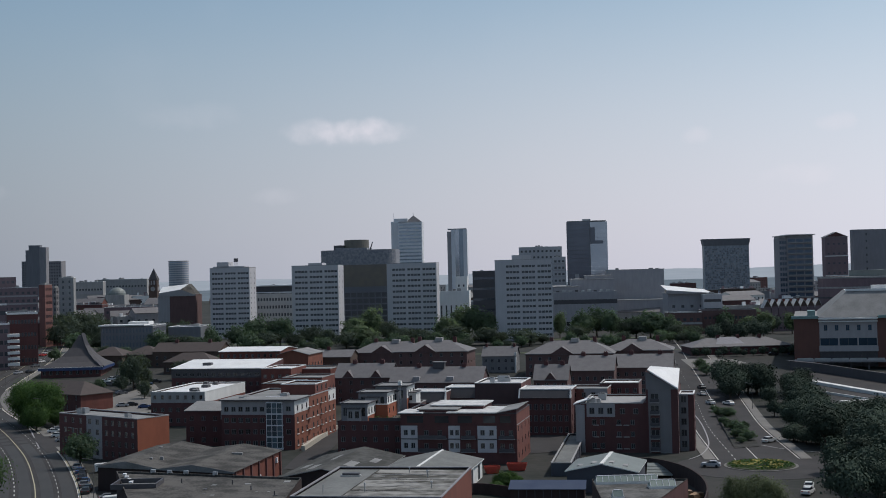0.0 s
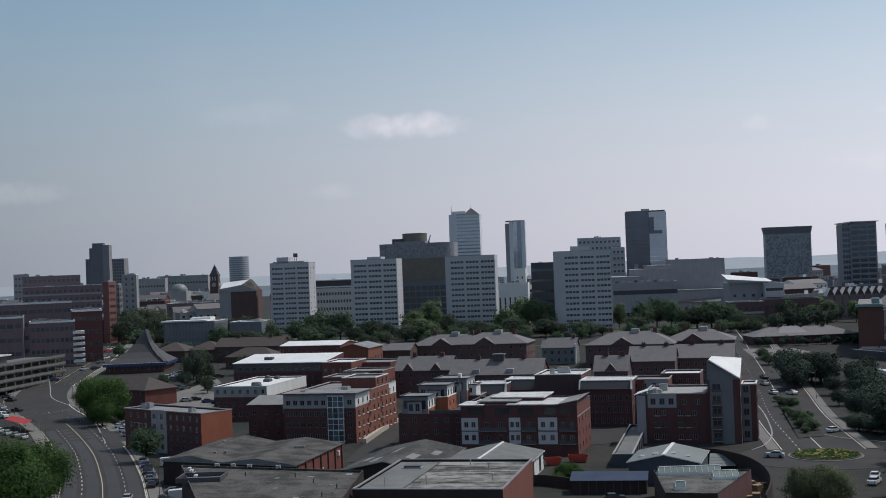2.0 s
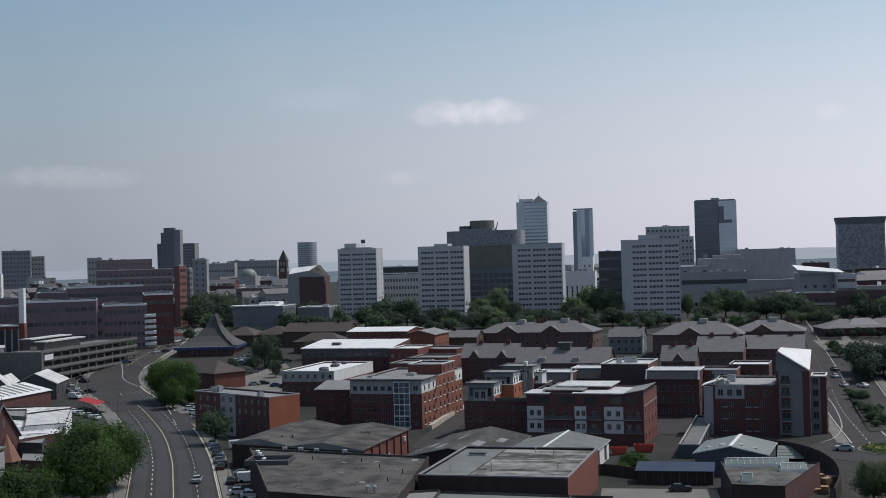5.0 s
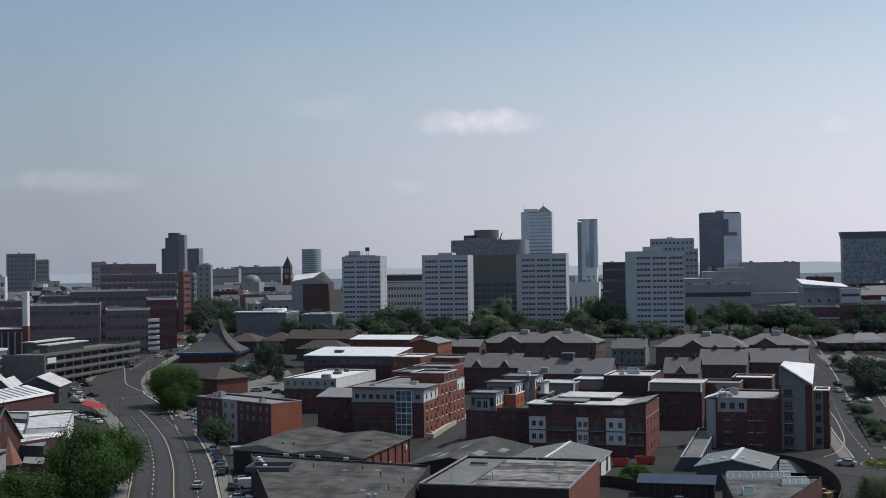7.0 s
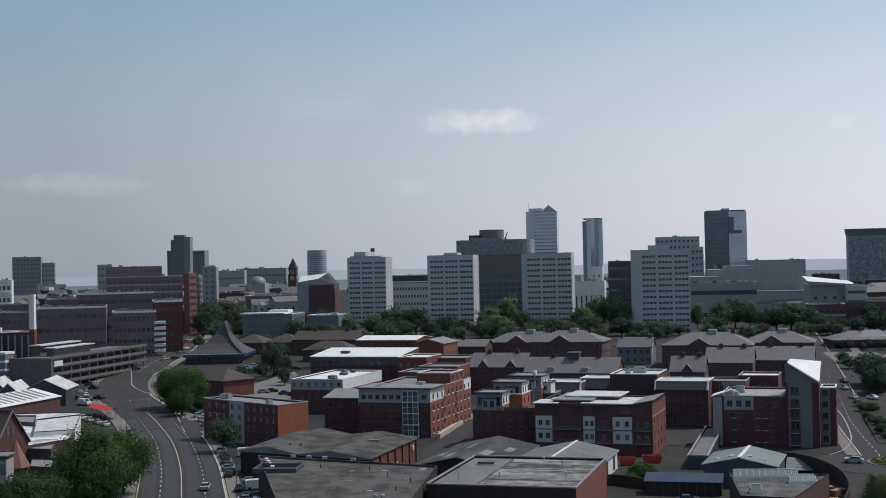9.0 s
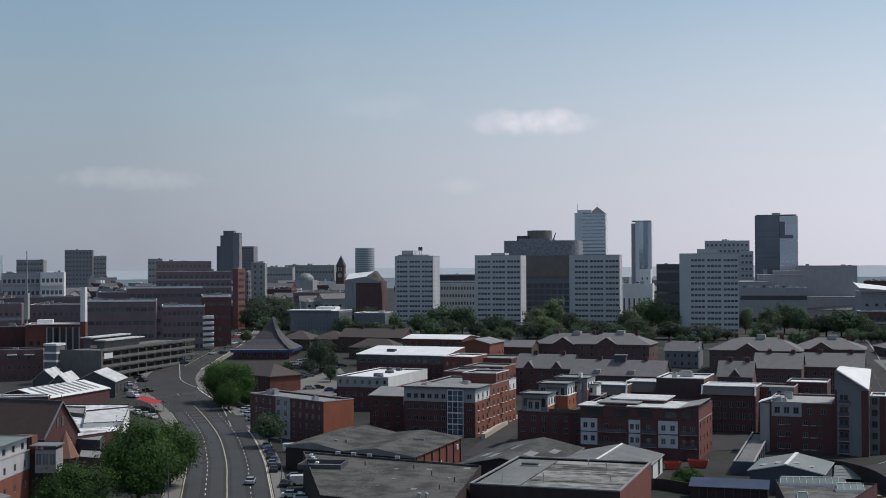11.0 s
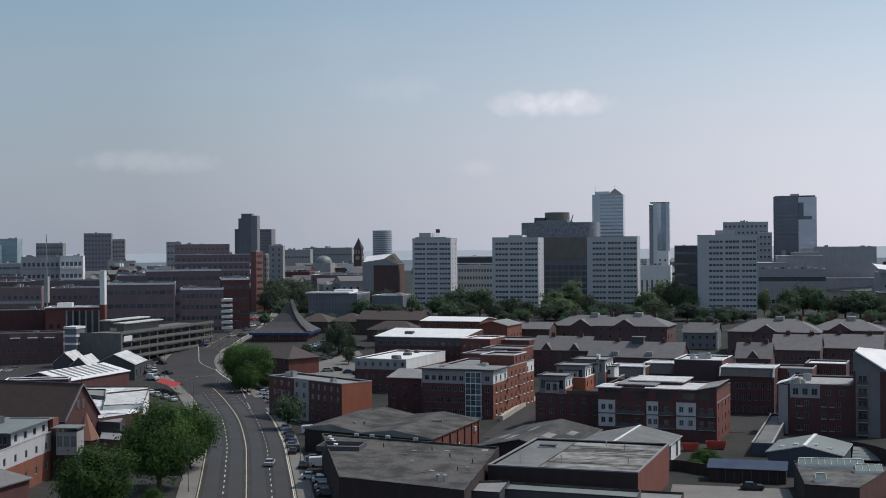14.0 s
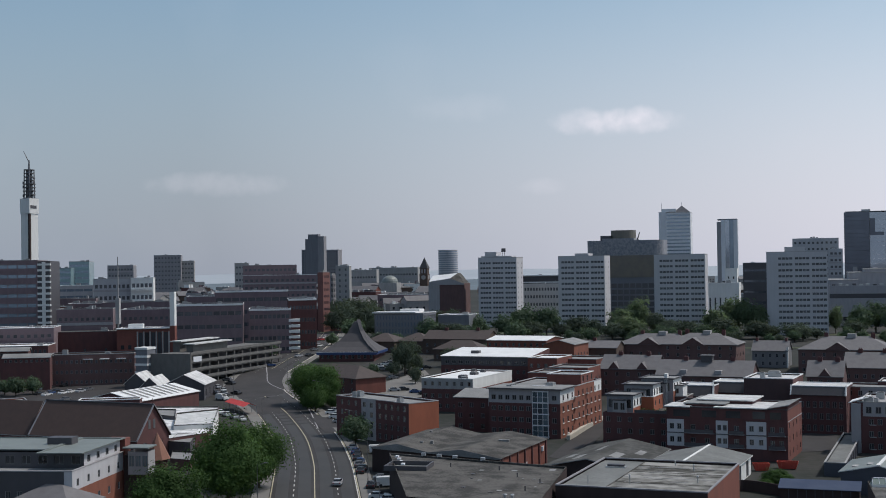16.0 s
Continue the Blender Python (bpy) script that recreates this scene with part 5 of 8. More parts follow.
        for q in (1.0, L - 1.0):
            piece(own, "rib", SKIP_RED, q - 0.06, -0.16, 0.1, q + 0.06, -0.02, 1.55)


SKIP_RED = material("red_painted_steel", (0.5, 0.06, 0.035), (0.33, 0.045, 0.03), 0.55, scale=1.0)
skips()
panel_rack()
PALLET = material("pale_timber", (0.36, 0.24, 0.14), (0.25, 0.16, 0.1), 0.85, scale=1.5)
yard_things()


# ---- slate roofed streets behind ----
def slate_streets():
    rows = (
        ((-37.8, 429.0, -12, 19.4, 13.0, 1.9), 9.0, 4.2, BRICK_MID, "gable", 5), ((-18.4, 413.1, -12, 30.3, 14.0, 1.1), 9.0, 4.4, BRICK_MID, "gable", 9),
        ((-37.9, 510.7, -12, 30.4, 16.0, 6.1), 8.0, 4.0, BRICK_MID, "hip", 8), ((-19.9, 505.7, -12, 28.9, 18.0, 5.8), 8.5, 4.2, BRICK_MID, "hip", 7),
        ((-81.7, 508.5, -12, 45.2, 12.0, 5.8), 7.5, 2.4, BRICK_BROWN, "gable", 10), ((-125.4, 542.9, -12, 30.3, 14.0, 7.7), 7.0, 3.4, BRICK_BROWN, "gable", 8),
        ((30.5, 484.0, -12, 33.3, 18.0, 4.6), 9.0, 4.6, BRICK_MID, "hip", 9), ((60.8, 488.3, -12, 26.2, 18.0, 4.9), 9.0, 4.0, BRICK_MID, "hip", 8),
        ((28.3, 409.5, -12, 10.8, 11.0, 1.2), 9.0, 4.4, BRICK_MID, "gable", 4), ((41.0, 424.7, -12, 15.1, 14.0, 1.7), 10.0, 4.4, BRICK_MID, "gable", 6),
        ((57.4, 434.0, -12, 19.8, 14.0, 2.1), 9.5, 4.0, BRICK_MID, "gable", 7),
    )
    for i, (place, h, rise, wall, roof, n) in enumerate(rows):
        L, D = place[3:5]
        own = house("terrace", "brick terrace under a grey slate %s roof" % ("hipped" if roof == "hip" else "pitched"), place, h, [wall],
                    {"S": [grid(n, 3 if h > 8 else 2, 1.1, 1.4, 0.9, 2.8)], "E": [grid(3, 2, 1.0, 1.4, 0.9, 2.8)]}, roof=roof, roof_mat=SLATE if i != 5 else SLATE_BROWN, rise=rise, category="house")
        if roof == "gable" and n < 6:
            for k in range(1 if n < 5 else 2):
                x = L * (k + 0.5) / (1 if n < 5 else 2)
                s = Soup()
                s.quad((x - 1.8, -0.25, h), (x + 1.8, -0.25, h), (x, -0.25, h + 2.2))
                s.quad((x - 2.0, -0.5, h - 0.1), (x, -0.5, h + 2.4), (x, D * 0.3, h + 2.4), (x - 2.0, D * 0.02, h - 0.1), m=1)
                s.quad((x, -0.5, h + 2.4), (x + 2.0, -0.5, h - 0.1), (x + 2.0, D * 0.02, h - 0.1), (x, D * 0.3, h + 2.4), m=1)
                part("dormer", s, [wall, SLATE], own)
        elif roof == "gable" and n == 9:
            piece(own, "louvre", DARK_CLAD, L * 0.44, D / 2 - 1.4, h + rise - 0.4, L * 0.56, D / 2 + 1.4, h + rise + 1.5, label="dark louvred ridge vent")
            piece(own, "louvre_roof", SLATE, L * 0.43, D / 2 - 1.7, h + rise + 1.5, L * 0.57, D / 2 + 1.7, h + rise + 1.8)
            for q in (0.25, 0.62):
                piece(own, "box_dormer", RENDER_GREY, L * q, 0.6, h - 0.2, L * q + 2.2, 3.2, h + 1.7, label="pale boxed dormer")
        if roof == "hip":
            for k in range(1):
                x, w = L * 0.42, 4.4
                s = Soup()
                s.quad((x - w, -0.6, h), (x + w, -0.6, h), (x, -0.6, h + 2.6))
                s.quad((x - w - 0.3, -0.9, h - 0.2), (x, -0.9, h + 2.8), (x, D * 0.34, h + 2.8), (x - w - 0.3, D * 0.02, h - 0.2), m=1)
                s.quad((x, -0.9, h + 2.8), (x + w + 0.3, -0.9, h - 0.2), (x + w + 0.3, D * 0.02, h - 0.2), (x, D * 0.34, h + 2.8), m=1)
                part("cross_gable", s, [wall, SLATE], own)
            piece(own, "roof_vent", CONCRETE, L * 0.5, D / 2 - 1.5, h + rise - 0.6, L * 0.5 + 3, D / 2 + 1.5, h + rise + 0.9)
        for k in range(2):
            x = L * (0.25 + 0.5 * k)
            s = Soup()
            s.box(x, D / 2 - 0.5, h + rise - 1.0, x + 1.4, D / 2 + 0.5, h + rise + 1.2)
            for q in (0.3, 0.9):
                s.tube((x + q, D / 2, h + rise + 1.2), (x + q, D / 2, h + rise + 1.6), 0.16, 0.13)
            part("chimney", s, BRICK_DARK, own)
    for place in ((-154.5, 549.4, -12, 15.4, 14.0, 8.2), (-139.5, 550.3, -12, 15.6, 14.0, 8.2), (-115.5, 518.9, -12, 21.1, 12.0, 6.6)):
        house("hall", "low brick hall under brown hipped roof", place, 5.0, [BRICK_BROWN], {"S": [grid(6, 1, 1.1, 1.6, 1.2)]}, roof="hip", roof_mat=SLATE_BROWN, rise=3.6, category="hall")
    place = (14.4, 499.8, -12, 13.3, 10.0, 5.7)
    own = house("villa", "pale blue-grey rendered house with slate roof", place, 6.6, [RENDER_DARK], {"S": [grid(5, 2, 1.0, 1.4, 1.0, 3.0)]}, roof="gable", roof_mat=SLATE, rise=3.4, category="house")
    piece(own, "end_wall", RENDER_WHITE, place[3] - 0.3, -0.3, 0, place[3] + 0.3, 0.5, 8, label="white end wall strip")
    for x in (0.6, place[3] - 1.6):
        piece(own, "chimney", BRICK_DARK, x, 4.5, 8.8, x + 0.9, 5.5, 11.2)


slate_streets()


# ---- the four pale tower blocks ----
def tower_block(place, h, x0, plant_at, floors=13):
    L, D = place[3:5]
    own = thing("tower_block", "pale grey thirteen-storey tower block among trees", "tower block", place[0], place[1], place[5] - 0.05, place[2], "pale tower blocks")
    rise = (h - 3.2) / floors
    third = (L - x0) / 3
    spec = [grid(4, floors, third / 4 - 0.15, 1.15, 2.2, rise, x0 + k * third + 0.6, x0 + (k + 1) * third - 0.4) for k in range(3)]
    block(own, L, D, h, [TOWER_WHITE], {"S": spec, "E": [grid(2, floors, 1.2, 1.15, 2.2, rise)]}, frame_mat=FRAME_DARK, glass=GLASS_FAR, bars=0)
    flat_roof(own, L, D, h, FELT_PALE, CONCRETE, low=0.9)
    for x, w, t in plant_at:
        piece(own, "plant_room", TOWER_WHITE, x * L, 3, h - 0.9, (x + w) * L, D - 3, h + t)
    return own


for a in (((-138.5, 750.0, -4, 23.7, 18.0, 10), 41.8, 0.6, ((0.15, 0.3, 3.4), (0.05, 0.8, 0.9))), ((-82.8, 690.0, -4, 25.5, 20.0, 10), 41.4, 1.0, ((0.34, 0.3, 1.4),)),
          ((-30.5, 680.0, -4, 26.7, 20.0, 10), 41.3, 2.2, ()), ((26.3, 650.0, -4, 29.2, 22.0, 10), 41.4, 5.0, ((0.3, 0.34, 2.4),))):
    tb = tower_block(a[0], a[1], a[2], a[3])
    if a[2] == 0.6:
        s = Soup()
        for k in (-0.6, 0.6):
            s.tube((a[0][3] * 0.58 + k, 9, a[1]), (a[0][3] * 0.58 + k, 9, a[1] + 3.5), 0.12, 0.12)
        s.box(a[0][3] * 0.58 - 1.2, 8.4, a[1] + 3.4, a[0][3] * 0.58 + 1.2, 9.6, a[1] + 5.6)
        part("aerial", s, DARK_CLAD, tb)


# ---- skyline ----
def office(name, label, a, wall, floors, n, w=1.6, hh=1.5, coping=None, glass=None, roof_mat=None, sides="SEW", plants=1, category="office block", frame_mat=None, strip=False, sill=1.0):
    place, h = a
    L, D = place[3:5]
    rise = (h - 0.8) / floors
    hh = min(hh, rise * 0.6)
    spec = {}
    for sd in sides:
        length = L if sd == "S" else D
        k = max(1, round(n * length / max(L, 1)))
        spec[sd] = [grid(k, floors, length / k - 0.5 if strip else w, hh, rise * 0.3, rise, 0.5, -0.5)]
    own = house(name, label, place, h, wall, spec, roof_mat=roof_mat or FELT_PALE, coping=coping or (MEMBRANE if int(place[0]) % 2 else CONCRETE), glass=glass or GLASS_FAR, frame_mat=frame_mat or FRAME_DARK, category=category, bars=0)
    plant(own, L, D, h, int(abs(place[0] * 7 + place[1])), CONCRETE, plants)
    if int(abs(place[0])) % 3 == 0 and floors < 12 and sides == "S" and not strip:
        for f in range(1, floors):
            piece(own, "spandrel_band", RENDER_GREY, 0.1, -0.14, f * rise - 0.1, L - 0.1, -0.01, f * rise + rise * 0.18)
    return own


def library():
    place, h = ((-80.0, 960.0, -4, 37.1, 46.0, 10), 43.5)
    L, D = place[3:5]
    own = thing("library", "stacked library with gold screen walls and round rooftop drum", "library", place[0], place[1], place[5] - 0.05, place[2])
    block(own, L, D, h * 0.62, [TOWER_DARK], {"S": [grid(8, 5, 4.0, 3.4, 0.6, 4.6)]}, frame_mat=TOWER_DARK, glass=GLASS_FAR, joined=True)
    piece(own, "screen", GOLD, 0, -0.4, h * 0.62, L, D, h, label="filigree gold upper block")
    x0, x1, top = -14.5, L + 6.5, h + 11.5
    s, r = Soup(), 9.0
    plan = []
    for cx, cy, a0 in ((x1 - r, 2 + r, -90), (x1 - r, D - 2 - r, 0), (x0 + r, D - 2 - r, 90), (x0 + r, 2 + r, 180)):
        plan += [(cx + r * math.cos(radians(a0 + 15 * k)), cy + r * math.sin(radians(a0 + 15 * k))) for k in range(7)]
    s.prism(plan, h, top)
    part("upper_block", s, UPPER, own, "dark blue-grey filigree block")
    piece(own, "terrace", UPPER, x0 + 12, 6, top, x1 - 22, D - 8, top + 1.6)
    s = Soup()
    c = (x0 + 26, D / 2)
    s.prism([(c[0] + 9.6 * math.cos(k * math.tau / 32), c[1] + 9.6 * math.sin(k * math.tau / 32)) for k in range(32)], top, top + 8.0)
    part("drum", s, DRUM, own, "dull gold filigree rooftop drum")
    piece(own, "plant_room", DARK_CLAD, x0 + 9, D / 2 - 6, top, x0 + 17, D / 2 + 6, top + 4)
    s = Soup()
    s.tube((x1 - 20, 10, top), (x1 - 18, 10, top + 6), 0.5, 0.3)
    part("crane_arm", s, DARK_CLAD, own)


DRUM = material("brassy_filigree", (0.165, 0.152, 0.122), (0.115, 0.11, 0.1), 0.5, metal=0.2, scale=0.4, fine=1.0)
UPPER = material("filigree_metal", (0.15, 0.165, 0.2), (0.28, 0.28, 0.29), 0.5, metal=0.3, scale=0.5, fine=1.2, amount=1.2)
library()


def white_tower():
    a = ((-40.5, 1150.0, -4, 21.7, 20.0, 10), 82.8)
    own = office("office_tower", "slim white office tower with banded windows", a, [PANEL_WHITE], 26, 1, strip=True, hh=1.25, glass=GLASS_PALE, sides="S", plants=0, category="tower")
    L, D = a[0][3:5]
    h = a[1]
    piece(own, "core", PANEL_WHITE, -6.5, 2, 0, 0, D - 2, h + 0.8, label="white windowless core")
    piece(own, "plant_room", PANEL_WHITE, -4, 3, h + 0.8, L * 0.4, D - 3, h + 3.6)
    s = Soup()
    s.quad((L * 0.3, 4, h), (L, 4, h), (L * 0.62, 8, h + 6.5))
    s.quad((L, 14, h), (L * 0.3, 14, h), (L * 0.62, 10, h + 6.5))
    s.quad((L, 4, h), (L, 14, h), (L * 0.62, 10, h + 6.5), (L * 0.62, 8, h + 6.5))
    s.quad((L * 0.3, 14, h), (L * 0.3, 4, h), (L * 0.62, 8, h + 6.5), (L * 0.62, 10, h + 6.5))
    part("roof_cap", s, RENDER_DARK, own)
    for x in (-4.5, L * 0.62):
        s = Soup()
        s.tube((x, 9, h), (x, 9, h + 9.5), 0.25, 0.12)
        part("mast", s, METAL, own)


white_tower()


def slim_glass_tower():
    a = ((5.9, 1700.0, -4, 26.6, 24.0, 10), 94.2)
    place, h = a
    L, D = place[3:5]
    own = thing("glass_tower", "slim blue-grey glass residential tower", "tower", place[0], place[1], place[5], place[2])
    for k, mat in enumerate((RENDER_GREY, PANEL_WHITE, GLASS_SKY, GLASS_PALE, PANEL_WHITE)):
        piece(own, "glass_bay", mat, L * k / 5, 0 if 0 < k < 4 else 0.6, 0, L * (k + 1) / 5 - 0.05, D, h - (2.4 if k in (0,) else 0))
    piece(own, "roof", CONCRETE_DARK, 0.8, 1, h, L - 0.8, D - 1, h + 1.4)


slim_glass_tower()


def mirror_tower():
    a = ((105.2, 1075.0, -6, 19.6, 30.0, 10), 76.7)
    place, h = a
    L, D = place[3:5]
    own = thing("hotel_tower", "black mirror-glass hotel tower with one side paler for reflected sky", "tower", place[0], place[1], place[5], place[2])
    step = h / 22
    for k in range(22):
        piece(own, "glass_band", GLASS_DARK, 0, 0, k * step, L, D, (k + 1) * step - 0.14)
    piece(own, "core", FRAME_DARK, 0.25, 0.25, 0, L + 0.2, D - 0.3, h - 0.2)
    w = L * 31 / 41
    # Right side: bright sky reflection is put into a paler copy of the glass.
    for k in range(20):
        piece(own, "glass_band", GLASS_SKY, L + 0.3, 1.5, k * step, L + w, D, (k + 1) * step - 0.1)
    piece(own, "glass_band", GLASS_SKY, L + 0.3, 1.6, 20 * step, L + w, D, h - 0.5)
    piece(own, "notch", GLASS_DARK, L + 0.3, 1.3, 16.5 * step, L + w * 0.3, 1.55, 20.5 * step, label="dark glazed notch")
    piece(own, "notch", GLASS_DARK, L + w * 0.3, 1.3, 16.5 * step, L + w * 0.75, 1.55, 17.3 * step, label="dark glazed notch")
    piece(own, "fin", RENDER_GREY, L * 0.32, -0.5, 0, L * 0.5, -0.05, h * 0.42)
    piece(own, "roof", FELT_PALE, 1, 2, h - 0.1, L + w - 1, D - 1, h + 0.6)
    piece(own, "plant_room", METAL, L * 0.7, 6, h + 0.6, L * 1.05, D - 6, h + 2.2)


mirror_tower()


def cube_tower():
    a = ((280.5, 1360.0, -4, 47.5, 16.0, 10), 58.0)
    place, h = a
    L, D = place[3:5]
    pick = random.Random(77)
    own = house("cube_tower", "square tower clad in patchwork grey panels with flared crown", place, h, [CUBE_SKIN, GLASS_TEAL], {"S": [grid(24, 24, 1.5, 1.6, 0.8, (h - 3) / 24, 1, -1, skip=tuple((i, f) for i in range(24) for f in range(24) if pick.random() < 0.5))]}, roof_mat=FELT, category="tower", glass=TOWER_DARK, frame_mat=FRAME_DARK, bars=0)
    bright = Soup()
    for k in range(170):
        x, z = 1.2 + pick.randint(0, 23) * (L - 2) / 24, 0.9 + pick.randint(0, 23) * (h - 3) / 24
        bright.box(x, -0.12, z, x + 1.5, -0.02, z + 1.6)
    part("bright_panel", bright, RENDER_GREY, own, "scattered white panels")["kind"] = "stuff"
    s = Soup()
    for (x0, x1, z0, z1, o) in ((0, L, h, h + 7.5, 1.6),):
        b = [(x0, 0), (x1, 0), (x1, D), (x0, D)]
        t = [(x0 - o, -o), (x1 + o, -o), (x1 + o, D + o), (x0 - o, D + o)]
        for i in range(4):
            j = (i + 1) % 4
            s.quad((*b[i], z0), (*b[j], z0), (*t[j], z1), (*t[i], z1))
        s.quad(*[(*p, z1) for p in t], m=1)
    part("crown", s, [TOWER_DARK, CONCRETE], own, "dark flared glazed crown")


CUBE_SKIN = material("patchwork_panels", (0.31, 0.335, 0.365), (0.19, 0.205, 0.235), 0.5, scale=0.3, fine=0.9, amount=1.2)
cube_tower()


def balcony_tower():
    a = ((222.7, 820.0, -4, 16.6, 20.0, 10), 53.4)
    place, h = a
    own = office("apartment_tower", "grey glazed apartment tower with stacked balconies", a, [CONCRETE_DARK], 15, 3, w=4.6, hh=2.0, glass=GLASS_BLUE, sides="S", category="tower", plants=0)
    L, D = place[3:5]
    w = 4.6
    block(own, w, D - 1, h - 0.5, [CONCRETE_DARK], {"S": [grid(3, 15, 1.9, 2.0, 1.0, (h - 2) / 15)]}, at=(-w, 0.5, 0), name="wing", glass=GLASS_BLUE, joined=True)
    for k in range(15):
        piece(own, "balcony", CONCRETE, 0.4, -1.4, 0.4 + k * (h - 0.8) / 15, L - 0.2, -0.02, 1.0 + k * (h - 0.8) / 15)
    for x0, x1, z in ((-w - 1, -w + 5, h + 0.6), (-0.5, L + 1.2, h + 1.2)):
        piece(own, "roof_canopy", METAL, x0, -1.5, z, x1, D, z + 0.5)
        piece(own, "plant_room", CONCRETE_FAR, x0 + 1, 1, h - 0.5, x1 - 1, D - 2, z)


balcony_tower()


def brindle_towers():
    a = ((262.6, 870.0, -4, 15.3, 10.0, 10), 54.0)
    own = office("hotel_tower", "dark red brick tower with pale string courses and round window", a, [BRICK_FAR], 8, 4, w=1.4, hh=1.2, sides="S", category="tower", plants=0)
    L, D = a[0][3:5]
    h = a[1]
    for k in (0.25, 0.5, 0.75):
        piece(own, "string_course", RENDER_WHITE, -0.2, -0.3, h * k, L + 0.2, -0.02, h * k + 0.7)
    gable_roof(own, L, D, h, 3.2, SLATE, BRICK_DARK, across=True, trim=RENDER_WHITE)
    office("hotel_tower", "plain grey concrete tower slab", ((291.5, 900.0, -4, 54.9, 8.0, 10), 59.4), [CONCRETE_DARK], 12, 3, w=1.0, sides="S", category="tower")
    s = Soup()
    x, y, z = (246.5, 720.0, 38.0)
    own = thing("bowed_building", "curved red brick building with pale bands", "building", x, y, ground_z(x, y))
    ring = [(34 * math.cos(math.pi + k * math.pi / 24), 22 * math.sin(math.pi + k * math.pi / 24)) for k in range(25)]
    h = z - ground_z(x, y)
    for k in range(5):
        s = Soup()
        s.prism(ring, h * k / 5, h * (k + 1) / 5 - 0.9)
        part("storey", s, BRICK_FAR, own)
        s = Soup()
        s.prism([(p[0] * 1.01, p[1] * 1.01) for p in ring], h * (k + 1) / 5 - 0.9, h * (k + 1) / 5)
        part("band", s, CONCRETE if k > 2 else DARK_CLAD, own)
    s = Soup()
    s.prism([(p[0] * 0.5, p[1] * 0.5 - 3) for p in ring], h, h + 3.5)
    part("lantern", s, METAL_ROOF, own)


brindle_towers()


def hall():
    """The arena: a brick and white hall with a chamfered pale roof."""
    place = (136.8, 497.1, -16, 70.0, 70.0, 5.1)
    x, y, turn, L, D, z = place
    own = thing("arena", "large brick and white arena with broad pale chamfered roof", "arena", x, y, z - 0.05, turn)
    h = 19.5
    a, b = 9.6, 31.0
    # Charcoal lower region is the shaded void under the ledge, drawn in colour.
    block(own, L, D, h, [ARENA_BRICK, RENDER_GREY, DARK_CLAD, GLASS_BLUE], {"S": [grid(5, 1, 1.3, 2.2, 14.2, 3, a + 0.3, b - 0.6), grid(3, 1, (b - a) / 3 - 0.5, 2.9, 8.4, 3, a, b), grid(7, 1, 1.3, 2.2, 14.0, 3, 45, 68)]},
          {"S": [(a, 6.6, b, h, 1), (44, 7.4, 69, h, 1), (a, 0, b, 6.2, 2)]}, frame_mat=FRAME_DARK, glass=GLASS_BLUE)
    piece(own, "ledge", RENDER_GREY, a - 0.2, -1.2, 6.2, b + 0.2, -0.02, 8.2, label="pale grey projecting ledge")
    piece(own, "cornice", RENDER_WHITE, a - 0.3, -0.9, 17.6, b + 0.3, -0.02, 18.0)
    piece(own, "cornice", RENDER_WHITE, a - 0.3, -1.1, 18.6, b + 0.3, -0.02, 19.2)
    for k in range(5):
        piece(own, "column", DARK_CLAD, a + 0.6 + k * (b - a - 1.8) / 4, -1.0, 0, a + 1.2 + k * (b - a - 1.8) / 4, -0.3, 6.2)
    s = Soup()
    i, t = 11, 29.2
    q = [(9.2, 0.5), (L, 0.5), (L, D), (9.2, D)]
    u = [(20.5, 0.5 + i), (L - i, 0.5 + i), (L - i, D - i), (20.5, D - i)]
    for k in range(4):
        j = (k + 1) % 4
        s.quad((*q[k], h), (*q[j], h), (*u[j], t), (*u[k], t))
    s.quad(*[(*p, t) for p in u], m=1)
    s.quad((0, 0, h), (L, 0, h), (L, D, h), (0, D, h))
    part("roof", s, [FELT_PALE, MEMBRANE], own)
    piece(own, "roof_edge", MEMBRANE, 20.0, i + 0.2, t, L - i, i + 1.2, t + 0.9, label="white roof edge band")
    piece(own, "roof_vent", MEMBRANE, 30, i + 4, t, 48, i + 9, t + 2.2)
    piece(own, "eaves", EAVES_TEAL, -0.8, -0.8, h - 0.6, a - 0.4, 1.5, h + 0.5, label="teal-grey eaves band")
    piece(own, "eaves", EAVES_TEAL, b + 0.4, -0.8, h - 0.6, L, 1.5, h + 0.5, label="teal-grey eaves band")
    piece(own, "roof_plant", EAVES_TEAL, 5.2, 6, h, 8.2, 14, h + 2.4)
    for k in range(11):
        piece(own, "deck_post", DARK_CLAD, 1 + k * 6.5, -8.6, 0, 1.6 + k * 6.5, -8.0, 2.6)
        piece(own, "deck_rail", METAL, 1 + k * 6.5, -9, 3.2, 7 + k * 6.5, -8.9, 4.2)
    piece(own, "deck", CONCRETE_DARK, 0, -9, 2.6, L, -1.3, 3.2)


ARENA_BRICK = material("arena_brick", (0.15, 0.068, 0.052), (0.1, 0.05, 0.042), 0.9, streak=3)
EAVES_TEAL = material("teal_painted_metal", (0.17, 0.27, 0.265), (0.13, 0.21, 0.205), 0.5)
hall()


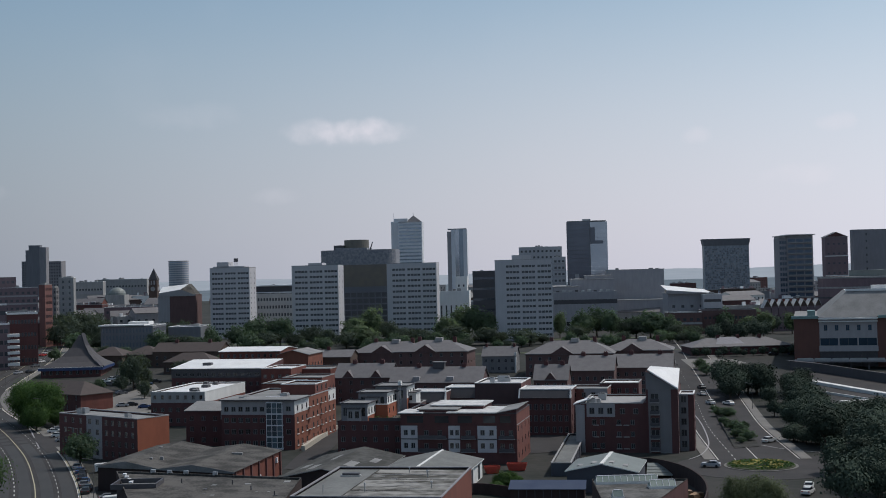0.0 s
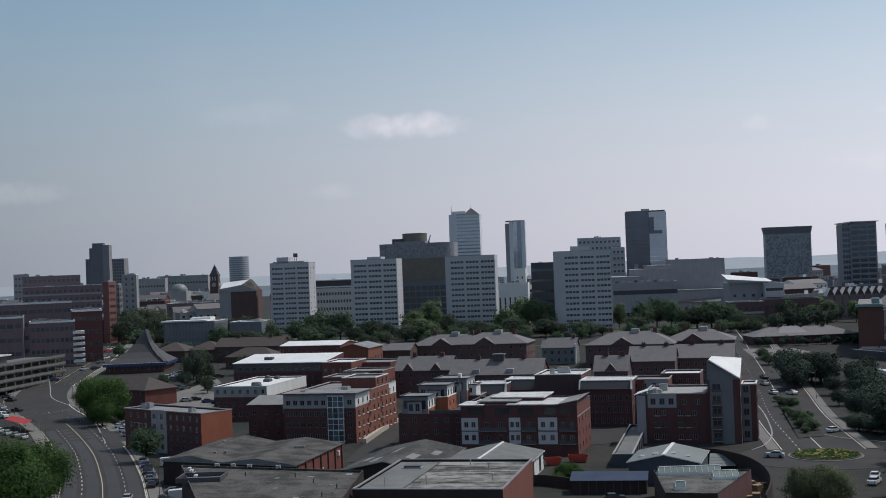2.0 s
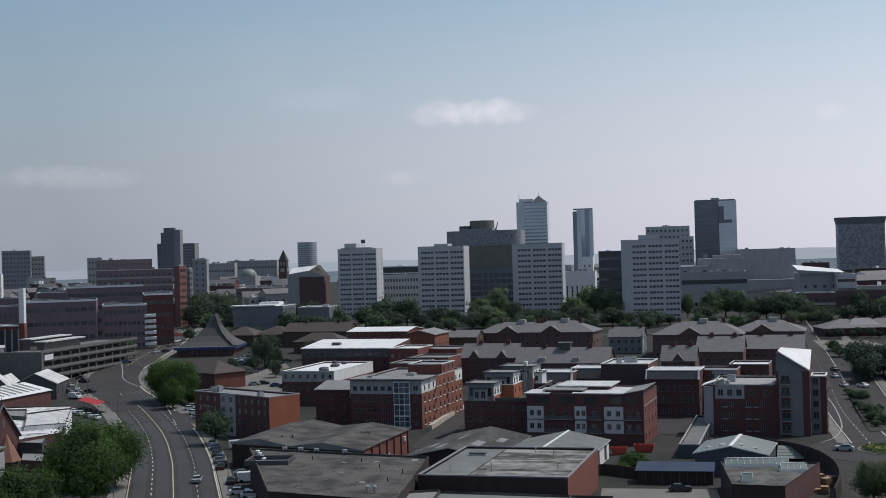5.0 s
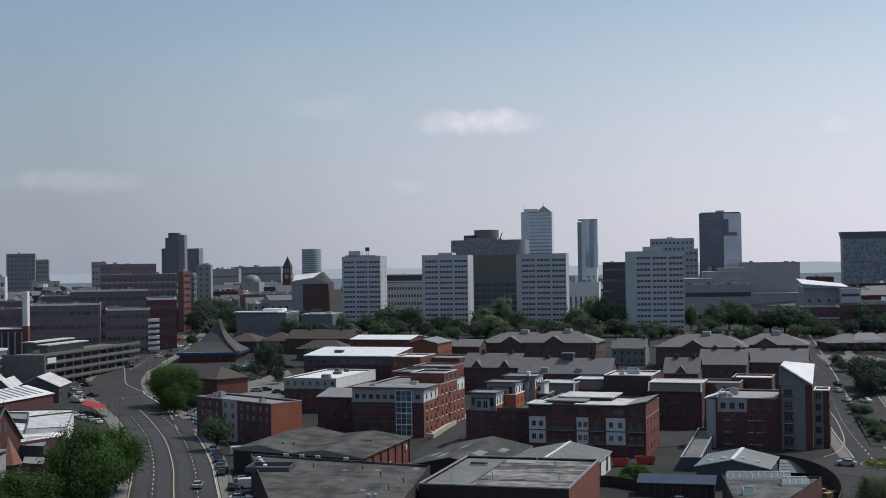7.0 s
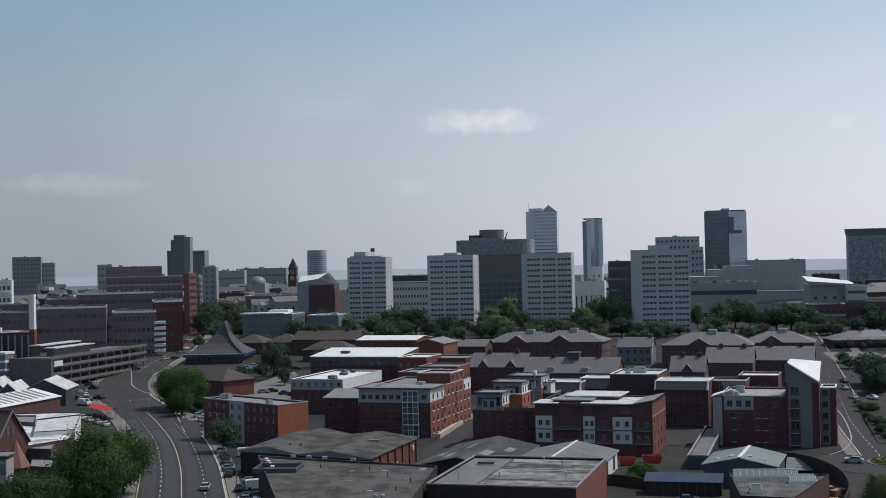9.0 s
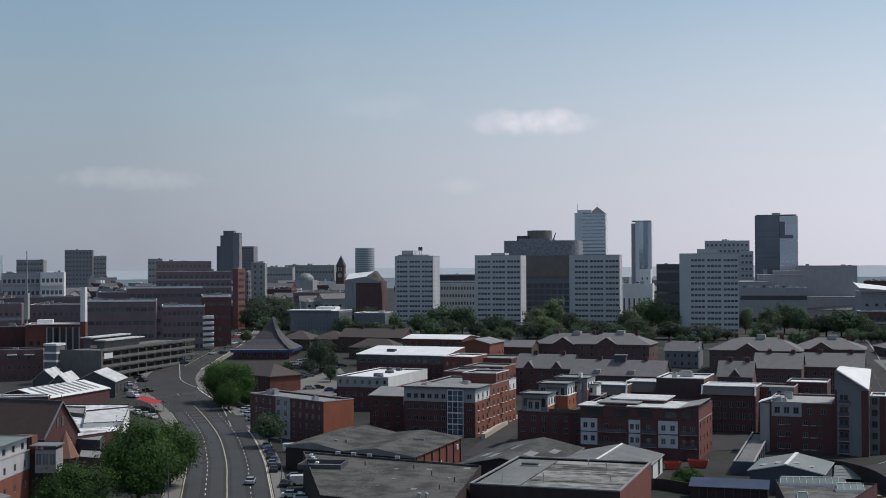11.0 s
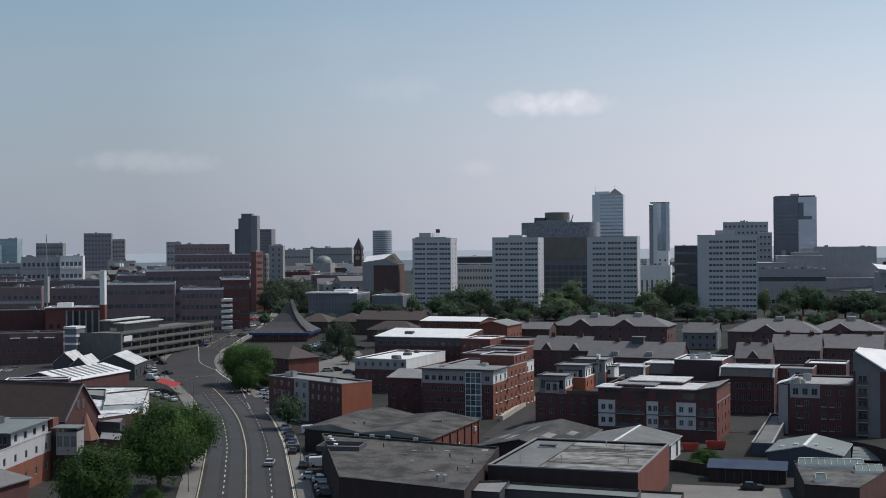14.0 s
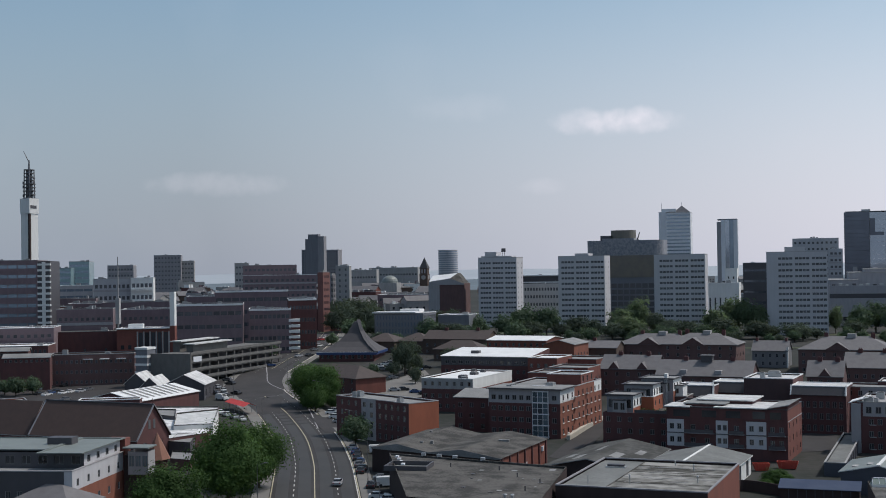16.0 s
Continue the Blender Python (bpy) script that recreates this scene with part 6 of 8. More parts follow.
def conference_hall():
    place, h = ((64.1, 740.0, -4, 36.7, 60.0, 10), 22.6)
    own = house("conference_hall", "stepped grey concrete conference hall with long roof plant", place, h, [CONCRETE_MID, DARK_CLAD], {"S": [grid(16, 1, 2.0, 2.2, 3.0)]}, {"S": [(0, h - 7, place[3], h - 4.5, 1)]}, roof_mat=FELT_PALE, coping=CONCRETE_FAR, frame_mat=FRAME_DARK, bars=0)
    L, D = place[3:5]
    for x0, x1, y0, z in ((0.0, 0.42, 10, 3.0), (0.3, 1.0, 22, 7.0), (0.55, 0.98, 30, 9.0)):
        piece(own, "upper_block", CONCRETE_MID, x0 * L, y0, h - 0.5, x1 * L, D, h + z)
        piece(own, "roof_edge", CONCRETE, x0 * L - 0.3, y0 - 0.3, h + z, x1 * L + 0.3, D, h + z + 0.4)
    for k in range(9):
        piece(own, "roof_plant", METAL if k % 3 else DARK_CLAD, L * (0.04 + 0.1 * k), 4, h - 0.5, L * (0.09 + 0.1 * k), 8, h + 0.8 + 0.4 * (k % 2))
    a = ((105.3, 800.0, -4, 33.6, 50.0, 10), 35.0)
    own = house("concert_hall", "tall windowless grey concert hall", a[0], a[1], [CONCRETE_MID, DARK_CLAD], None, {"S": [(0, 3.0, a[0][3], 5.5, 1)]}, roof_mat=FELT_PALE, coping=CONCRETE, category="hall")
    plant(own, a[0][3], a[0][4], a[1], 77, CONCRETE, 3)
    for k in range(1, 6):
        piece(own, "joint", CONCRETE_MID, a[0][3] * k / 6, -0.06, 6, a[0][3] * k / 6 + 0.25, -0.01, a[1] - 1)
    piece(own, "low_range", CONCRETE_MID, -3, -14, 0, a[0][3] + 6, -0.1, a[1] * 0.45)
    piece(own, "roof_edge", CONCRETE, -3.3, -14.3, a[1] * 0.45, a[0][3] + 6.3, -0.1, a[1] * 0.45 + 0.5)
    office("hotel_block", "grey slab hotel with flat stepped roof", ((53.9, 900.0, -4, 30.4, 24.0, 10), 52.6), [CONCRETE_FAR], 12, 10, w=1.4, sides="S", plants=4)
    office("office_block", "grey office slab beside the hotel", ((75.2, 870.0, -4, 8.9, 20.0, 10), 44.9), [CONCRETE_FAR], 10, 3, sides="S")
    office("office_block", "dark glazed office block", ((19.6, 860.0, -4, 15.3, 26.0, 10), 36.5), [DARK_CLAD], 5, 5, strip=True, glass=GLASS_DARK, sides="S")
    office("white_block", "white rendered block with tall slits", ((-3.7, 760.0, -4, 18.7, 20.0, 10), 24.6), [RENDER_WHITE], 1, 6, w=0.9, hh=9, sides="S", plants=2)
    office("white_block", "narrow white rendered stair block", ((7.4, 800.0, -4, 7.2, 14.0, 10), 33.1), [RENDER_WHITE], 4, 2, w=0.9, sides="S", plants=0)
    a = ((123.7, 700.0, -4, 20.9, 30.0, 10), 21.1)
    own = office("pavilion", "low grey pavilion with white sloped roof", a, [CONCRETE_MID], 2, 4, sides="S", roof_mat=MEMBRANE, plants=0)
    s = Soup()
    L, D, h = *a[0][3:5], a[1]
    s.quad((-1, -2, h + 2.0), (L + 3, -2, h), (L + 3, D, h + 1.5), (-1, D, h + 4.5))
    s.quad((-1, -2, h - 0.2), (L + 3, -2, h - 0.2), (L + 3, -2, h), (-1, -2, h + 2.0), m=1)
    part("roof", s, [MEMBRANE, RENDER_GREY], own, "white tilted roof plane")
    own = office("pavilion", "low red brick hall with white roof edge", ((117.4, 668.0, -4, 18.2, 14.0, 10.0), 11.7), [BRICK_MID], 2, 5, w=1.6, sides="S", roof_mat=FELT, coping=MEMBRANE, plants=1)
    own = office("pavilion", "long low dark brick range behind the lodge", ((136.7, 672.0, -4, 28.3, 16.0, 10.0), 12.4), [BRICK_MID], 2, 12, w=1.4, sides="S", roof_mat=FELT_PALE, coping=CONCRETE_DARK, plants=1)
    office("pavilion", "small grey louvred roof pavilion", ((141.0, 690.0, -4, 10.3, 20.0, 10), 20.5), [CONCRETE_FAR], 4, 1, strip=True, sides="S")
    for k in range(8):
        x, y, z = (171.6, 680.0, 27.2)
        own = thing("gabled_house", "narrow dark gabled town house with pale roof", "house", x + k * 3.9, y, ground_z(x, y), -4, "row of gabled houses")
        zz = z - ground_z(x, y) - 4
        block(own, 3.6, 9, zz, [BRICK_FAR], {"S": [grid(2, 3, 0.8, 1.3, 1, 2.8)]})
        gable_roof(own, 3.6, 9, zz, 3.6, WORN_WHITE, BRICK_BROWN, across=True)
    a = (104.3, 536.9, 4.2, 43.6, 17.0, 7.7)
    own = house("pavilion", "long low brick lodge under grey slate hipped roof", a, 3.5, [BRICK_DARK], {"S": [grid(14, 1, 1.4, 1.6, 1.0)]}, roof="hip", roof_mat=SLATE, rise=3.4, category="lodge")
    for k in (0.3, 0.5, 0.72):
        piece(own, "chimney", BRICK_DARK, a[3] * k, 7.5, 5.6, a[3] * k + 1.2, 9, 8.2)
    s = Soup()
    c = a[3] * 0.4
    s.quad((c - 7, 0, 3.6), (c + 7, 0, 3.6), (c + 4, 8, 7.2), (c - 4, 8, 7.2))
    part("cross_roof", s, CONCRETE_DARK, own, "pale lead roof panel")


conference_hall()


def left_town():
    # stepped dark tower and its neighbour
    a = ((-416.4, 1250.0, -4, 23.5, 9.0, 10), 57.4)
    own = office("office_tower", "dark slate-grey stepped office tower", a, [TOWER_DARK], 24, 9, w=1.6, sides="S", category="tower", plants=0)
    L, D = a[0][3:5]
    h = a[1]
    piece(own, "tower_top", TOWER_DARK, L * 0.18, -0.3, 0, L * 0.98, D - 1, h + 11.0)
    piece(own, "tower_top", TOWER_DARK, L * 0.3, 0.6, h + 11.0, L * 0.78, D - 2, h + 15.8)
    piece(own, "tower_core", CONCRETE_DARK, L * 0.78, -0.6, 0, L * 1.06, D - 2, h + 13.6)
    office("office_tower", "grey slab tower with white fins", ((-406.5, 1300.0, -4, 14.5, 12.0, 10), 57.8), [CONCRETE_DARK], 18, 5, w=1.3, sides="S", category="tower", plants=0)
    # drum tower
    x, y, z = (-384.8, 1840.0, 73.4)
    own = thing("round_tower", "round residential tower with banded glazing", "tower", x, y, ground_z(x, y))
    H = z - ground_z(x, y)
    for k in range(20):
        s = Soup()
        r = 14.3 if k < 19 else 14.0
        s.prism([(r * math.cos(i * math.tau / 36), r * math.sin(i * math.tau / 36)) for i in range(36)], H * k / 20, H * (k + 1) / 20 - 1.6)
        part("glass_band", s, GLASS_PALE, own)
        s = Soup()
        s.prism([(14.6 * math.cos(i * math.tau / 36), 14.6 * math.sin(i * math.tau / 36)) for i in range(36)], H * (k + 1) / 20 - 1.6, H * (k + 1) / 20)
        part("band", s, RENDER_GREY, own)
    # clock tower with a spire
    x, y, z = (-206.0, 900.0, 52.9)
    own = thing("clock_tower", "stone clock tower with dark pointed spire", "clock tower", x, y, ground_z(x, y), -4)
    H = z - ground_z(x, y)
    piece(own, "shaft", BRICK_BROWN, -3, -3, 0, 3, 3, H - 11)
    piece(own, "belfry", BRICK_BROWN, -2.7, -2.7, H - 11, 2.7, 2.7, H - 7)
    for k in (-1.0, 1.0):
        piece(own, "belfry_opening", RENDER_GREY, k - 0.5, -2.85, H - 10.5, k + 0.5, -2.7, H - 7.6)
    s = Soup()
    for k in range(4):
        p = [(-3.2, -3.2), (3.2, -3.2), (3.2, 3.2), (-3.2, 3.2)]
        s.quad((*p[k], H - 7), (*p[(k + 1) % 4], H - 7), (0, 0, H + 1.2))
    part("spire", s, SLATE_DARK, own)
    for side in range(4):
        s = Soup()
        s.tube((0, -2.85, H - 13.5), (0, -3.2, H - 13.5), 1.6, 1.6, 20)
        part("clock_face", s, CONCRETE, own, m=pose(0, 0, 0, 0, 0, 90 * side))
    # theatre with a white wedge roof
    a = ((-166.8, 760.0, -4, 18.0, 14.0, 10), 26.6)
    place, h = a
    own = house("theatre", "brick and concrete theatre with white wedge roof", place, h, [BRICK_MID, RENDER_GREY], {"S": [grid(3, 1, 2.6, 3, 1.5, 6, place[3] * 0.4, -0.5)]}, {"W": [(0, 0, place[4], h, 1)], "S": [(0, 0, place[3] * 0.12, h, 1)]}, roof_mat=FELT)
    L, D = place[3:5]
    s = Soup()
    s.quad((-4.5, -0.5, h + 1), (L * 0.5, -0.5, h + 3), (L * 0.66, 8, h + 6.2), (-4.5, 8, h + 4.6))
    s.quad((L * 0.5, -0.5, h + 3), (L, -0.5, h - 0.5), (L * 0.66, 8, h + 6.2), m=2)
    s.quad((-4.5, -0.5, h - 1), (L, -0.5, h - 1), (L, -0.5, h - 0.5), (L * 0.5, -0.5, h + 3), (-4.5, -0.5, h + 1), m=1)
    s.quad((-4.5, -1, h - 1), (-4.5, 8, h + 4.6), (-4.5, D, h + 4.6), (-4.5, D, h - 1), m=1)
    s.quad((-4.5, 8, h + 4.6), (L * 0.66, 8, h + 6.2), (L * 0.66, D, h + 6.2), (-4.5, D, h + 4.6))
    s.quad((L, -1, h - 1), (L, D, h - 1), (L * 0.66, D, h + 6.2), (L * 0.66, 8, h + 6.2), m=2)
    part("roof", s, [MEMBRANE, RENDER_GREY, FELT], own, "white and grey wedge roof")
    piece(own, "wall", RENDER_GREY, -5, 0, 0, -0.05, D, h - 1)
    for a, n, mat, lab in ((((-315.7, 1150.0, 0, 46.0, 8.0, 10), 37.4), 16, CONCRETE, "long pale concrete civic offices"), (((-291.4, 1000.0, 0, 22.2, 8.0, 10), 35.6), 9, CONCRETE, "pale offices with arched top row"),
                           (((-262.5, 900.0, 0, 20.2, 20.0, 10), 19.2), 8, RENDER_GREY, "low pale civic range"), (((-228.0, 880.0, 0, 26.0, 20.0, 10), 18.6), 8, CONCRETE, "low stone range before the dome"),
                           (((-215.0, 800.0, 0, 34.9, 24.0, 10), 19.1), 10, BRICK_FAR, "long dark flat-roofed gallery")):
        office("office_block", lab, a, [mat], 4, n, w=1.5, sides="S", plants=6, roof_mat=FELT_PALE)
    x, y, z = (-240.0, 930.0, 37.5)
    own = thing("domed_hall", "stone hall with a grey metal dome", "hall", x, y, ground_z(x, y))
    hh = z - ground_z(x, y)
    piece(own, "base", CONCRETE, -7, -7, 0, 7, 7, hh - 2)
    s = Soup()
    for i in range(6):
        e0, e1 = i * math.pi / 12, (i + 1) * math.pi / 12
        for k in range(20):
            a0, a1 = k * math.tau / 20, (k + 1) * math.tau / 20
            s.quad(*[(6.4 * math.cos(e) * math.cos(a), 6.4 * math.cos(e) * math.sin(a), hh - 2 + 5.5 * math.sin(e)) for e, a in ((e0, a0), (e0, a1), (e1, a1), (e1, a0))])
    part("dome", s, METAL_ROOF, own)
    office("office_block", "slender grey concrete stair tower block", ((-231.0, 760.0, -4, 8.9, 4.0, 10), 38.3), [CONCRETE], 11, 2, w=1.2, sides="S", plants=2)
    # museum front between the towers
    office("museum", "pale stone civic building with rows of windows", ((-122.4, 800.0, -4, 27.1, 20.0, 10), 24.8), [STONE_PALE], 5, 14, w=1.1, hh=1.9, sides="S", plants=2, coping=STONE_PALE)
    own = office("hall", "low dark glazed hall with pale roof rim", ((-132.2, 860.0, -4, 30.6, 30.0, 10), 29.5), [DARK_CLAD], 2, 6, sides="S", roof_mat=MEMBRANE)
    for z, e in ((29.6, 1.5), (25.0, 0.6)):
        piece(own, "roof_rim", MEMBRANE, -e, -e, z, 30.6 + e, 8, z + 0.7, label="pale overhanging roof rim")
    # flat pale-roofed building before the park
    a = ((-163.0, 600.0, -4, 25.1, 22.0, 9.8), 14.3)
    own = office("college", "long glazed college block with white roof slabs", a, [TOWER_DARK], 4, 15, w=0.8, hh=2.2, sides="SE", roof_mat=MEMBRANE, plants=0, frame_mat=FRAME, glass=GLASS_PALE)
    piece(own, "roof_slab", MEMBRANE, -1, -1, a[1], a[0][3] * 0.85, 8, a[1] + 0.6)
    piece(own, "roof_slab", MEMBRANE, a[0][3] * 0.4, 10, a[1], a[0][3] * 0.8, 18, a[1] + 1.6)
    office("pavilion", "small white-roofed pavilion among trees", ((-135.3, 620.0, -4, 16.0, 20.0, 10.0), 12.4), [TOWER_DARK], 1, 8, sides="S", roof_mat=MEMBRANE)


left_town()


def telecom_tower():
    x, y, z = (-659.1, 1135.0, 120.9)
    own = thing("telecom_tower", "tall pale square telecom tower with open aerial galleries", "tower", x, y, ground_z(x, y), -15)
    h = z - ground_z(x, y)
    s = Soup()
    s.box(-5.7, -5.7, 0, 5.7, 5.7, h - 15)
    part("shaft", s, RENDER_WHITE, own)
    piece(own, "glazed_strip", SHADE_BLACK, 3.7, -5.9, 0, 5.9, -3.9, h - 15.05, label="black corner strip")
    piece(own, "tower_head", RENDER_WHITE, -6.3, -6.3, h - 15, 6.3, 6.3, h)
    piece(own, "sign", DARK_CLAD, 6.3, -5, h - 10, 6.5, 3, h - 7)
    for k in range(9):
        s, q = Soup(), 6.2 if k < 5 else 5.0
        s.tube((0, 0, h + k * 3.5), (0, 0, h + k * 3.5 + 0.8), q, q, 16)
        part("gallery", s, FRAME_DARK, own)
    s = Soup()
    for a in (0.8, 2.4, 3.9, 5.5):
        s.tube((5 * math.cos(a), 5 * math.sin(a), h), (4.6 * math.cos(a), 4.6 * math.sin(a), h + 29), 0.7, 0.6, 6)
    s.tube((0, 0, h), (0, 0, h + 29), 3.4, 3.0, 10)
    part("lattice", s, TOWER_DARK, own)
    for a in range(10):
        s = Soup()
        c = Vector((5.4 * math.cos(a * 2.1), 5.4 * math.sin(a * 2.1), h + 3 + (a % 5) * 4.2))
        s.tube(c, c + Vector((c.x, c.y, 0)).normalized() * 0.8, 0.6, 1.6, 10)
        part("dish", s, DARK_CLAD, own)
    s = Soup()
    s.tube((0, 0, h + 29), (0, 0, h + 38), 1.0, 0.6)
    s.tube((0, 0, h + 36), (-7.0, 0, h + 47), 0.5, 0.3)
    part("mast", s, FRAME_DARK, own)


telecom_tower()


def west_town():
    """What comes into view beyond the bend of the road."""
    a = ((-354.1, 560.0, 20, 28.5, 30.0, 8.7), 44.1)
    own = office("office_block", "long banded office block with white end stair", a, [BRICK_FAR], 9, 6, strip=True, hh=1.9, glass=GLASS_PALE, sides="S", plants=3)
    L, D = a[0][3:5]
    h = a[1]
    piece(own, "end_wall", RENDER_WHITE, L + 2.2, -0.5, 0, L + 3.8, 3, h - 1)
    for k in range(15):
        piece(own, "balcony", RENDER_WHITE, L, -0.6, 1.0 + k * h / 15.3, L + 6.2, 2, 2.0 + k * h / 15.3)
    piece(own, "stair", DARK_CLAD, L + 0.05, 0.2, 0, L + 6, D, h - 0.5)
    for a in (((-449.0, 800.0, 20, 13.3, 24.0, 10.0), 39.9), ((-446.1, 820.0, 20, 14.0, 26.0, 10.0), 44.6)):
        office("glass_block", "teal glazed office block with pale floor bands", a, [GLASS_TEAL], 10, 3, strip=True, hh=1.7, glass=GLASS_PALE, sides="S", plants=2, coping=CONCRETE)
    office("office_block", "pale grey panelled offices with square windows", ((-333.9, 640.0, 20, 20.4, 20.0, 10.0), 32.7), [CONCRETE_FAR], 5, 8, w=1.5, hh=2.0, sides="S", plants=4, coping=CONCRETE)
    a = ((-313.1, 643.0, 20, 12.2, 12.0, 10.0), 33.0)
    own = office("office_block", "white panelled offices with projecting balconies", a, [RENDER_WHITE], 5, 5, w=1.6, hh=2.2, sides="S", plants=2, coping=RENDER_WHITE)
    for k in range(4):
        for q in range(5):
            piece(own, "balcony", RENDER_WHITE, a[0][3] * q / 5 + 0.3, -1.3, a[1] * (0.2 + 0.195 * k), a[0][3] * q / 5 + 1.9, -0.02, a[1] * (0.2 + 0.195 * k) + 1.1)
    office("office_tower", "dark grey twin slab tower", ((-557.9, 1200.0, 20, 27.1, 26.0, 10), 53.8), [CONCRETE_DARK], 12, 8, sides="S", category="tower")
    office("office_tower", "dark grey slab with white fins", ((-537.2, 1220.0, 20, 13.2, 20.0, 10), 47.8), [CONCRETE], 10, 4, sides="S", category="tower")
    office("office_block", "dark rooftop office block", ((-507.9, 1000.0, 20, 21.8, 26.0, 10), 42.7), [CONCRETE_DARK], 8, 8, sides="S")
    office("office_block", "pale office block beside brown offices", ((-392.3, 1000.0, 20, 11.7, 26.0, 10), 42.9), [CONCRETE], 8, 4, sides="S")
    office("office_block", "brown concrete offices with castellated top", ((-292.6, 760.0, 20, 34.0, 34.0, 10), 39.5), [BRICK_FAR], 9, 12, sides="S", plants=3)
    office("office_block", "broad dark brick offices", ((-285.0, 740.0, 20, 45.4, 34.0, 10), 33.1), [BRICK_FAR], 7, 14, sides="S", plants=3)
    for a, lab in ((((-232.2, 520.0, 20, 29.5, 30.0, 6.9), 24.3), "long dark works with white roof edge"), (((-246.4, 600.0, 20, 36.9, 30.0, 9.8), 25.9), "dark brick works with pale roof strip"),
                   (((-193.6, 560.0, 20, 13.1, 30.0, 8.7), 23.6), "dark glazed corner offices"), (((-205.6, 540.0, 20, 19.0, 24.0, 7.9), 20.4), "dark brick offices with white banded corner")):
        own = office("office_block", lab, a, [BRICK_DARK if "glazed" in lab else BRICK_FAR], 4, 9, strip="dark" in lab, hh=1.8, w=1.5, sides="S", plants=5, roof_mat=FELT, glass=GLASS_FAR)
        piece(own, "roof_edge", MEMBRANE, 0, -0.3, a[1] - 0.6, a[0][3], 0.4, a[1] + 0.25)
        if "banded" in lab:
            for k in range(6):
                piece(own, "white_band", RENDER_WHITE, a[0][3] - 1, -0.6, 2 + k * 2.5, a[0][3] + 4, 5, 3.2 + k * 2.5)
    office("office_block", "long dark windowless brick works", ((-291.9, 520.0, 20, 28.8, 26.0, 6.9), 12.6), [BRICK_DARK], 1, 3, w=0.9, hh=1.2, sides="S", plants=2, roof_mat=FELT, coping=CONCRETE)
    office("office_block", "small tan rendered stair block on the works", ((-302.9, 545.0, 20, 7.2, 8.0, 8.1), 13.9), [STONE], 2, 2, w=0.9, sides="S", plants=0, coping=STONE)
    a = ((-256.2, 512.0, 20, 23.6, 22.0, 6.5), 14.5)
    own = office("office_block", "red brick hall with pale pilasters and white roof", a, [BRICK, DARK_CLAD], 2, 3, w=1.1, hh=1.5, sides="E", plants=1, roof_mat=MEMBRANE, coping=MEMBRANE)
    L, h = a[0][3], a[1]
    for k in range(2):
        piece(own, "window", GLASS, L * (0.07 + 0.13 * k), -0.08, 5.6, L * (0.07 + 0.13 * k) + 1.4, -0.01, 7.4)
    for k in range(6):
        piece(own, "pilaster", CONCRETE, L * (0.36 + 0.115 * k), -0.6, 0, L * (0.36 + 0.115 * k) + 0.6, -0.02, h - 1.2)
        if k < 5:
            piece(own, "tall_window", GLASS, L * (0.36 + 0.115 * k) + 0.8, -0.1, 3.0, L * (0.475 + 0.115 * k) - 0.2, -0.02, h - 1.6)
    piece(own, "roof_slab", MEMBRANE, -0.4, -0.8, h, L + 0.4, 4, h + 0.35)
    piece(own, "roof_lantern", MEMBRANE, 4.5, 3, h + 0.35, 11.0, 8, h + 2.0)
    own = office("office_block", "dark brick mill with faint rows of small windows", ((-247.8, 438.0, 20, 32.1, 14.0, 2.5), 12.3), [BRICK_MID], 3, 17, w=0.9, hh=1.3, sides="SE", plants=2, roof_mat=FELT, coping=CONCRETE_DARK, frame_mat=FRAME)
    for k in range(3):
        piece(own, "loading_canopy", MEMBRANE, 13.0 + k * 6.2, -1.2, 10.3, 16.5 + k * 6.2, 2.2, 10.6)
    for place, h in (((-272.2, 445.0, 20, 10.6, 6.0, 2.8), 13.0), ((-258.9, 425.0, 20, 16.9, 6.0, 1.9), 12.7)):
        own = house("shed", "low brick shed under pale weathered metal roof", place, h, [BRICK_DARK], {"S": [grid(9, 1, 0.9, 1.0, h - 1.8)]}, roof="gable", roof_mat=FELT_PALE, rise=1.2, category="shed", trim=WORN_WHITE)
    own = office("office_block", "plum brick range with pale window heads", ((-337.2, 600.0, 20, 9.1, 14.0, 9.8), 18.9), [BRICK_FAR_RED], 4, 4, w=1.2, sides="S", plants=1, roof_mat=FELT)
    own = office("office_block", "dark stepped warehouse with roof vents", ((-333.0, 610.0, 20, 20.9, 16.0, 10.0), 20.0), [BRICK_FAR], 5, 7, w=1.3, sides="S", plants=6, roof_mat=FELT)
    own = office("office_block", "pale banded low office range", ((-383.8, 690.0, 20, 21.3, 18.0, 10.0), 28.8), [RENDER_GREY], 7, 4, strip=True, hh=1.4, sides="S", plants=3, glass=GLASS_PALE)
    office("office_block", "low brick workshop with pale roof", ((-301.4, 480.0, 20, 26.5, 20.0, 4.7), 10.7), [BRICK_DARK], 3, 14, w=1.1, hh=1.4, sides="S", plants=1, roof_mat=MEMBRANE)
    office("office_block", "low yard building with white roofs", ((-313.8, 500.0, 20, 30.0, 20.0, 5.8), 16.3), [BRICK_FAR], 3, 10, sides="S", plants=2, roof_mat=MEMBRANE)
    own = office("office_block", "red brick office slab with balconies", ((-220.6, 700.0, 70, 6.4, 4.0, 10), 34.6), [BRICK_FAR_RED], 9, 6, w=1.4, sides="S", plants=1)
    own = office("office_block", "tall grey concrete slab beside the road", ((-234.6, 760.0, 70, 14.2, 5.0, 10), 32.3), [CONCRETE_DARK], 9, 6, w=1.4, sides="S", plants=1)
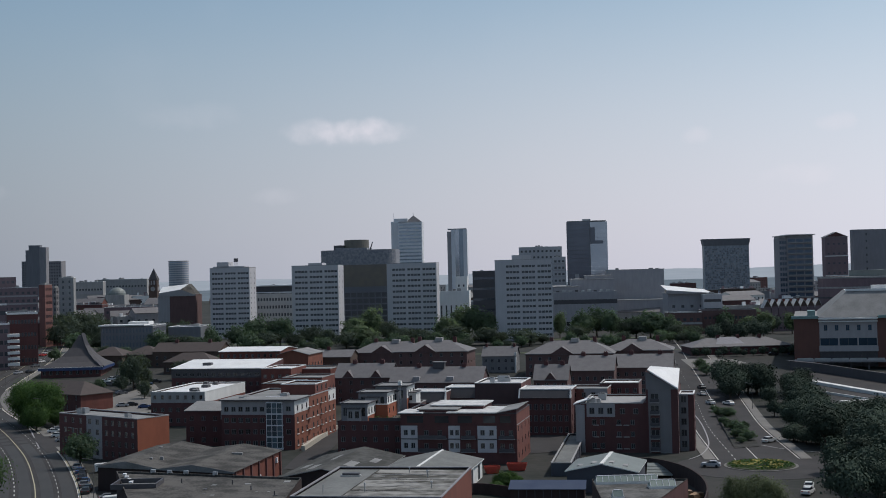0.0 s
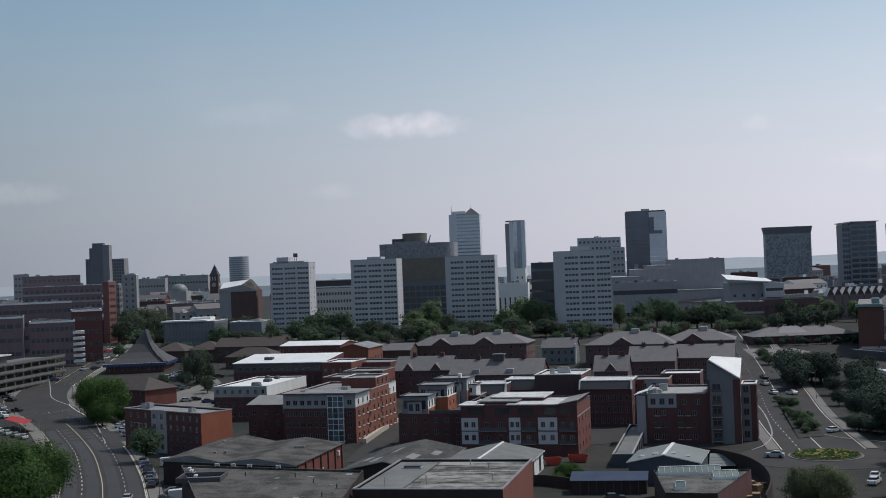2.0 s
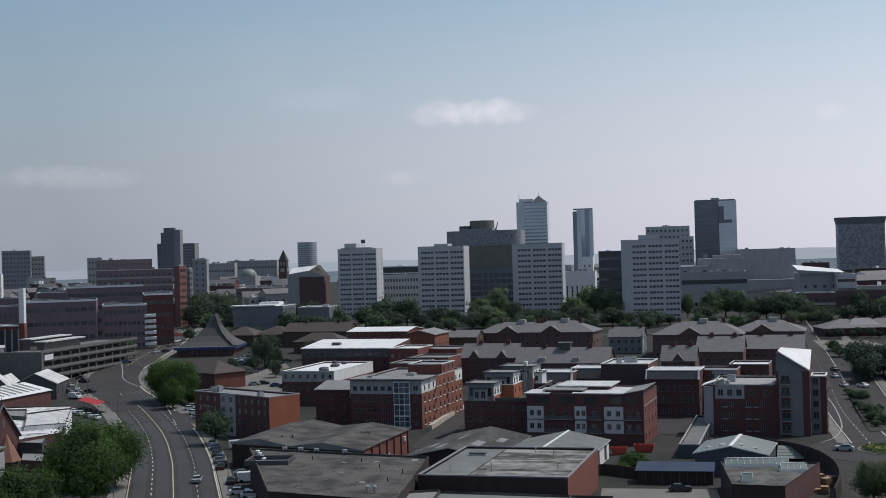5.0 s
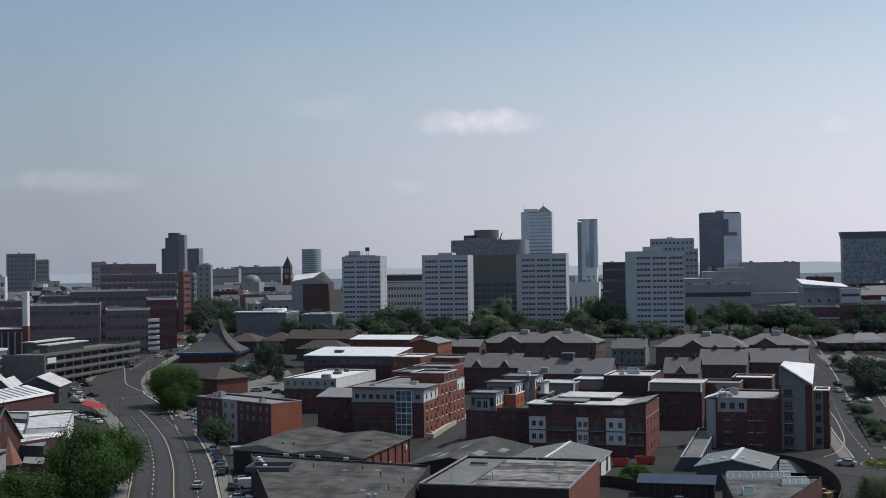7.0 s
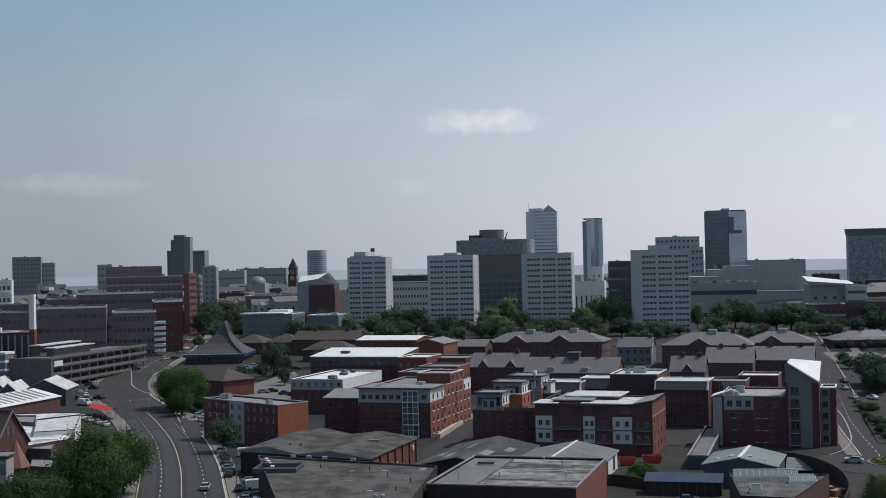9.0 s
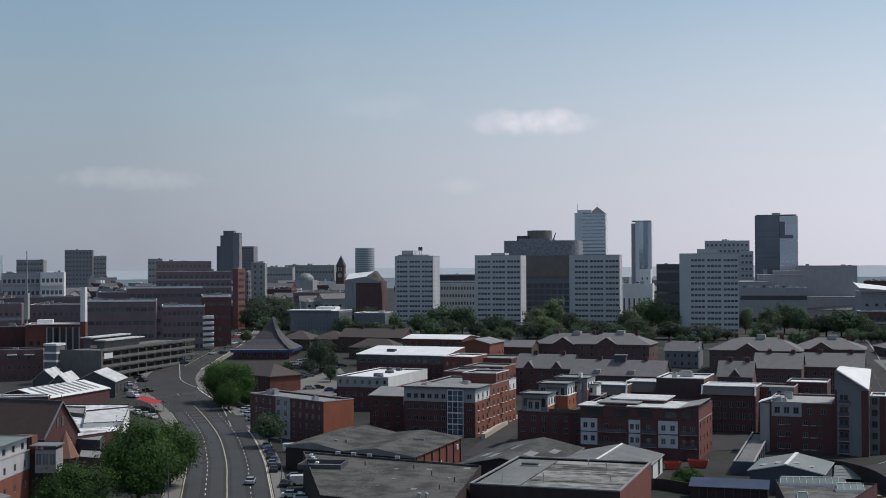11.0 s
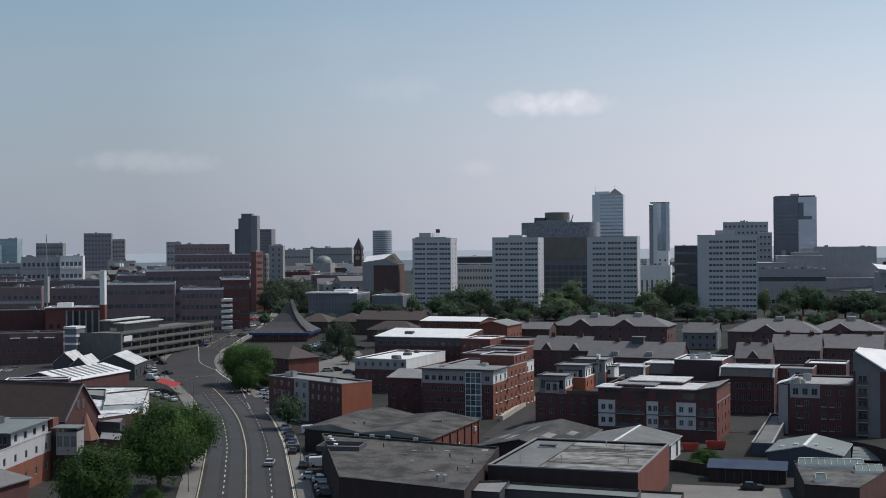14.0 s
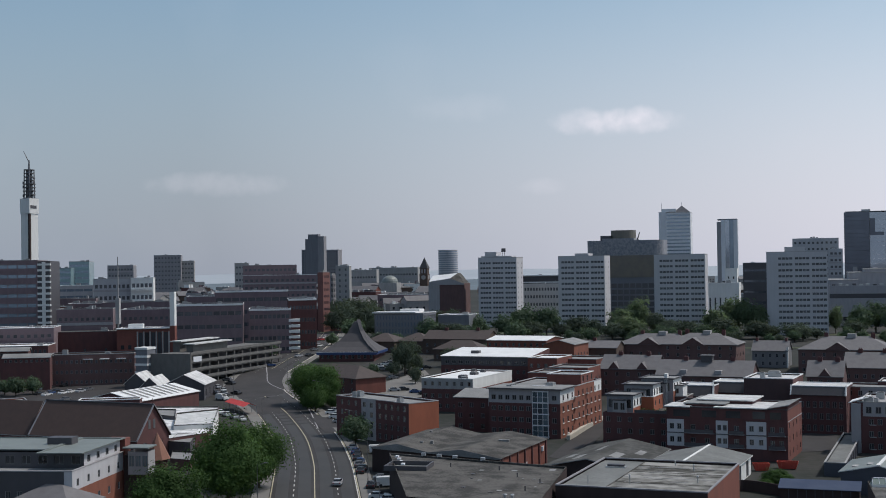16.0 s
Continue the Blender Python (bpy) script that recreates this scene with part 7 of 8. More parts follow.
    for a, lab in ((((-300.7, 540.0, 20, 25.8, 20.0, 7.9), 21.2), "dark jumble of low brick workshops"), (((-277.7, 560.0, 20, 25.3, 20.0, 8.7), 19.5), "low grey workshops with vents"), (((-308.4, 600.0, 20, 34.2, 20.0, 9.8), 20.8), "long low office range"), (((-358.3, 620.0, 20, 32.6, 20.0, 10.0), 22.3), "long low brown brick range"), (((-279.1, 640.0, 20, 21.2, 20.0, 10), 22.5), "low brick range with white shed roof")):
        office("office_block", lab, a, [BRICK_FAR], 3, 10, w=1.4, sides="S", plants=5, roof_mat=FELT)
    # masts
    for px_, a in (("mast", (-259.5, 520.0, 52.9)), ("chimney", (-210.9, 470.0, 37.8))):
        x, y, z = a
        own = thing("aerial_mast" if px_ == "mast" else "chimney_stack", "slim pale aerial mast" if px_ == "mast" else "tall brick and white chimney stack", "mast" if px_ == "mast" else "chimney", x, y, ground_z(x, y))
        s = Soup()
        hh = z - ground_z(x, y)
        if px_ == "mast":
            s.tube((0, 0, 0), (0, 0, hh), 0.5, 0.2, 8)
            s.box(-0.9, -0.9, hh * 0.35, 0.9, 0.9, hh * 0.6)
            part("pole", s, CONCRETE, own)
        else:
            s.box(-1.1, -1.1, 0, 1.1, 1.1, hh * 0.6)
            part("stack", s, BRICK, own)
            s = Soup()
            s.box(-1.0, -1.0, hh * 0.6, 1.0, 1.0, hh)
            part("stack_top", s, RENDER_WHITE, own)


west_town()


def car_park():
    a = (-189.7, 437.8, 82.5, 73.6, 17.0, 2.5)
    x, y, turn, L, D, z = a
    own = thing("car_park", "multi-deck concrete car park with long open bands", "car park", x, y, z - 0.05, turn)
    for k in range(5):
        piece(own, "deck", CAR_PARK, 0, 0, 3.0 * k, L, D, 3.0 * k + 0.35)
        piece(own, "parapet", CAR_PARK, -0.1, -0.15, 3.0 * k + 0.35, L + 0.1, 0.15, 3.0 * k + 1.35)
        piece(own, "parapet", CAR_PARK, L - 0.15, 0.15, 3.0 * k + 0.35, L + 0.15, D, 3.0 * k + 1.35)
    # Dark solid added inside the decks stands for their shaded depth.
    piece(own, "core", DARK_CLAD, 0.5, 4.5, 0, L - 2, D - 0.5, 12.0)
    piece(own, "end_wall", CAR_PARK, -0.5, -0.2, 0, 0.3, D, 12.8, label="dark clad end wall")
    piece(own, "stair_tower", TOWER_DARK, -2.6, D, 0, 3, D + 5, 15.0, label="dark glazed stair tower")
    for k in range(5):
        piece(own, "stair_band", RENDER_WHITE, -3.0, D - 0.2, 2.4 + 3 * k, 3.2, D + 5.2, 3.2 + 3 * k)
    for k in range(12):
        piece(own, "column", CAR_PARK, 1 + k * (L - 2.5) / 11, 0.2, 0, 1.5 + k * (L - 2.5) / 11, 0.7, 12.0)
    for k in range(2):
        piece(own, "ramp_roof", WORN_WHITE, L * 0.2, 7 + 6 * k, 15.2 + k, L * 0.6, 12 + 6 * k, 15.6 + k)
        piece(own, "plant_room", CAR_PARK, L * 0.22, 8.5 + 6 * k, 12.3, L * 0.58, 11.5 + 6 * k, 15.2 + k)
    piece(own, "sign", PANEL_WHITE, L * 0.02, -0.3, 9.6, L * 0.1, -0.16, 11.6, label="white sign with grey bars")


car_park()


def pyramid_hall():
    """A low hall under steep dark pyramids with blue fascias."""
    x, y = (-139.3, 516.4)
    x0, y0 = (-166.6, 514.6)
    L = math.hypot(x - x0, y - y0)
    own = thing("temple_hall", "low hall with steep dark slate roofs and blue fascia", "hall", x0 + 2.2, y0, ground_z(x0, y0), math.degrees(math.atan2(y - y0, x - x0)))
    L -= 3.5
    D, h = 24.0, 4.0
    block(own, L, D, h, [BRICK_DARK], {"S": [grid(9, 1, 1.2, 1.8, 1.2)]})
    # a roof that sweeps up, steeper towards its peak
    c, rings = Vector((L * 0.6, D * 0.45)), []
    for f, z in ((1.0, h), (0.72, h + 1.9), (0.48, h + 4.2), (0.26, h + 7.6), (0.07, h + 12.6)):
        e = 0.9 * f
        rings.append([(c.x + (x - c.x) * f + (e if x else -e), c.y + (y - c.y) * f + (e if y else -e), z) for x, y in ((0, 0), (L, 0), (L, D), (0, D))])
    for lo, hi in zip(rings, rings[1:]):
        s = Soup()
        for k in range(4):
            s.quad(lo[k], lo[(k + 1) % 4], hi[(k + 1) % 4], hi[k])
        part("roof", s, SLATE_DARK, own)
    s = Soup()
    s.quad(*rings[-1])
    part("roof_cap", s, DARK_CLAD, own)
    # the raised blade that runs down from the peak
    s = Soup()
    line = [rings[4][1], rings[3][1], rings[2][1], rings[1][1], rings[0][1]]
    for p, q in zip(line, line[1:]):
        s.quad((p[0] - 0.7, p[1] - 0.3, p[2] + 0.9), (q[0] - 0.7, q[1] - 0.3, q[2] + 0.5), (q[0] + 0.7, q[1] + 0.3, q[2] + 0.5), (p[0] + 0.7, p[1] + 0.3, p[2] + 0.9))
        s.quad((p[0] - 0.7, p[1] - 0.3, p[2] - 0.4), (q[0] - 0.7, q[1] - 0.3, q[2] - 0.4), (q[0] - 0.7, q[1] - 0.3, q[2] + 0.5), (p[0] - 0.7, p[1] - 0.3, p[2] + 0.9))
        s.quad((p[0] + 0.7, p[1] + 0.3, p[2] + 0.9), (q[0] + 0.7, q[1] + 0.3, q[2] + 0.5), (q[0] + 0.7, q[1] + 0.3, q[2] - 0.4), (p[0] + 0.7, p[1] + 0.3, p[2] - 0.4))
    part("blade", s, DARK_CLAD, own, "dark raised hip blade")
    piece(own, "fascia", BLUE_CLAD, -1.0, -1.2, 2.9, L + 1.0, -0.95, 4.0, label="bright blue fascia")
    piece(own, "fascia", BLUE_CLAD, L + 0.95, -0.95, 2.9, L + 1.2, D, 4.0, label="bright blue fascia")
    piece(own, "gutter", RENDER_WHITE, -1.0, -1.25, 4.0, L + 1.2, -1.0, 4.15)
    a = (-144.8, 439.0, -38, 29.7, 13.0, 1.7)
    # Redder east wall: the sun on it is put into the brick colour.
    house("chapel", "brown-roofed brick hall by the road", a, 6.0, [BRICK_DARK, BRICK], {"S": [grid(6, 2, 1.0, 1.6, 1.0, 3.2)]}, {"E": [(0, 0, a[4], 6, 1)]}, roof="hip", roof_mat=SLATE_BROWN, rise=4.0, category="hall")


pyramid_hall()


def brown_roof_school():
    """The big brown pitched roof, the grey flats and the white yard roofs that come in beside the road."""
    L, D, h = 33.4, 12.0, 6.0
    own = house("school_hall", "old brick hall with huge steep brown tiled roof", (-166.5, 284.9, -14.0, L, D, 0.0), h, [BRICK_DARK], {"S": [grid(8, 1, 1.2, 2.4, 1.6, 3.6)], "E": [grid(2, 1, 1.2, 2.6, 2.2, 3.2)]},
                roof="gable", roof_mat=TILE_RED, rise=7.6, trim=CONCRETE, category="hall")
    for y in (4.6, 6.4):
        piece(own, "gable_window", FRAME_DARK, L + 0.02, y - 0.4, 8.0, L + 0.1, y + 0.4, 10.2)
    s = Soup()
    s.tube((L, D / 2, h + 7.6), (L, D / 2, h + 9.4), 0.16, 0.03, 6)
    part("finial", s, BRICK_DARK, own)
    for x in (-0.5, L + 0.15):
        s = Soup()
        for y0, y1 in ((-0.4, D / 2), (D + 0.4, D / 2)):
            z0 = h - 0.4 * 7.6 / (D / 2)
            s.quad((x, y0, z0 + 0.3), (x + 0.4, y0, z0 + 0.3), (x + 0.4, y1, h + 7.9), (x, y1, h + 7.9))
            s.quad((x + 0.4, y0, z0), (x + 0.4, y0, z0 + 0.3), (x + 0.4, y1, h + 7.9), (x + 0.4, y1, h + 7.6))
        part("verge", s, CONCRETE_DARK, own, "pale stone verge")
    piece(own, "ridge", DARK_CLAD, -0.4, D / 2 - 0.2, h + 7.65, L + 0.4, D / 2 + 0.2, h + 7.95)
    house("school_wing", "wing of the hall with same brown tiled roof", (-191.0, 292.6, -14.0, 23.0, 11.0, 0.0), 5.6, [BRICK_DARK], {"S": [grid(6, 1, 1.2, 2.0, 1.6)]}, roof="gable", roof_mat=TILE_RED, rise=7.5, trim=CONCRETE, category="hall")
    x, y = (-120.4, 258.5)
    own = thing("turret", "pointed orange tiled turret beside the hall", "turret", x, y, 0)
    for r0, z0, r1, z1, mat, nm in ((2.4, 0, 2.4, 4.6, BRICK_DARK, "wall"), (3.0, 4.4, 0.05, 10.2, TURRET, "roof")):
        s = Soup()
        s.tube((0, 0, z0), (0, 0, z1), r0, r1, 8)
        part(nm, s, mat, own)
    a, h = (-142.4, 208.8, 5, 27.2, 25.0, 0), 9.3
    L, D = a[3:5]
    # Front walls are charcoal for shadow, east walls white: shade put into colour.
    own = house("apartment_block", "white and brick flats with grey penthouse roof and terrace", a, h, [TOWER_WHITE, BRICK_WARM, DARK_CLAD], {"S": [grid(12, 2, 1.0, 1.4, 1.2, 3.0)], "E": [grid(5, 2, 1.1, 1.4, 2.2, 4.0)]},
                {"S": [(0, 0, L - 1.6, h, 2)], "E": [(0, 0, D, 5.6, 1)]}, roof_mat=FELT_PALE, coping=RENDER_GREY)
    block(own, L - 1.0, D - 7, 3.0, [DARK_CLAD, TOWER_WHITE], {"S": [grid(8, 1, 1.8, 1.6, 0.7)], "E": [grid(4, 1, 1.4, 1.3, 0.9)]}, {"E": [(0, 0, D, 3.2, 1)]}, at=(0.5, 6.6, h - 0.45), name="penthouse")
    flat_roof(own, 9.0, D - 3.4, 3.2, METAL_ROOF, METAL_ROOF, at=(L - 8.6, 3.6, h - 0.45), low=0.12)
    flat_roof(own, L - 9.2, D - 7.5, 3.25, METAL_ROOF, METAL_ROOF, at=(0.4, 7.8, h - 0.45), low=0.12)
    piece(own, "roof_plant", DARK_CLAD, L - 12, 16, h + 2.3, L - 7, 19, h + 4.0)
    piece(own, "stair_block", BRICK, L - 3.5, D, 0, L + 0.4, D + 3, h + 2.6, label="red brick stair block")
    block(own, 4.2, 4.0, 4.6, [RENDER_GREY], {"S": [grid(3, 1, 1.1, 2.2, 1.6)]}, at=(L + 1.6, D - 1.5, 4.9), name="glazed_bay", glass=GLASS_STAIR)
    # Near-black block stands for the shade under the raised bay.
    piece(own, "bay_core", SHADE_BLACK, L + 0.4, D - 0.6, 0, L + 5.6, D + 2.2, 8.6)
    piece(own, "canopy", METAL_ROOF, L + 0.8, D - 2.4, h + 0.9, L + 6.2, D + 2.4, h + 1.15)
    a = (-126.0, 206.6, -9, 13.6, 10.0, 0)
    house("house", "low house with grey hipped slate roof", a, 4.0, [BRICK_DARK], {"S": [grid(5, 1, 1.0, 1.4, 1.0)]}, roof="hip", roof_mat=SLATE, rise=3.0)
    own = polyblock("workshop", "low workshops under pale patched flat roof", [(-132.6, 289.6), (-126.5, 302.1), (-148.3, 362.8), (-168.9, 360.4)], 0, 4.5, [BRICK_DARK], PATCHED, "shed", rim=0.15)
    polyblock("workshop", "grey sheet roof above the yard", [(-139.1, 308.9), (-130.1, 313.8), (-142.4, 347.9), (-150.6, 336.8)], 0, 5.4, [RENDER_WHITE], WORN_WHITE, "shed", rim=0.1)
    polyblock("workshop", "small grey roof step on the yard workshops", [(-156.0, 334.3), (-148.3, 330.1), (-155.6, 347.7), (-162.1, 348.1)], 0, 5.2, [DARK_CLAD], FELT_PALE, "shed", rim=0.1)
    polyblock("workshop", "dark brick store with grey felt roof", [(-131.1, 288.0), (-124.7, 286.4), (-130.3, 303.7), (-135.1, 302.7)], 0, 4.2, [DARK_CLAD], FELT_PALE, "shed", rim=0.2)
    polyblock("workshop", "lower brick store with felt roof", [(-123.2, 271.4), (-117.4, 269.5), (-122.0, 282.9), (-128.1, 283.6)], 0, 2.6, [BRICK_DARK], FELT_PALE, "shed", rim=0.2)
    house("house", "low orange brick house with tiled roof", (-231.3, 371.0, 36.1, 11.9, 9.0, 0.2), 4.0, [BRICK_ORANGE], {"S": [grid(5, 1, 1.0, 1.4, 1.0)]}, roof_mat=CONCRETE, coping=RENDER_GREY)
    house("workshop", "low brick store with white roof edge behind the hall", (-177.8, 330.0, 20, 17.3, 7.0, 0.0), 9.3, [BRICK_DARK], roof_mat=MEMBRANE, coping=MEMBRANE, category="shed")
    # market shed with ribbed white roof
    a = (-173.3, 359.6, 80.3, 33.9, 20.0, 0.0)
    L, D = a[3:5]
    own = house("market_shed", "long shed with ribbed white metal roof and rooflights", a, 6.0, [BRICK_DARK, RENDER_WHITE], {"E": [grid(4, 1, 2.0, 2.0, 1.5)]}, roof="gable", roof_mat=MEMBRANE, rise=2.4, category="shed", across=False)
    for k in range(9):
        x = 4 + k * (L - 8) / 8
        s = Soup()
        s.quad((x - 0.6, 1.2, 6.55), (x + 0.6, 1.2, 6.55), (x + 0.6, D / 2 - 0.6, 8.62), (x - 0.6, D / 2 - 0.6, 8.62))
        part("rooflight", s, FELT_PALE, own)
    for a, hh in (((-186.0, 406.0, 10, 14.0, 18.0, 1.1), 6.6), ((-194.4, 404.5, 10, 7.2, 16.0, 1.0), 5.8), ((-204.5, 413.9, 10, 7.9, 14.0, 1.5), 6.0)):
        house("market_shed", "shed with tilted white roof planes", a, hh - 1.0, [DARK_CLAD, RENDER_WHITE], {"E": [grid(3, 1, 1.4, 2.4, 1.5)]}, roof="gable", roof_mat=WORN_WHITE, rise=3.4, across=True, category="shed")


brown_roof_school()


# ---- filling of the far town ----
def far_town():
    r = random.Random(11)
    walls = [BRICK_DARK, BRICK_BROWN, CONCRETE, CONCRETE_DARK, RENDER_GREY, BRICK, RENDER_WHITE]
    names = ["dark brick", "brown brick", "pale concrete", "dark concrete", "grey rendered", "red brick", "white rendered"]
    clutter, look_at = Soup(), [MEMBRANE, DARK_CLAD, CONCRETE, BRICK_FAR]
    for k in range(232):
        ang, d = radians(r.uniform(-33, 22)), r.uniform(780, 1900)
        if k < 26:
            ang, d = radians(r.uniform(7.5, 16.5)), r.uniform(715, 1000)
        elif k >= 205:
            ang, d = radians(r.uniform(-16.4, -12.9)), r.uniform(800, 1010)
        elif k >= 130:
            ang, d = radians(r.uniform(-31, -16.5)), r.uniform(680, 1080)
        elif ang > radians(-1):
            d = r.uniform(900, 1900)
        x, y = math.sin(ang) * d, math.cos(ang) * d
        L, D = r.uniform(14, 44), r.uniform(12, 26)
        h = r.uniform(7, 15) + (d - 700) * 0.008 * r.random()
        if k >= 130:
            L, D, h = L * 0.55, D * 0.6, r.uniform(10, 16) + max(0, d - 760) * 0.045 * r.uniform(0.5, 1.0)
        i = r.choice((0, 1, 2, 2, 3, 4, 5, 6))
        f = max(2, int(h / 3.2))
        low = r.random() < 0.35
        own = house("town_building", "%s building in the distant town" % names[i], (x, y, r.choice((-4, -12, 20, 35)), L, D, ground_z(x, y)), h, [walls[i]],
                    {"S": [grid(max(3, int(L / 4)), f, 1.6, 1.6, 1.0, 3.0)]}, roof="gable" if low else "flat", roof_mat=r.choice((SLATE, FELT_PALE, FELT, MEMBRANE)) if not low else SLATE, rise=3.0,
                    frame_mat=FRAME_DARK, bars=0, group="distant town")
        if not low:
            m = own.matrix_basis
            for q in range(r.randint(4, 8)):
                a, b, w, dd, z = r.uniform(0.5, L - 5), r.uniform(0.5, D - 4), r.uniform(1, 5), r.uniform(1, 3), r.uniform(0.6, 3.0)
                c = [m @ Vector(p) for p in ((a, b, h - 0.5), (a + w, b, h - 0.5), (a + w, b + dd, h - 0.5), (a, b + dd, h - 0.5))]
                clutter.prism([(p.x, p.y) for p in c], c[0].z, c[0].z + z, m=r.randint(0, 3))
    tagged(part("rooftop_plant", clutter, look_at, None), "vents and plant rooms on distant roofs", "roof plant", kind="stuff")


far_town()


def hills():
    s = Soup()
    n = 160
    for i in range(n):
        row = []
        for k in (i, i + 1):
            a = radians(-60 + 120 * k / n)
            h = 38 + 10 * noise.noise((a * 6, 0.3, 0)) + 5 * noise.noise((a * 25, 2.3, 0)) + 16 * max(0, math.sin(a * 1.6 + 0.2))
            row.append([(d * math.sin(a), d * math.cos(a), z) for d, z in ((2050, 9.5), (2600, 14), (3300, 17 + 4 * noise.noise((a * 30, 5, 0))), (4100, 22), (4800, h))])
        for k in range(4):
            s.quad(row[0][k], row[1][k], row[1][k + 1], row[0][k + 1], m=0 if k > 1 else 1)
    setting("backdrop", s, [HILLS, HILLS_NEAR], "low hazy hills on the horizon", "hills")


hills()


# ---- trees ----
def tree_mesh(seed, r, h, leaves, leaf, mat, clumps=38, low=0.53):
    """Trunk with forking limbs, and an uneven crown of loose leaf clumps with gaps."""
    rd = random.Random(seed)
    s = Soup()
    s.tube((0, 0, -0.3), (0, 0, h * 0.36), 0.03 * h, 0.02 * h, 8)
    mid, tall = Vector((0, 0, h * low)), h * 0.47
    balls = []
    for k in range(clumps):
        z = 1 - 2 * (k + 0.5) / clumps
        a = k * 2.39996 + rd.uniform(-0.3, 0.3)
        q = math.sqrt(max(0, 1 - z * z))
        d = Vector((q * math.cos(a), q * math.sin(a), z))
        swell = 0.94 + 0.36 * noise.noise(d * 1.7 + Vector((seed * 3.1, 0, 0)))
        out = swell * rd.uniform(0.5, 0.86)
        c = mid + Vector((d.x * r * out, d.y * r * out, d.z * tall * out * (0.8 if z < 0 else 1.0)))
        balls.append((c, r * rd.uniform(0.2, 0.38)))
        if k % 3 == 0:
            fork = Vector((c.x * 0.35, c.y * 0.35, h * rd.uniform(0.34, 0.5)))
            s.tube((0, 0, h * rd.uniform(0.15, 0.34)), fork, 0.016 * h, 0.009 * h, 5, cap=False)
            s.tube(fork, c, 0.009 * h, 0.003 * h, 5, cap=False)
    trunk = s.mesh("trunk", [BARK])
    s = Soup()
    # the dense heart of the crown
    rings = []
    for i in range(6):
        e = 0.2 + i * 0.55
        rings.append([mid + Vector((math.sin(e) * math.cos(a), math.sin(e) * math.sin(a), math.cos(e) * tall / r)) * r * (0.5 + 0.2 * noise.noise((seed + math.cos(a), math.sin(a), i * 0.7))) for a in (k * math.tau / 9 for k in range(9))])
    for i in range(5):
        for k in range(9):
            s.quad(rings[i + 1][k], rings[i + 1][(k + 1) % 9], rings[i][(k + 1) % 9], rings[i][k])
    for _ in range(leaves):
        c, q = rd.choice(balls)
        d = Vector((rd.gauss(0, 1), rd.gauss(0, 1), rd.gauss(0.2, 0.9)))
        p = c + d * q * 0.52
        if p.z < h * 0.06:
            continue
        n = ((p - mid).normalized() * 0.7 + d.normalized() + Vector((rd.uniform(-0.7, 0.7), rd.uniform(-0.7, 0.7), rd.uniform(-0.1, 0.9)))).normalized()
        u = n.orthogonal().normalized()
        v = n.cross(u)
        a = leaf * rd.uniform(0.55, 1.3)
        t = rd.uniform(0, math.tau)
        u, v = u * math.cos(t) + v * math.sin(t), v * math.cos(t) - u * math.sin(t)
        s.quad(p - u * a, p - v * a * 0.6 + n * a * 0.25, p + u * a, p + v * a * 0.6 - n * a * 0.1)
    return trunk, s.mesh("crown", [mat])


NEAR_TREES = [tree_mesh(k, 5.0, 10.5, 23000, 0.16, LEAF, 64, 0.48) for k in range(3)]
# Greyed leaf copy: haze over the park is put into its colour.
LEAF_MID = material("haze_greyed_leaves", (0.1, 0.14, 0.094), (0.075, 0.108, 0.073), 0.85, scale=0.25, fine=1.2, amount=0.9, spec=0.15, bump=0, vary=0.25)
let_light_through(LEAF_MID, 0.45, (1.15, 1.3, 0.85))
MID_TREES = [tree_mesh(20 + k, 5.0, 10.5, 2300, 0.44, LEAF_MID) for k in range(4)]
# Paler still, with haze on the far crowns put into the colour.
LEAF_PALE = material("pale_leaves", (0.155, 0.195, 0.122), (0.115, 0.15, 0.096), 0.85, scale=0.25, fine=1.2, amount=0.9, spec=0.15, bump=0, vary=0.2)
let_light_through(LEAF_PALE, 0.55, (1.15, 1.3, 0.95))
PALE_TREES = [tree_mesh(60 + k, 5.0, 10.5, 2300, 0.44, LEAF_PALE) for k in range(2)]
LEAF_OLIVE = material("olive_leaves", (0.12, 0.14, 0.082), (0.085, 0.105, 0.062), 0.85, scale=0.3, fine=1.2, amount=1.0, spec=0.15, bump=0, vary=0.2)
let_light_through(LEAF_OLIVE, 0.4, (1.15, 1.2, 0.8))
FRONT_TREES = [tree_mesh(70, 5.0, 10.5, 14000, 0.17, LEAF_OLIVE, 55, 0.44)]
# Darker leaf copy: the arena trees' shade is put into its colour.
LEAF_SHADED = material("shaded_leaves", (0.058, 0.08, 0.058), (0.042, 0.06, 0.044), 0.85, scale=0.25, fine=1.2, amount=1.0, spec=0.12, bump=0, vary=0.3)
SHADED_TREES = [tree_mesh(80 + k, 5.0, 10.0, 3200, 0.33, LEAF_SHADED) for k in range(3)]
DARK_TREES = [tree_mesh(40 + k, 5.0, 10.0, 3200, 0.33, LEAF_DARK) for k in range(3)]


def tree(kind, x, y, size, turn, label, group="", squat=1.0):
    own = thing("tree", label, "tree", x, y, ground_z(x, y), turn, group)
    own.scale = (size, size, size * squat)
    part("trunk", kind[0], None, own)
    part("crown", kind[1], None, own)
    return own


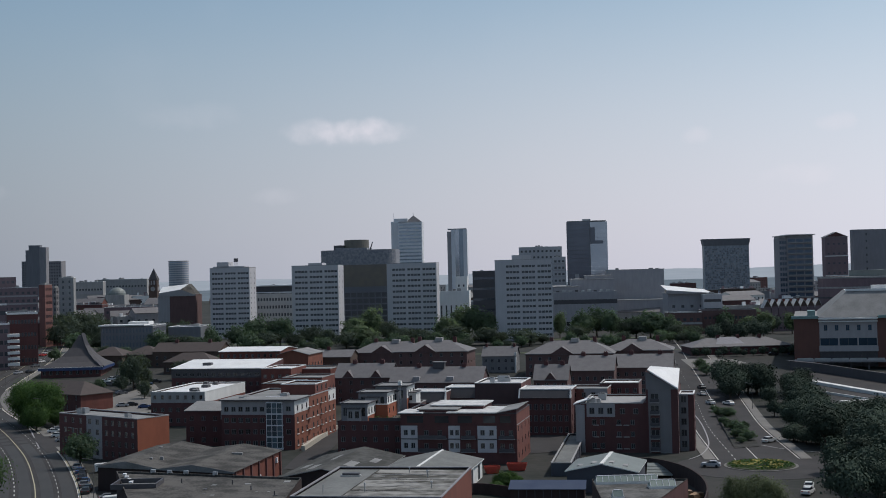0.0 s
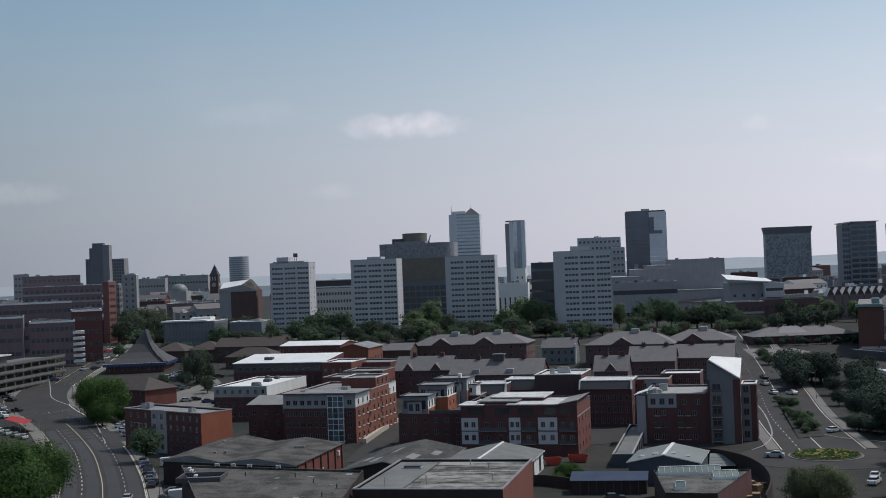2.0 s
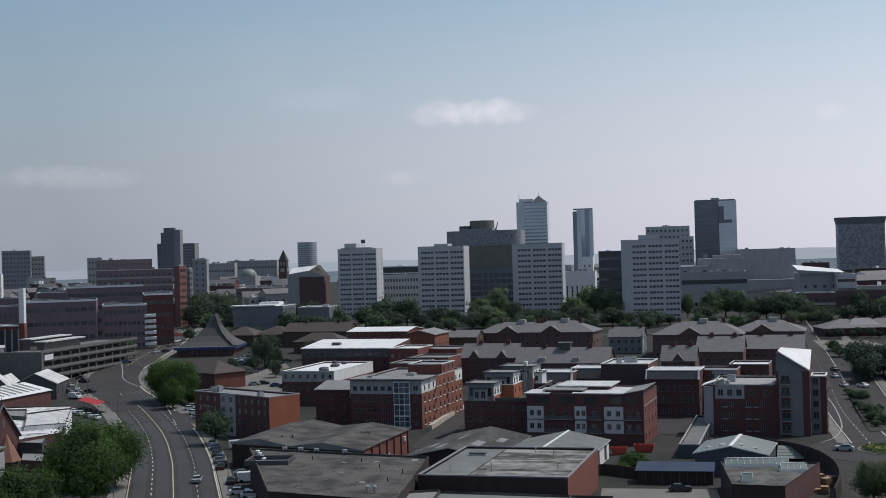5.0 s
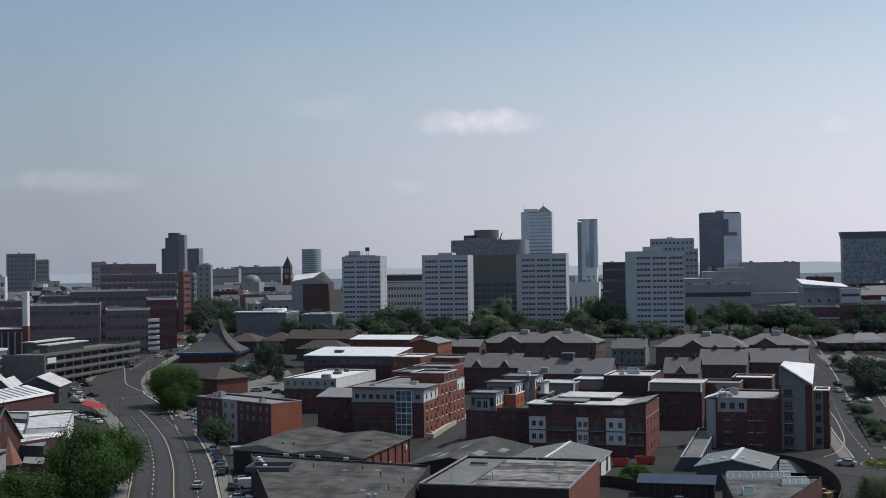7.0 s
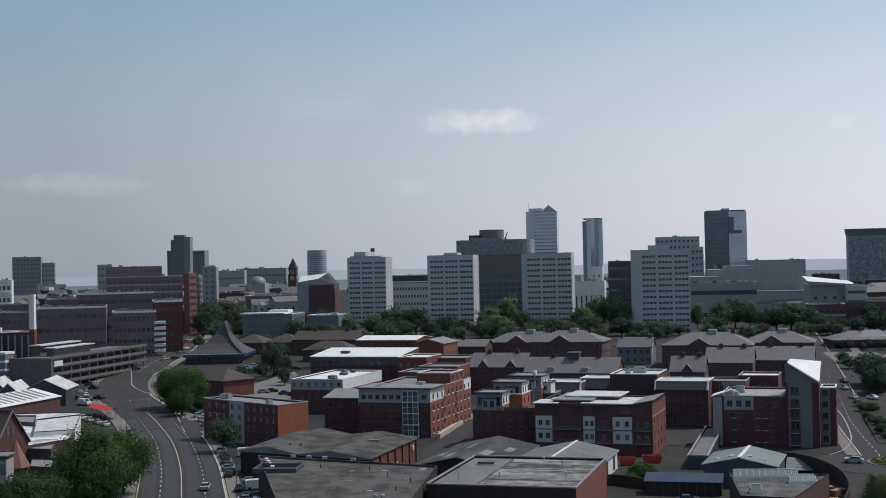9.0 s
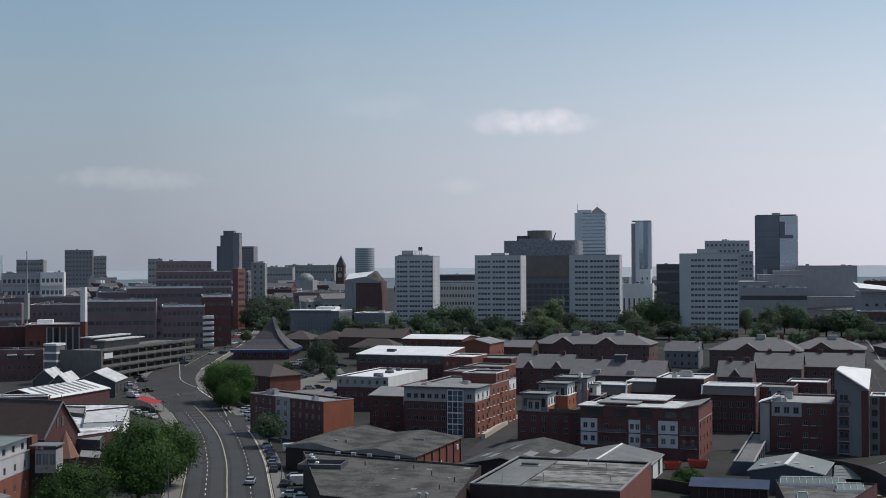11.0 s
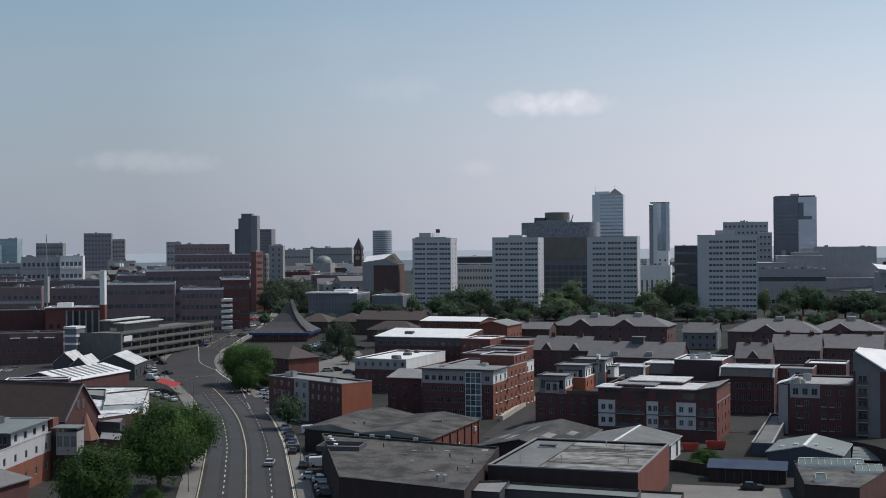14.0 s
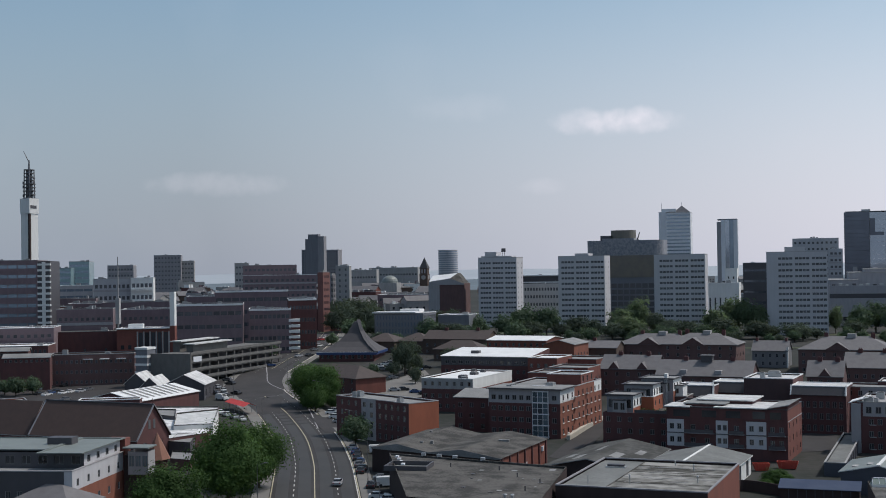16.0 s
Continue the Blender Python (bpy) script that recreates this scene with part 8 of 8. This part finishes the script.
def plant_trees():
    r = random.Random(5)
    # the three green limes by the bend
    for (x, y), sz in (((-90.2, 196.0), 1.38), ((-91.4, 227.5), 1.68), ((-93.4, 249.0), 1.4), ((-100.5, 262.0), 1.0), ((-82.8, 203.2), 0.5)):
        tree(r.choice(NEAR_TREES), x, y, sz, r.uniform(0, 360), "leafy green roadside lime tree", "roadside trees")
    for (x, y), sz in (((-132.8, 401.3), 1.4), ((-125.9, 397.2), 1.4), ((-124.3, 383.9), 0.9), ((-129.0, 390.0), 0.6), ((-121.0, 392.0), 0.55)):
        tree(r.choice(NEAR_TREES), x, y, sz, r.uniform(0, 360), "rounded street tree in full leaf")
    for x, y, sz, squat in ((-117.3, 475.4, 0.95, 1.5), (-120.5, 470.0, 0.62, 1.0), (-107.6, 451.7, 0.52, 1.3), (-123.9, 437.0, 0.42, 1.6), (-131.0, 462.0, 0.5, 1.1), (-114.5, 482.0, 0.7, 1.1), (-104.0, 500.0, 0.9, 0.9), (-127.0, 528.0, 0.9, 0.8), (-95.0, 528.0, 0.8, 0.8)):
        tree(r.choice(DARK_TREES), x, y, sz, r.uniform(0, 360), "dark leafy tree at the edge of the car court", "", squat)
    for (x, y), sz in (((-89.4, 308.4), 0.85), ((-93.5, 325.8), 0.62), ((-128.4, 469.0), 0.5), ((-189.9, 525.5), 0.6), ((-192.8, 515.8), 0.5), ((-246.1, 412.2), 0.75), ((-243.1, 418.7), 0.65), ((-252.5, 415.4), 0.6)):
        tree(r.choice(MID_TREES), x, y, sz, r.uniform(0, 360), "rounded street tree in full leaf")
    for (x, y), sz in zip([(-192.3, 506.4), (-191.4, 513.2), (-190.9, 524.1), (-191.0, 534.8), (-202.5, 584.0), (-208.3, 607.4), (-193.6, 487.6), (-207.1, 637.4)], (0.5, 0.45, 0.5, 0.45, 0.6, 0.6, 0.4, 0.5)):
        tree(r.choice(MID_TREES), x, y, sz, r.uniform(0, 360), "small street tree beside the car park")
    # park before the towers: dark below, paler crowns, sun and shade put into colour
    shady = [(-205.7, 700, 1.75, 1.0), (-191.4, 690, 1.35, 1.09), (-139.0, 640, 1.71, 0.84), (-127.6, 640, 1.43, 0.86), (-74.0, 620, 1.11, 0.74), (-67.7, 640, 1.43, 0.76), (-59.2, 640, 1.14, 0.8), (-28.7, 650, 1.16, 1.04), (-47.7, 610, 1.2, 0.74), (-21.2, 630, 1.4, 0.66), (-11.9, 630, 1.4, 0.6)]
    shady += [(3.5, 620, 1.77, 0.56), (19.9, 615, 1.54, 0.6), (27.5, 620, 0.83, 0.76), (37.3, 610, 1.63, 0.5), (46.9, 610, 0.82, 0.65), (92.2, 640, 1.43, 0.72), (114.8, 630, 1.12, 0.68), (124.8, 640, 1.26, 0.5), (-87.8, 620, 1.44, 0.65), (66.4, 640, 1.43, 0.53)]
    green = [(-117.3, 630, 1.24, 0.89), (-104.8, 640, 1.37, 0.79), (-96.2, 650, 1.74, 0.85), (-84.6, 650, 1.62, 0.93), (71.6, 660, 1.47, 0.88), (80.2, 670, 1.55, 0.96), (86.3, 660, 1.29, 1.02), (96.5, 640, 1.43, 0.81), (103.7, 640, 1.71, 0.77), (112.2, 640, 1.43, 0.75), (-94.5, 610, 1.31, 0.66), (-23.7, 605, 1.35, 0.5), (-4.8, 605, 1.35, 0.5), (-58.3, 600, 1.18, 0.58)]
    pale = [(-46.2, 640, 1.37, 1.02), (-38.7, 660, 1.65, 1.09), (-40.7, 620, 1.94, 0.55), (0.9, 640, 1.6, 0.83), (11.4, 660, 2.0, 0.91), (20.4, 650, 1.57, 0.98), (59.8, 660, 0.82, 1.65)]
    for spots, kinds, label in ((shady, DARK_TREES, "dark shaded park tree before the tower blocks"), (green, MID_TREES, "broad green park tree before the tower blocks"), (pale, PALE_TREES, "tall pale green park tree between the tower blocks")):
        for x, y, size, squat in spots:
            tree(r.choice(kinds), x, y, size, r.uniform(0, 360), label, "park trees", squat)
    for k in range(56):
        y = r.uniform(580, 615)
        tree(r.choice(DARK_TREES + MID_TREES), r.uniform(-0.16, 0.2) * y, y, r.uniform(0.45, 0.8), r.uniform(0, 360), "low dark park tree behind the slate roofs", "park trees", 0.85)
    for x, y, size, squat in [(-204.5, 690, 1.81, 0.9), (-197.6, 700, 1.7, 1.06), (-208.0, 680, 1.28, 1.07), (-173.4, 640, 1.31, 0.79), (-185.4, 640, 1.68, 0.54), (-135.1, 598, 1.25, 0.9), (-127.4, 598, 1.35, 0.74), (-120.4, 600, 1.24, 0.74), (-114.4, 600, 1.01, 0.75), (-127.9, 592, 1.22, 0.5), (-146.5, 575, 1.07, 0.54), (-137.2, 575, 1.17, 0.5), (-158.6, 590, 0.88, 0.68), (-179.0, 580, 0.76, 0.75)]:
        tree(r.choice(DARK_TREES + MID_TREES[:1]), x, y, size, r.uniform(0, 360), "dark spreading tree round the college", "park trees", squat)
    # shade trees by the college and the halls
    for (x, y), sz in (((-224.2, 747.0), 1.8), ((-218.6, 756.0), 1.9), ((-208.5, 749.5), 1.8), ((-207.5, 703.9), 1.5), ((-196.4, 729.9), 1.4), ((-122.1, 490.4), 1.0), ((-251.0, 818.6), 1.3), ((-147.1, 711.0), 1.3)):
        tree(r.choice(DARK_TREES), x, y, sz, r.uniform(0, 360), "dark spreading tree between the halls")
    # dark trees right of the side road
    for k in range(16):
        tree(r.choice(SHADED_TREES), r.uniform(92, 106), r.uniform(414, 440), r.uniform(0.8, 1.15), r.uniform(0, 360), "dark dense tree beside the arena road", "arena trees")
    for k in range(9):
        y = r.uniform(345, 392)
        tree(r.choice(SHADED_TREES), r.uniform(0.272, 0.295) * y, y, r.uniform(0.7, 0.95), r.uniform(0, 360), "dark dense tree beside the arena road", "arena trees")
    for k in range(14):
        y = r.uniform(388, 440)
        tree(r.choice(SHADED_TREES), r.uniform(0.25, 0.285) * y, y, r.uniform(0.6, 0.85), r.uniform(0, 360), "dark dense tree beside the arena road", "arena trees")
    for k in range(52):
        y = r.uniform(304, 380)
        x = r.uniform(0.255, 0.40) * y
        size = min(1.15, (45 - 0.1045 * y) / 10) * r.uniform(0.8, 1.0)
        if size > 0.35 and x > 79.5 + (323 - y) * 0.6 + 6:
            tree(r.choice(SHADED_TREES), x, y, size, r.uniform(0, 360), "dark dense tree before the arena terrace", "arena trees")
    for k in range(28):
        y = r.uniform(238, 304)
        tree(r.choice(SHADED_TREES), r.uniform(0.325, 0.42) * y, y, r.uniform(0.75, 1.0), r.uniform(0, 360), "dark dense tree beside the roundabout", "arena trees")
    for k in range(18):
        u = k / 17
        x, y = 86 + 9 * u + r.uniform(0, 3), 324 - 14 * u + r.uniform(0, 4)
        tree(r.choice(SHADED_TREES), x, y, r.uniform(0.45, 0.7), r.uniform(0, 360), "low dark shrub at the edge of the trees", "arena shrubs", squat=0.75)
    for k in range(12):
        tree(r.choice(SHADED_TREES), 106 + 3.9 * k + r.uniform(-1, 1), 531 + r.uniform(-3, 2) + 0.3 * k, r.uniform(0.32, 0.52), r.uniform(0, 360), "low dark tree before the lodge", "lodge trees", 0.9)
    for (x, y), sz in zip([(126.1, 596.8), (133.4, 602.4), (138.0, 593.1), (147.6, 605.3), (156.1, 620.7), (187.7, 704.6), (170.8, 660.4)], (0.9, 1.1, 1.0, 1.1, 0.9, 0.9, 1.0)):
        tree(r.choice(SHADED_TREES), x, y, sz, r.uniform(0, 360), "dark tree behind the pavilion")
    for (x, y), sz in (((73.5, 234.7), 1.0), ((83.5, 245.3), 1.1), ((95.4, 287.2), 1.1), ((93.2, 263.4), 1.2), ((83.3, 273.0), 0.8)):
        tree(r.choice(SHADED_TREES), x, y, sz, r.uniform(0, 360), "dark dense tree beside the roundabout", "arena trees")
    for (x, y), sz in (((51.8, 227.0), 0.84), ((56.2, 225.0), 0.86)):
        tree(r.choice(FRONT_TREES), x, y, sz, r.uniform(0, 360), "light green tree in front of the roundabout")
    for (x, y), k in zip([(139.0, 689.3), (150.5, 711.4), (148.7, 671.9), (163.9, 710.5), (162.5, 676.9), (180.0, 724.1), (175.2, 684.1), (193.4, 732.1), (187.2, 691.2), (143.8, 745.5), (160.3, 776.9), (191.3, 783.2), (118.0, 690.0), (128.0, 700.0), (155.0, 650.0), (166.0, 655.0), (178.0, 650.0), (172.0, 700.0), (200.0, 712.0), (183.0, 760.0)], range(20)):
        tree(r.choice(MID_TREES + PALE_TREES), x, y, r.uniform(0.8, 1.3), r.uniform(0, 360), "broad green tree behind the lodge", "park trees")
    # planted island in the side road
    for (x, y), sz in (((81.3, 379.8), 0.4), ((82.9, 376.4), 0.42), ((84.8, 379.1), 0.36), ((78.2, 352.6), 0.36), ((78.6, 347.4), 0.42), ((78.2, 338.1), 0.45), ((77.5, 326.9), 0.42), ((75.6, 331.5), 0.4), ((81.9, 349.7), 0.34), ((78.9, 362.8), 0.3), ((74.5, 322.4), 0.26), ((82.1, 390.0), 0.3), ((98.9, 492.6), 0.6), ((97.7, 476.4), 0.6)):
        tree(r.choice(MID_TREES), x, y, sz, r.uniform(0, 360), "low shrub on the planted island", "island shrubs", squat=0.7)
    for (x, y), sz in (((13.0, 268.5), 0.42), ((11.2, 263.5), 0.5), ((14.2, 264.0), 0.36), ((9.6, 259.8), 0.32)):
        tree(r.choice(NEAR_TREES), x, y, sz, r.uniform(0, 360), "small bushy tree in a yard", "", 0.75)


plant_trees()


def island_flowers():
    r = random.Random(21)
    for name, label, mat, n, rad, lift in (("flower_bed", "yellow flowers on the roundabout", FLOWER, 900, 6.4, 0.5), ("ground_cover", "low green planting on the roundabout", LEAF, 1800, 7.3, 0.35)):
        s = Soup()
        for _ in range(n):
            a, q = r.uniform(0, math.tau), rad * math.sqrt(r.random())
            if mat is FLOWER and math.sin(a * 3 + q) < -0.2:
                continue
            p = Vector((q * math.cos(a), q * math.sin(a), lift + r.uniform(0, 0.35) + 0.5 * (1 - q / rad)))
            u, v = Vector((r.uniform(-1, 1), r.uniform(-1, 1), r.uniform(-0.3, 0.3))) * 0.28, Vector((r.uniform(-1, 1), r.uniform(-1, 1), r.uniform(-0.3, 0.6))) * 0.28
            s.quad(p - u, p - v, p + u, p + v)
        ob = part(name, s, mat, None, m=pose(RX, RY, 0))
        tagged(ob, label, "planting", kind="stuff")


island_flowers()


def street_lamp_at(x, y, turn, h=9.0):
    own = thing("street_lamp", "tall grey steel street lamp on the pavement", "street lamp", x, y, ground_z(x, y), turn, "street lamps")
    s = Soup()
    s.tube((0, 0, 0), (0, 0, 1.2), 0.11, 0.09)
    s.tube((0, 0, 1.2), (0, 0, h), 0.07, 0.045)
    part("pole", s, FRAME_DARK, own)
    s = Soup()
    s.tube((0, 0, h - 0.1), (1.5, 0, h + 0.25), 0.05, 0.04)
    part("arm", s, FRAME_DARK, own)
    piece(own, "lantern", FRAME_DARK, 1.3, -0.14, h + 0.2, 2.1, 0.14, h + 0.36)
    return own


def street_lamps():
    for i in range(4, len(MAIN) - 10, 6):
        a, b = MAIN[i], MAIN[i + 1]
        d = (b - a).normalized()
        side = Vector((d.y, -d.x)) * (11 if i % 12 == 4 else -11)
        p = a + side
        street_lamp_at(p.x, p.y, math.degrees(math.atan2(-side.y, -side.x)))
    for i in range(6, len(SIDE) - 6, 8):
        a, b = SIDE[i], SIDE[i + 1]
        d = (b - a).normalized()
        side = Vector((d.y, -d.x)) * (-7 if i % 16 == 6 else 15)
        p = a + side
        street_lamp_at(p.x, p.y, math.degrees(math.atan2(-side.y, -side.x)), 8.0)


street_lamps()

# ---- cars ----
def car_kind(color, van=False, lamps=True):
    paint = PAINTS[color]
    own = thing("van" if van else "car", "%s %s standing on the asphalt" % (color, "delivery van" if van else "family car"), "van" if van else "car", 0, 0, -60)
    L, W = (5.0, 1.95) if van else (4.3, 1.75)
    s = Soup()
    prof = [(0, 0.3), (0, 0.85), (0.25, 1.0), (1.0, 1.05), (L - 0.35, 1.0), (L, 0.8), (L, 0.3)] if not van else [(0, 0.3), (0, 1.9), (0.3, 2.05), (L - 1.7, 2.05), (L - 0.9, 1.2), (L, 1.0), (L, 0.3)]
    for y in (-W / 2, W / 2):
        s.quad(*[(x, y, z) for x, z in (prof if y > 0 else prof[::-1])])
    for i in range(len(prof)):
        a, b = prof[i], prof[(i + 1) % len(prof)]
        s.quad((a[0], -W / 2, a[1]), (a[0], W / 2, a[1]), (b[0], W / 2, b[1]), (b[0], -W / 2, b[1]))
    part("body", s, paint, own)
    if not van:
        s, i = Soup(), 0.22
        lo, hi = [(0.45, 1.0), (3.15, 1.0)], [(0.95, 1.42), (2.35, 1.42)]
        y0, y1 = W / 2 - 0.05, W / 2 - i
        s.quad((lo[0][0], -y0, 1.0), (lo[1][0], -y0, 1.0), (hi[1][0], -y1, 1.42), (hi[0][0], -y1, 1.42))
        s.quad((lo[1][0], y0, 1.0), (lo[0][0], y0, 1.0), (hi[0][0], y1, 1.42), (hi[1][0], y1, 1.42))
        s.quad((lo[1][0], -y0, 1.0), (lo[1][0], y0, 1.0), (hi[1][0], y1, 1.42), (hi[1][0], -y1, 1.42))
        s.quad((lo[0][0], y0, 1.0), (lo[0][0], -y0, 1.0), (hi[0][0], -y1, 1.42), (hi[0][0], y1, 1.42))
        part("glazing", s, CAR_GLASS, own)
        piece(own, "roof", paint, 0.93, -y1, 1.41, 2.37, y1, 1.47)
    else:
        s = Soup()
        s.quad((L - 1.66, -0.8, 2.0), (L - 1.66, 0.8, 2.0), (L - 0.88, 0.85, 1.22), (L - 0.88, -0.85, 1.22))
        s.v = [(x + 0.04, y, z + 0.04) for x, y, z in s.v]
        part("windscreen", s, CAR_GLASS, own)
    for x in (0.8, L - 0.85):
        for y in (-W / 2 + 0.08, W / 2 - 0.08):
            s = Soup()
            s.tube((0, -0.11, 0), (0, 0.11, 0), 0.32, 0.32, 12)
            s.tube((0, 0.11, 0), (0, -0.11, 0), 0.32, 0.32, 12)
            part("wheel", s, TYRE, own, m=pose(x, y, 0.32))
    for y in (-0.65, 0.65) if lamps else ():
        piece(own, "headlight", LAMP_CLEAR, L - 0.06, y - 0.18, 0.62, L + 0.02, y + 0.18, 0.78)
        piece(own, "tail_light", LAMP_RED, -0.02, y - 0.16, 0.68, 0.06, y + 0.16, 0.88)
    return own


def park_cars():
    r = random.Random(8)
    kinds = {c: car_kind(c) for c in PAINTS}
    plain = {c: car_kind(c, lamps=False) for c in PAINTS}
    van = car_kind("white", True)
    spots = (
        [(69.4, 247.5, 60), (138.5, 547.6, 10), (142.6, 553.8, 10), (142.3, 542.4, 10), (146.6, 548.6, 10), (144.2, 533.6, 10), (135.1, 530.8, 10), (89.5, 441.0, 100)]
        + [(-176.1, 446.7, 160), (-199.0, 628.3, 70), (-184.1, 572.0, 70), (-223.8, 718.1, 75), (-181.0, 554.0, 60)]
        + [(-89.2, 304.4, 100), (-84.7, 293.1, 100), (-80.8, 281.6, 100), (-77.4, 272.0, 100), (-71.9, 260.9, 20), (-69.3, 254.3, 20), (-67.2, 240.1, 15), (-64.0, 236.8, 15), (-61.7, 230.0, 15), (-59.8, 224.2, 15), (-77.6, 252.9, 100), (17.3, 239.6, 0)]
        + [(-86.5, 297.4, 100), (-83.0, 286.9, 100), (-79.8, 277.2, 100), (-77.0, 268.6, 100), (-83.6, 300.3, 20), (-123.4, 398.0, 20), (-119.5, 382.3, 20), (-115.4, 373.0, 20), (-112.8, 432.5, 10), (-110.0, 434.2, 10), (-104.2, 428.4, 10), (-100.2, 425.2, 10), (-133.0, 506.4, 10), (-131.4, 508.9, 10), (-134.1, 501.9, 10), (24.6, 360.4, -13), (30.9, 358.9, -13), (-120.6, 462.7, 40), (-151.6, 453.5, 60), (-145.9, 437.4, 60)]
        + [(-181.8, 428.0, -30), (-182.7, 435.3, -30), (-175.8, 424.0, -30), (-170.4, 418.6, -30), (-232.6, 418.9, 80), (-231.4, 421.9, 80), (-168.3, 410.7, -30), (-222.6, 402.5, 80), (-246.6, 429.5, 80), (-245.5, 432.4, 80), (-243.8, 434.5, 80), (-242.3, 437.7, 80), (-240.8, 440.8, 80), (-240.4, 415.6, 80), (-236.6, 414.3, 80), (-234.2, 415.7, 80), (-228.2, 423.6, 80), (-227.2, 427.6, 80), (-255.9, 441.6, 80), (-254.1, 446.1, 80), (-182.6, 498.1, 30), (-131.4, 506.8, 10), (-131.4, 516.1, 10), (-69.7, 250.6, 100), (-66.8, 242.9, 100), (-135.5, 495.2, 10), (-133.8, 502.0, 10), (-131.7, 487.9, 10), (-130.5, 496.6, 10), (-118.5, 478.8, 15), (-116.7, 485.5, 15), (-114.8, 492.2, 15), (-160.2, 468.7, 60), (-155.4, 456.5, 60), (-119.3, 378.1, 20), (-115.2, 368.8, 20), (-110.9, 358.5, 20), (-180.8, 455.7, 160), (-172.7, 429.6, 150), (-164.4, 422.0, 150)]
    )
    spots += [(-237.5, 418.4, 80), (-237.6, 423.5, 80), (-231.0, 418.8, 80), (-230.3, 422.5, 80), (-185.3, 434.6, 120), (-182.5, 432.2, 125), (-178.9, 427.8, 130), (-175.0, 422.5, 130), (-171.3, 417.2, 130), (-167.5, 410.3, 120)]
    for i, (x, y, a) in enumerate([(84.9, 404.8, 100), (90.7, 402.5, 115), (80.2, 322.1, 40), (86.3, 425.2, 100), (71.6, 253.2, 70), (61.1, 285.1, 160)]):
        copy_thing(kinds["silver" if i == 5 else "white"], pose(x, y, ground_z(x, y) + 0.09, 0, 0, a))
    tint = ["white", "silver", "black", "white", "grey", "blue", "black", "silver", "black", "grey"]
    seen = []
    # forecourt cars and the queue on the far stretch of road
    bright = [(-181.4, 439.7, 125), (-178.2, 436.6, 130), (-172.8, 428.0, 120), (-167.4, 416.7, 115), (-173.0, 409.6, 125), (-152.6, 375.6, 130), (-148.2, 370.4, 130), (-143.6, 365.2, 130), (-139.4, 360.4, 130), (-175.7, 531.4, 72), (-185.7, 569.3, 72), (-194.9, 609.3, 72), (-200.0, 634.8, 72), (-179.7, 528.7, 72), (-222.0, 712.7, 72), (-221.2, 685.5, 72)]
    for i, (x, y, a) in enumerate(bright):
        seen.append((x, y))
        copy_thing(plain[("white", "silver", "white", "black", "white", "red")[i % 6 if y > 480 else i % 3]], pose(x, y, ground_z(x, y) + 0.09, 0, 0, a))
    for i, (x, y, a) in enumerate(spots):
        if any(math.hypot(x - u, y - v) < 2.9 for u, v in seen):
            continue
        seen.append((x, y))
        if i % 11 == 7 and y < 420:
            ob = copy_thing(van, pose(x, y, ground_z(x, y) + 0.09, 0, 0, a))
        else:
            ob = copy_thing((kinds if y < 330 else plain)[tint[(i * 7) % 10]], pose(x, y, ground_z(x, y) + 0.09, 0, 0, a))
    for ob in (*kinds.values(), *plain.values(), van):
        for o in (*ob.children_recursive, ob):
            bpy.data.objects.remove(o)


park_cars()


CANOPY_RED = material("red_fabric", (0.6, 0.06, 0.055), (0.45, 0.045, 0.045), 0.8, scale=0.8)


def red_canopy():
    (x, y), (u, v) = (-155.6, 389.7), (-143.4, 375.0)
    own = thing("canopy", "long red fabric canopy over a forecourt", "canopy", x, y, ground_z(x, y), math.degrees(math.atan2(v - y, u - x)))
    L = math.hypot(u - x, v - y)
    s = Soup()
    s.quad((0, -1.6, 2.4), (L, -1.6, 2.4), (L, 0.6, 3.4), (0, 0.6, 3.4))
    s.quad((0, 2.8, 2.4), (0, 0.6, 3.4), (L, 0.6, 3.4), (L, 2.8, 2.4))
    part("fabric", s, CANOPY_RED, own)
    for k in range(5):
        for y0 in (-1.5, 2.7):
            piece(own, "post", METAL, k * (L - 0.1) / 4, y0 - 0.05, 0, k * (L - 0.1) / 4 + 0.1, y0 + 0.05, 2.45)


red_canopy()
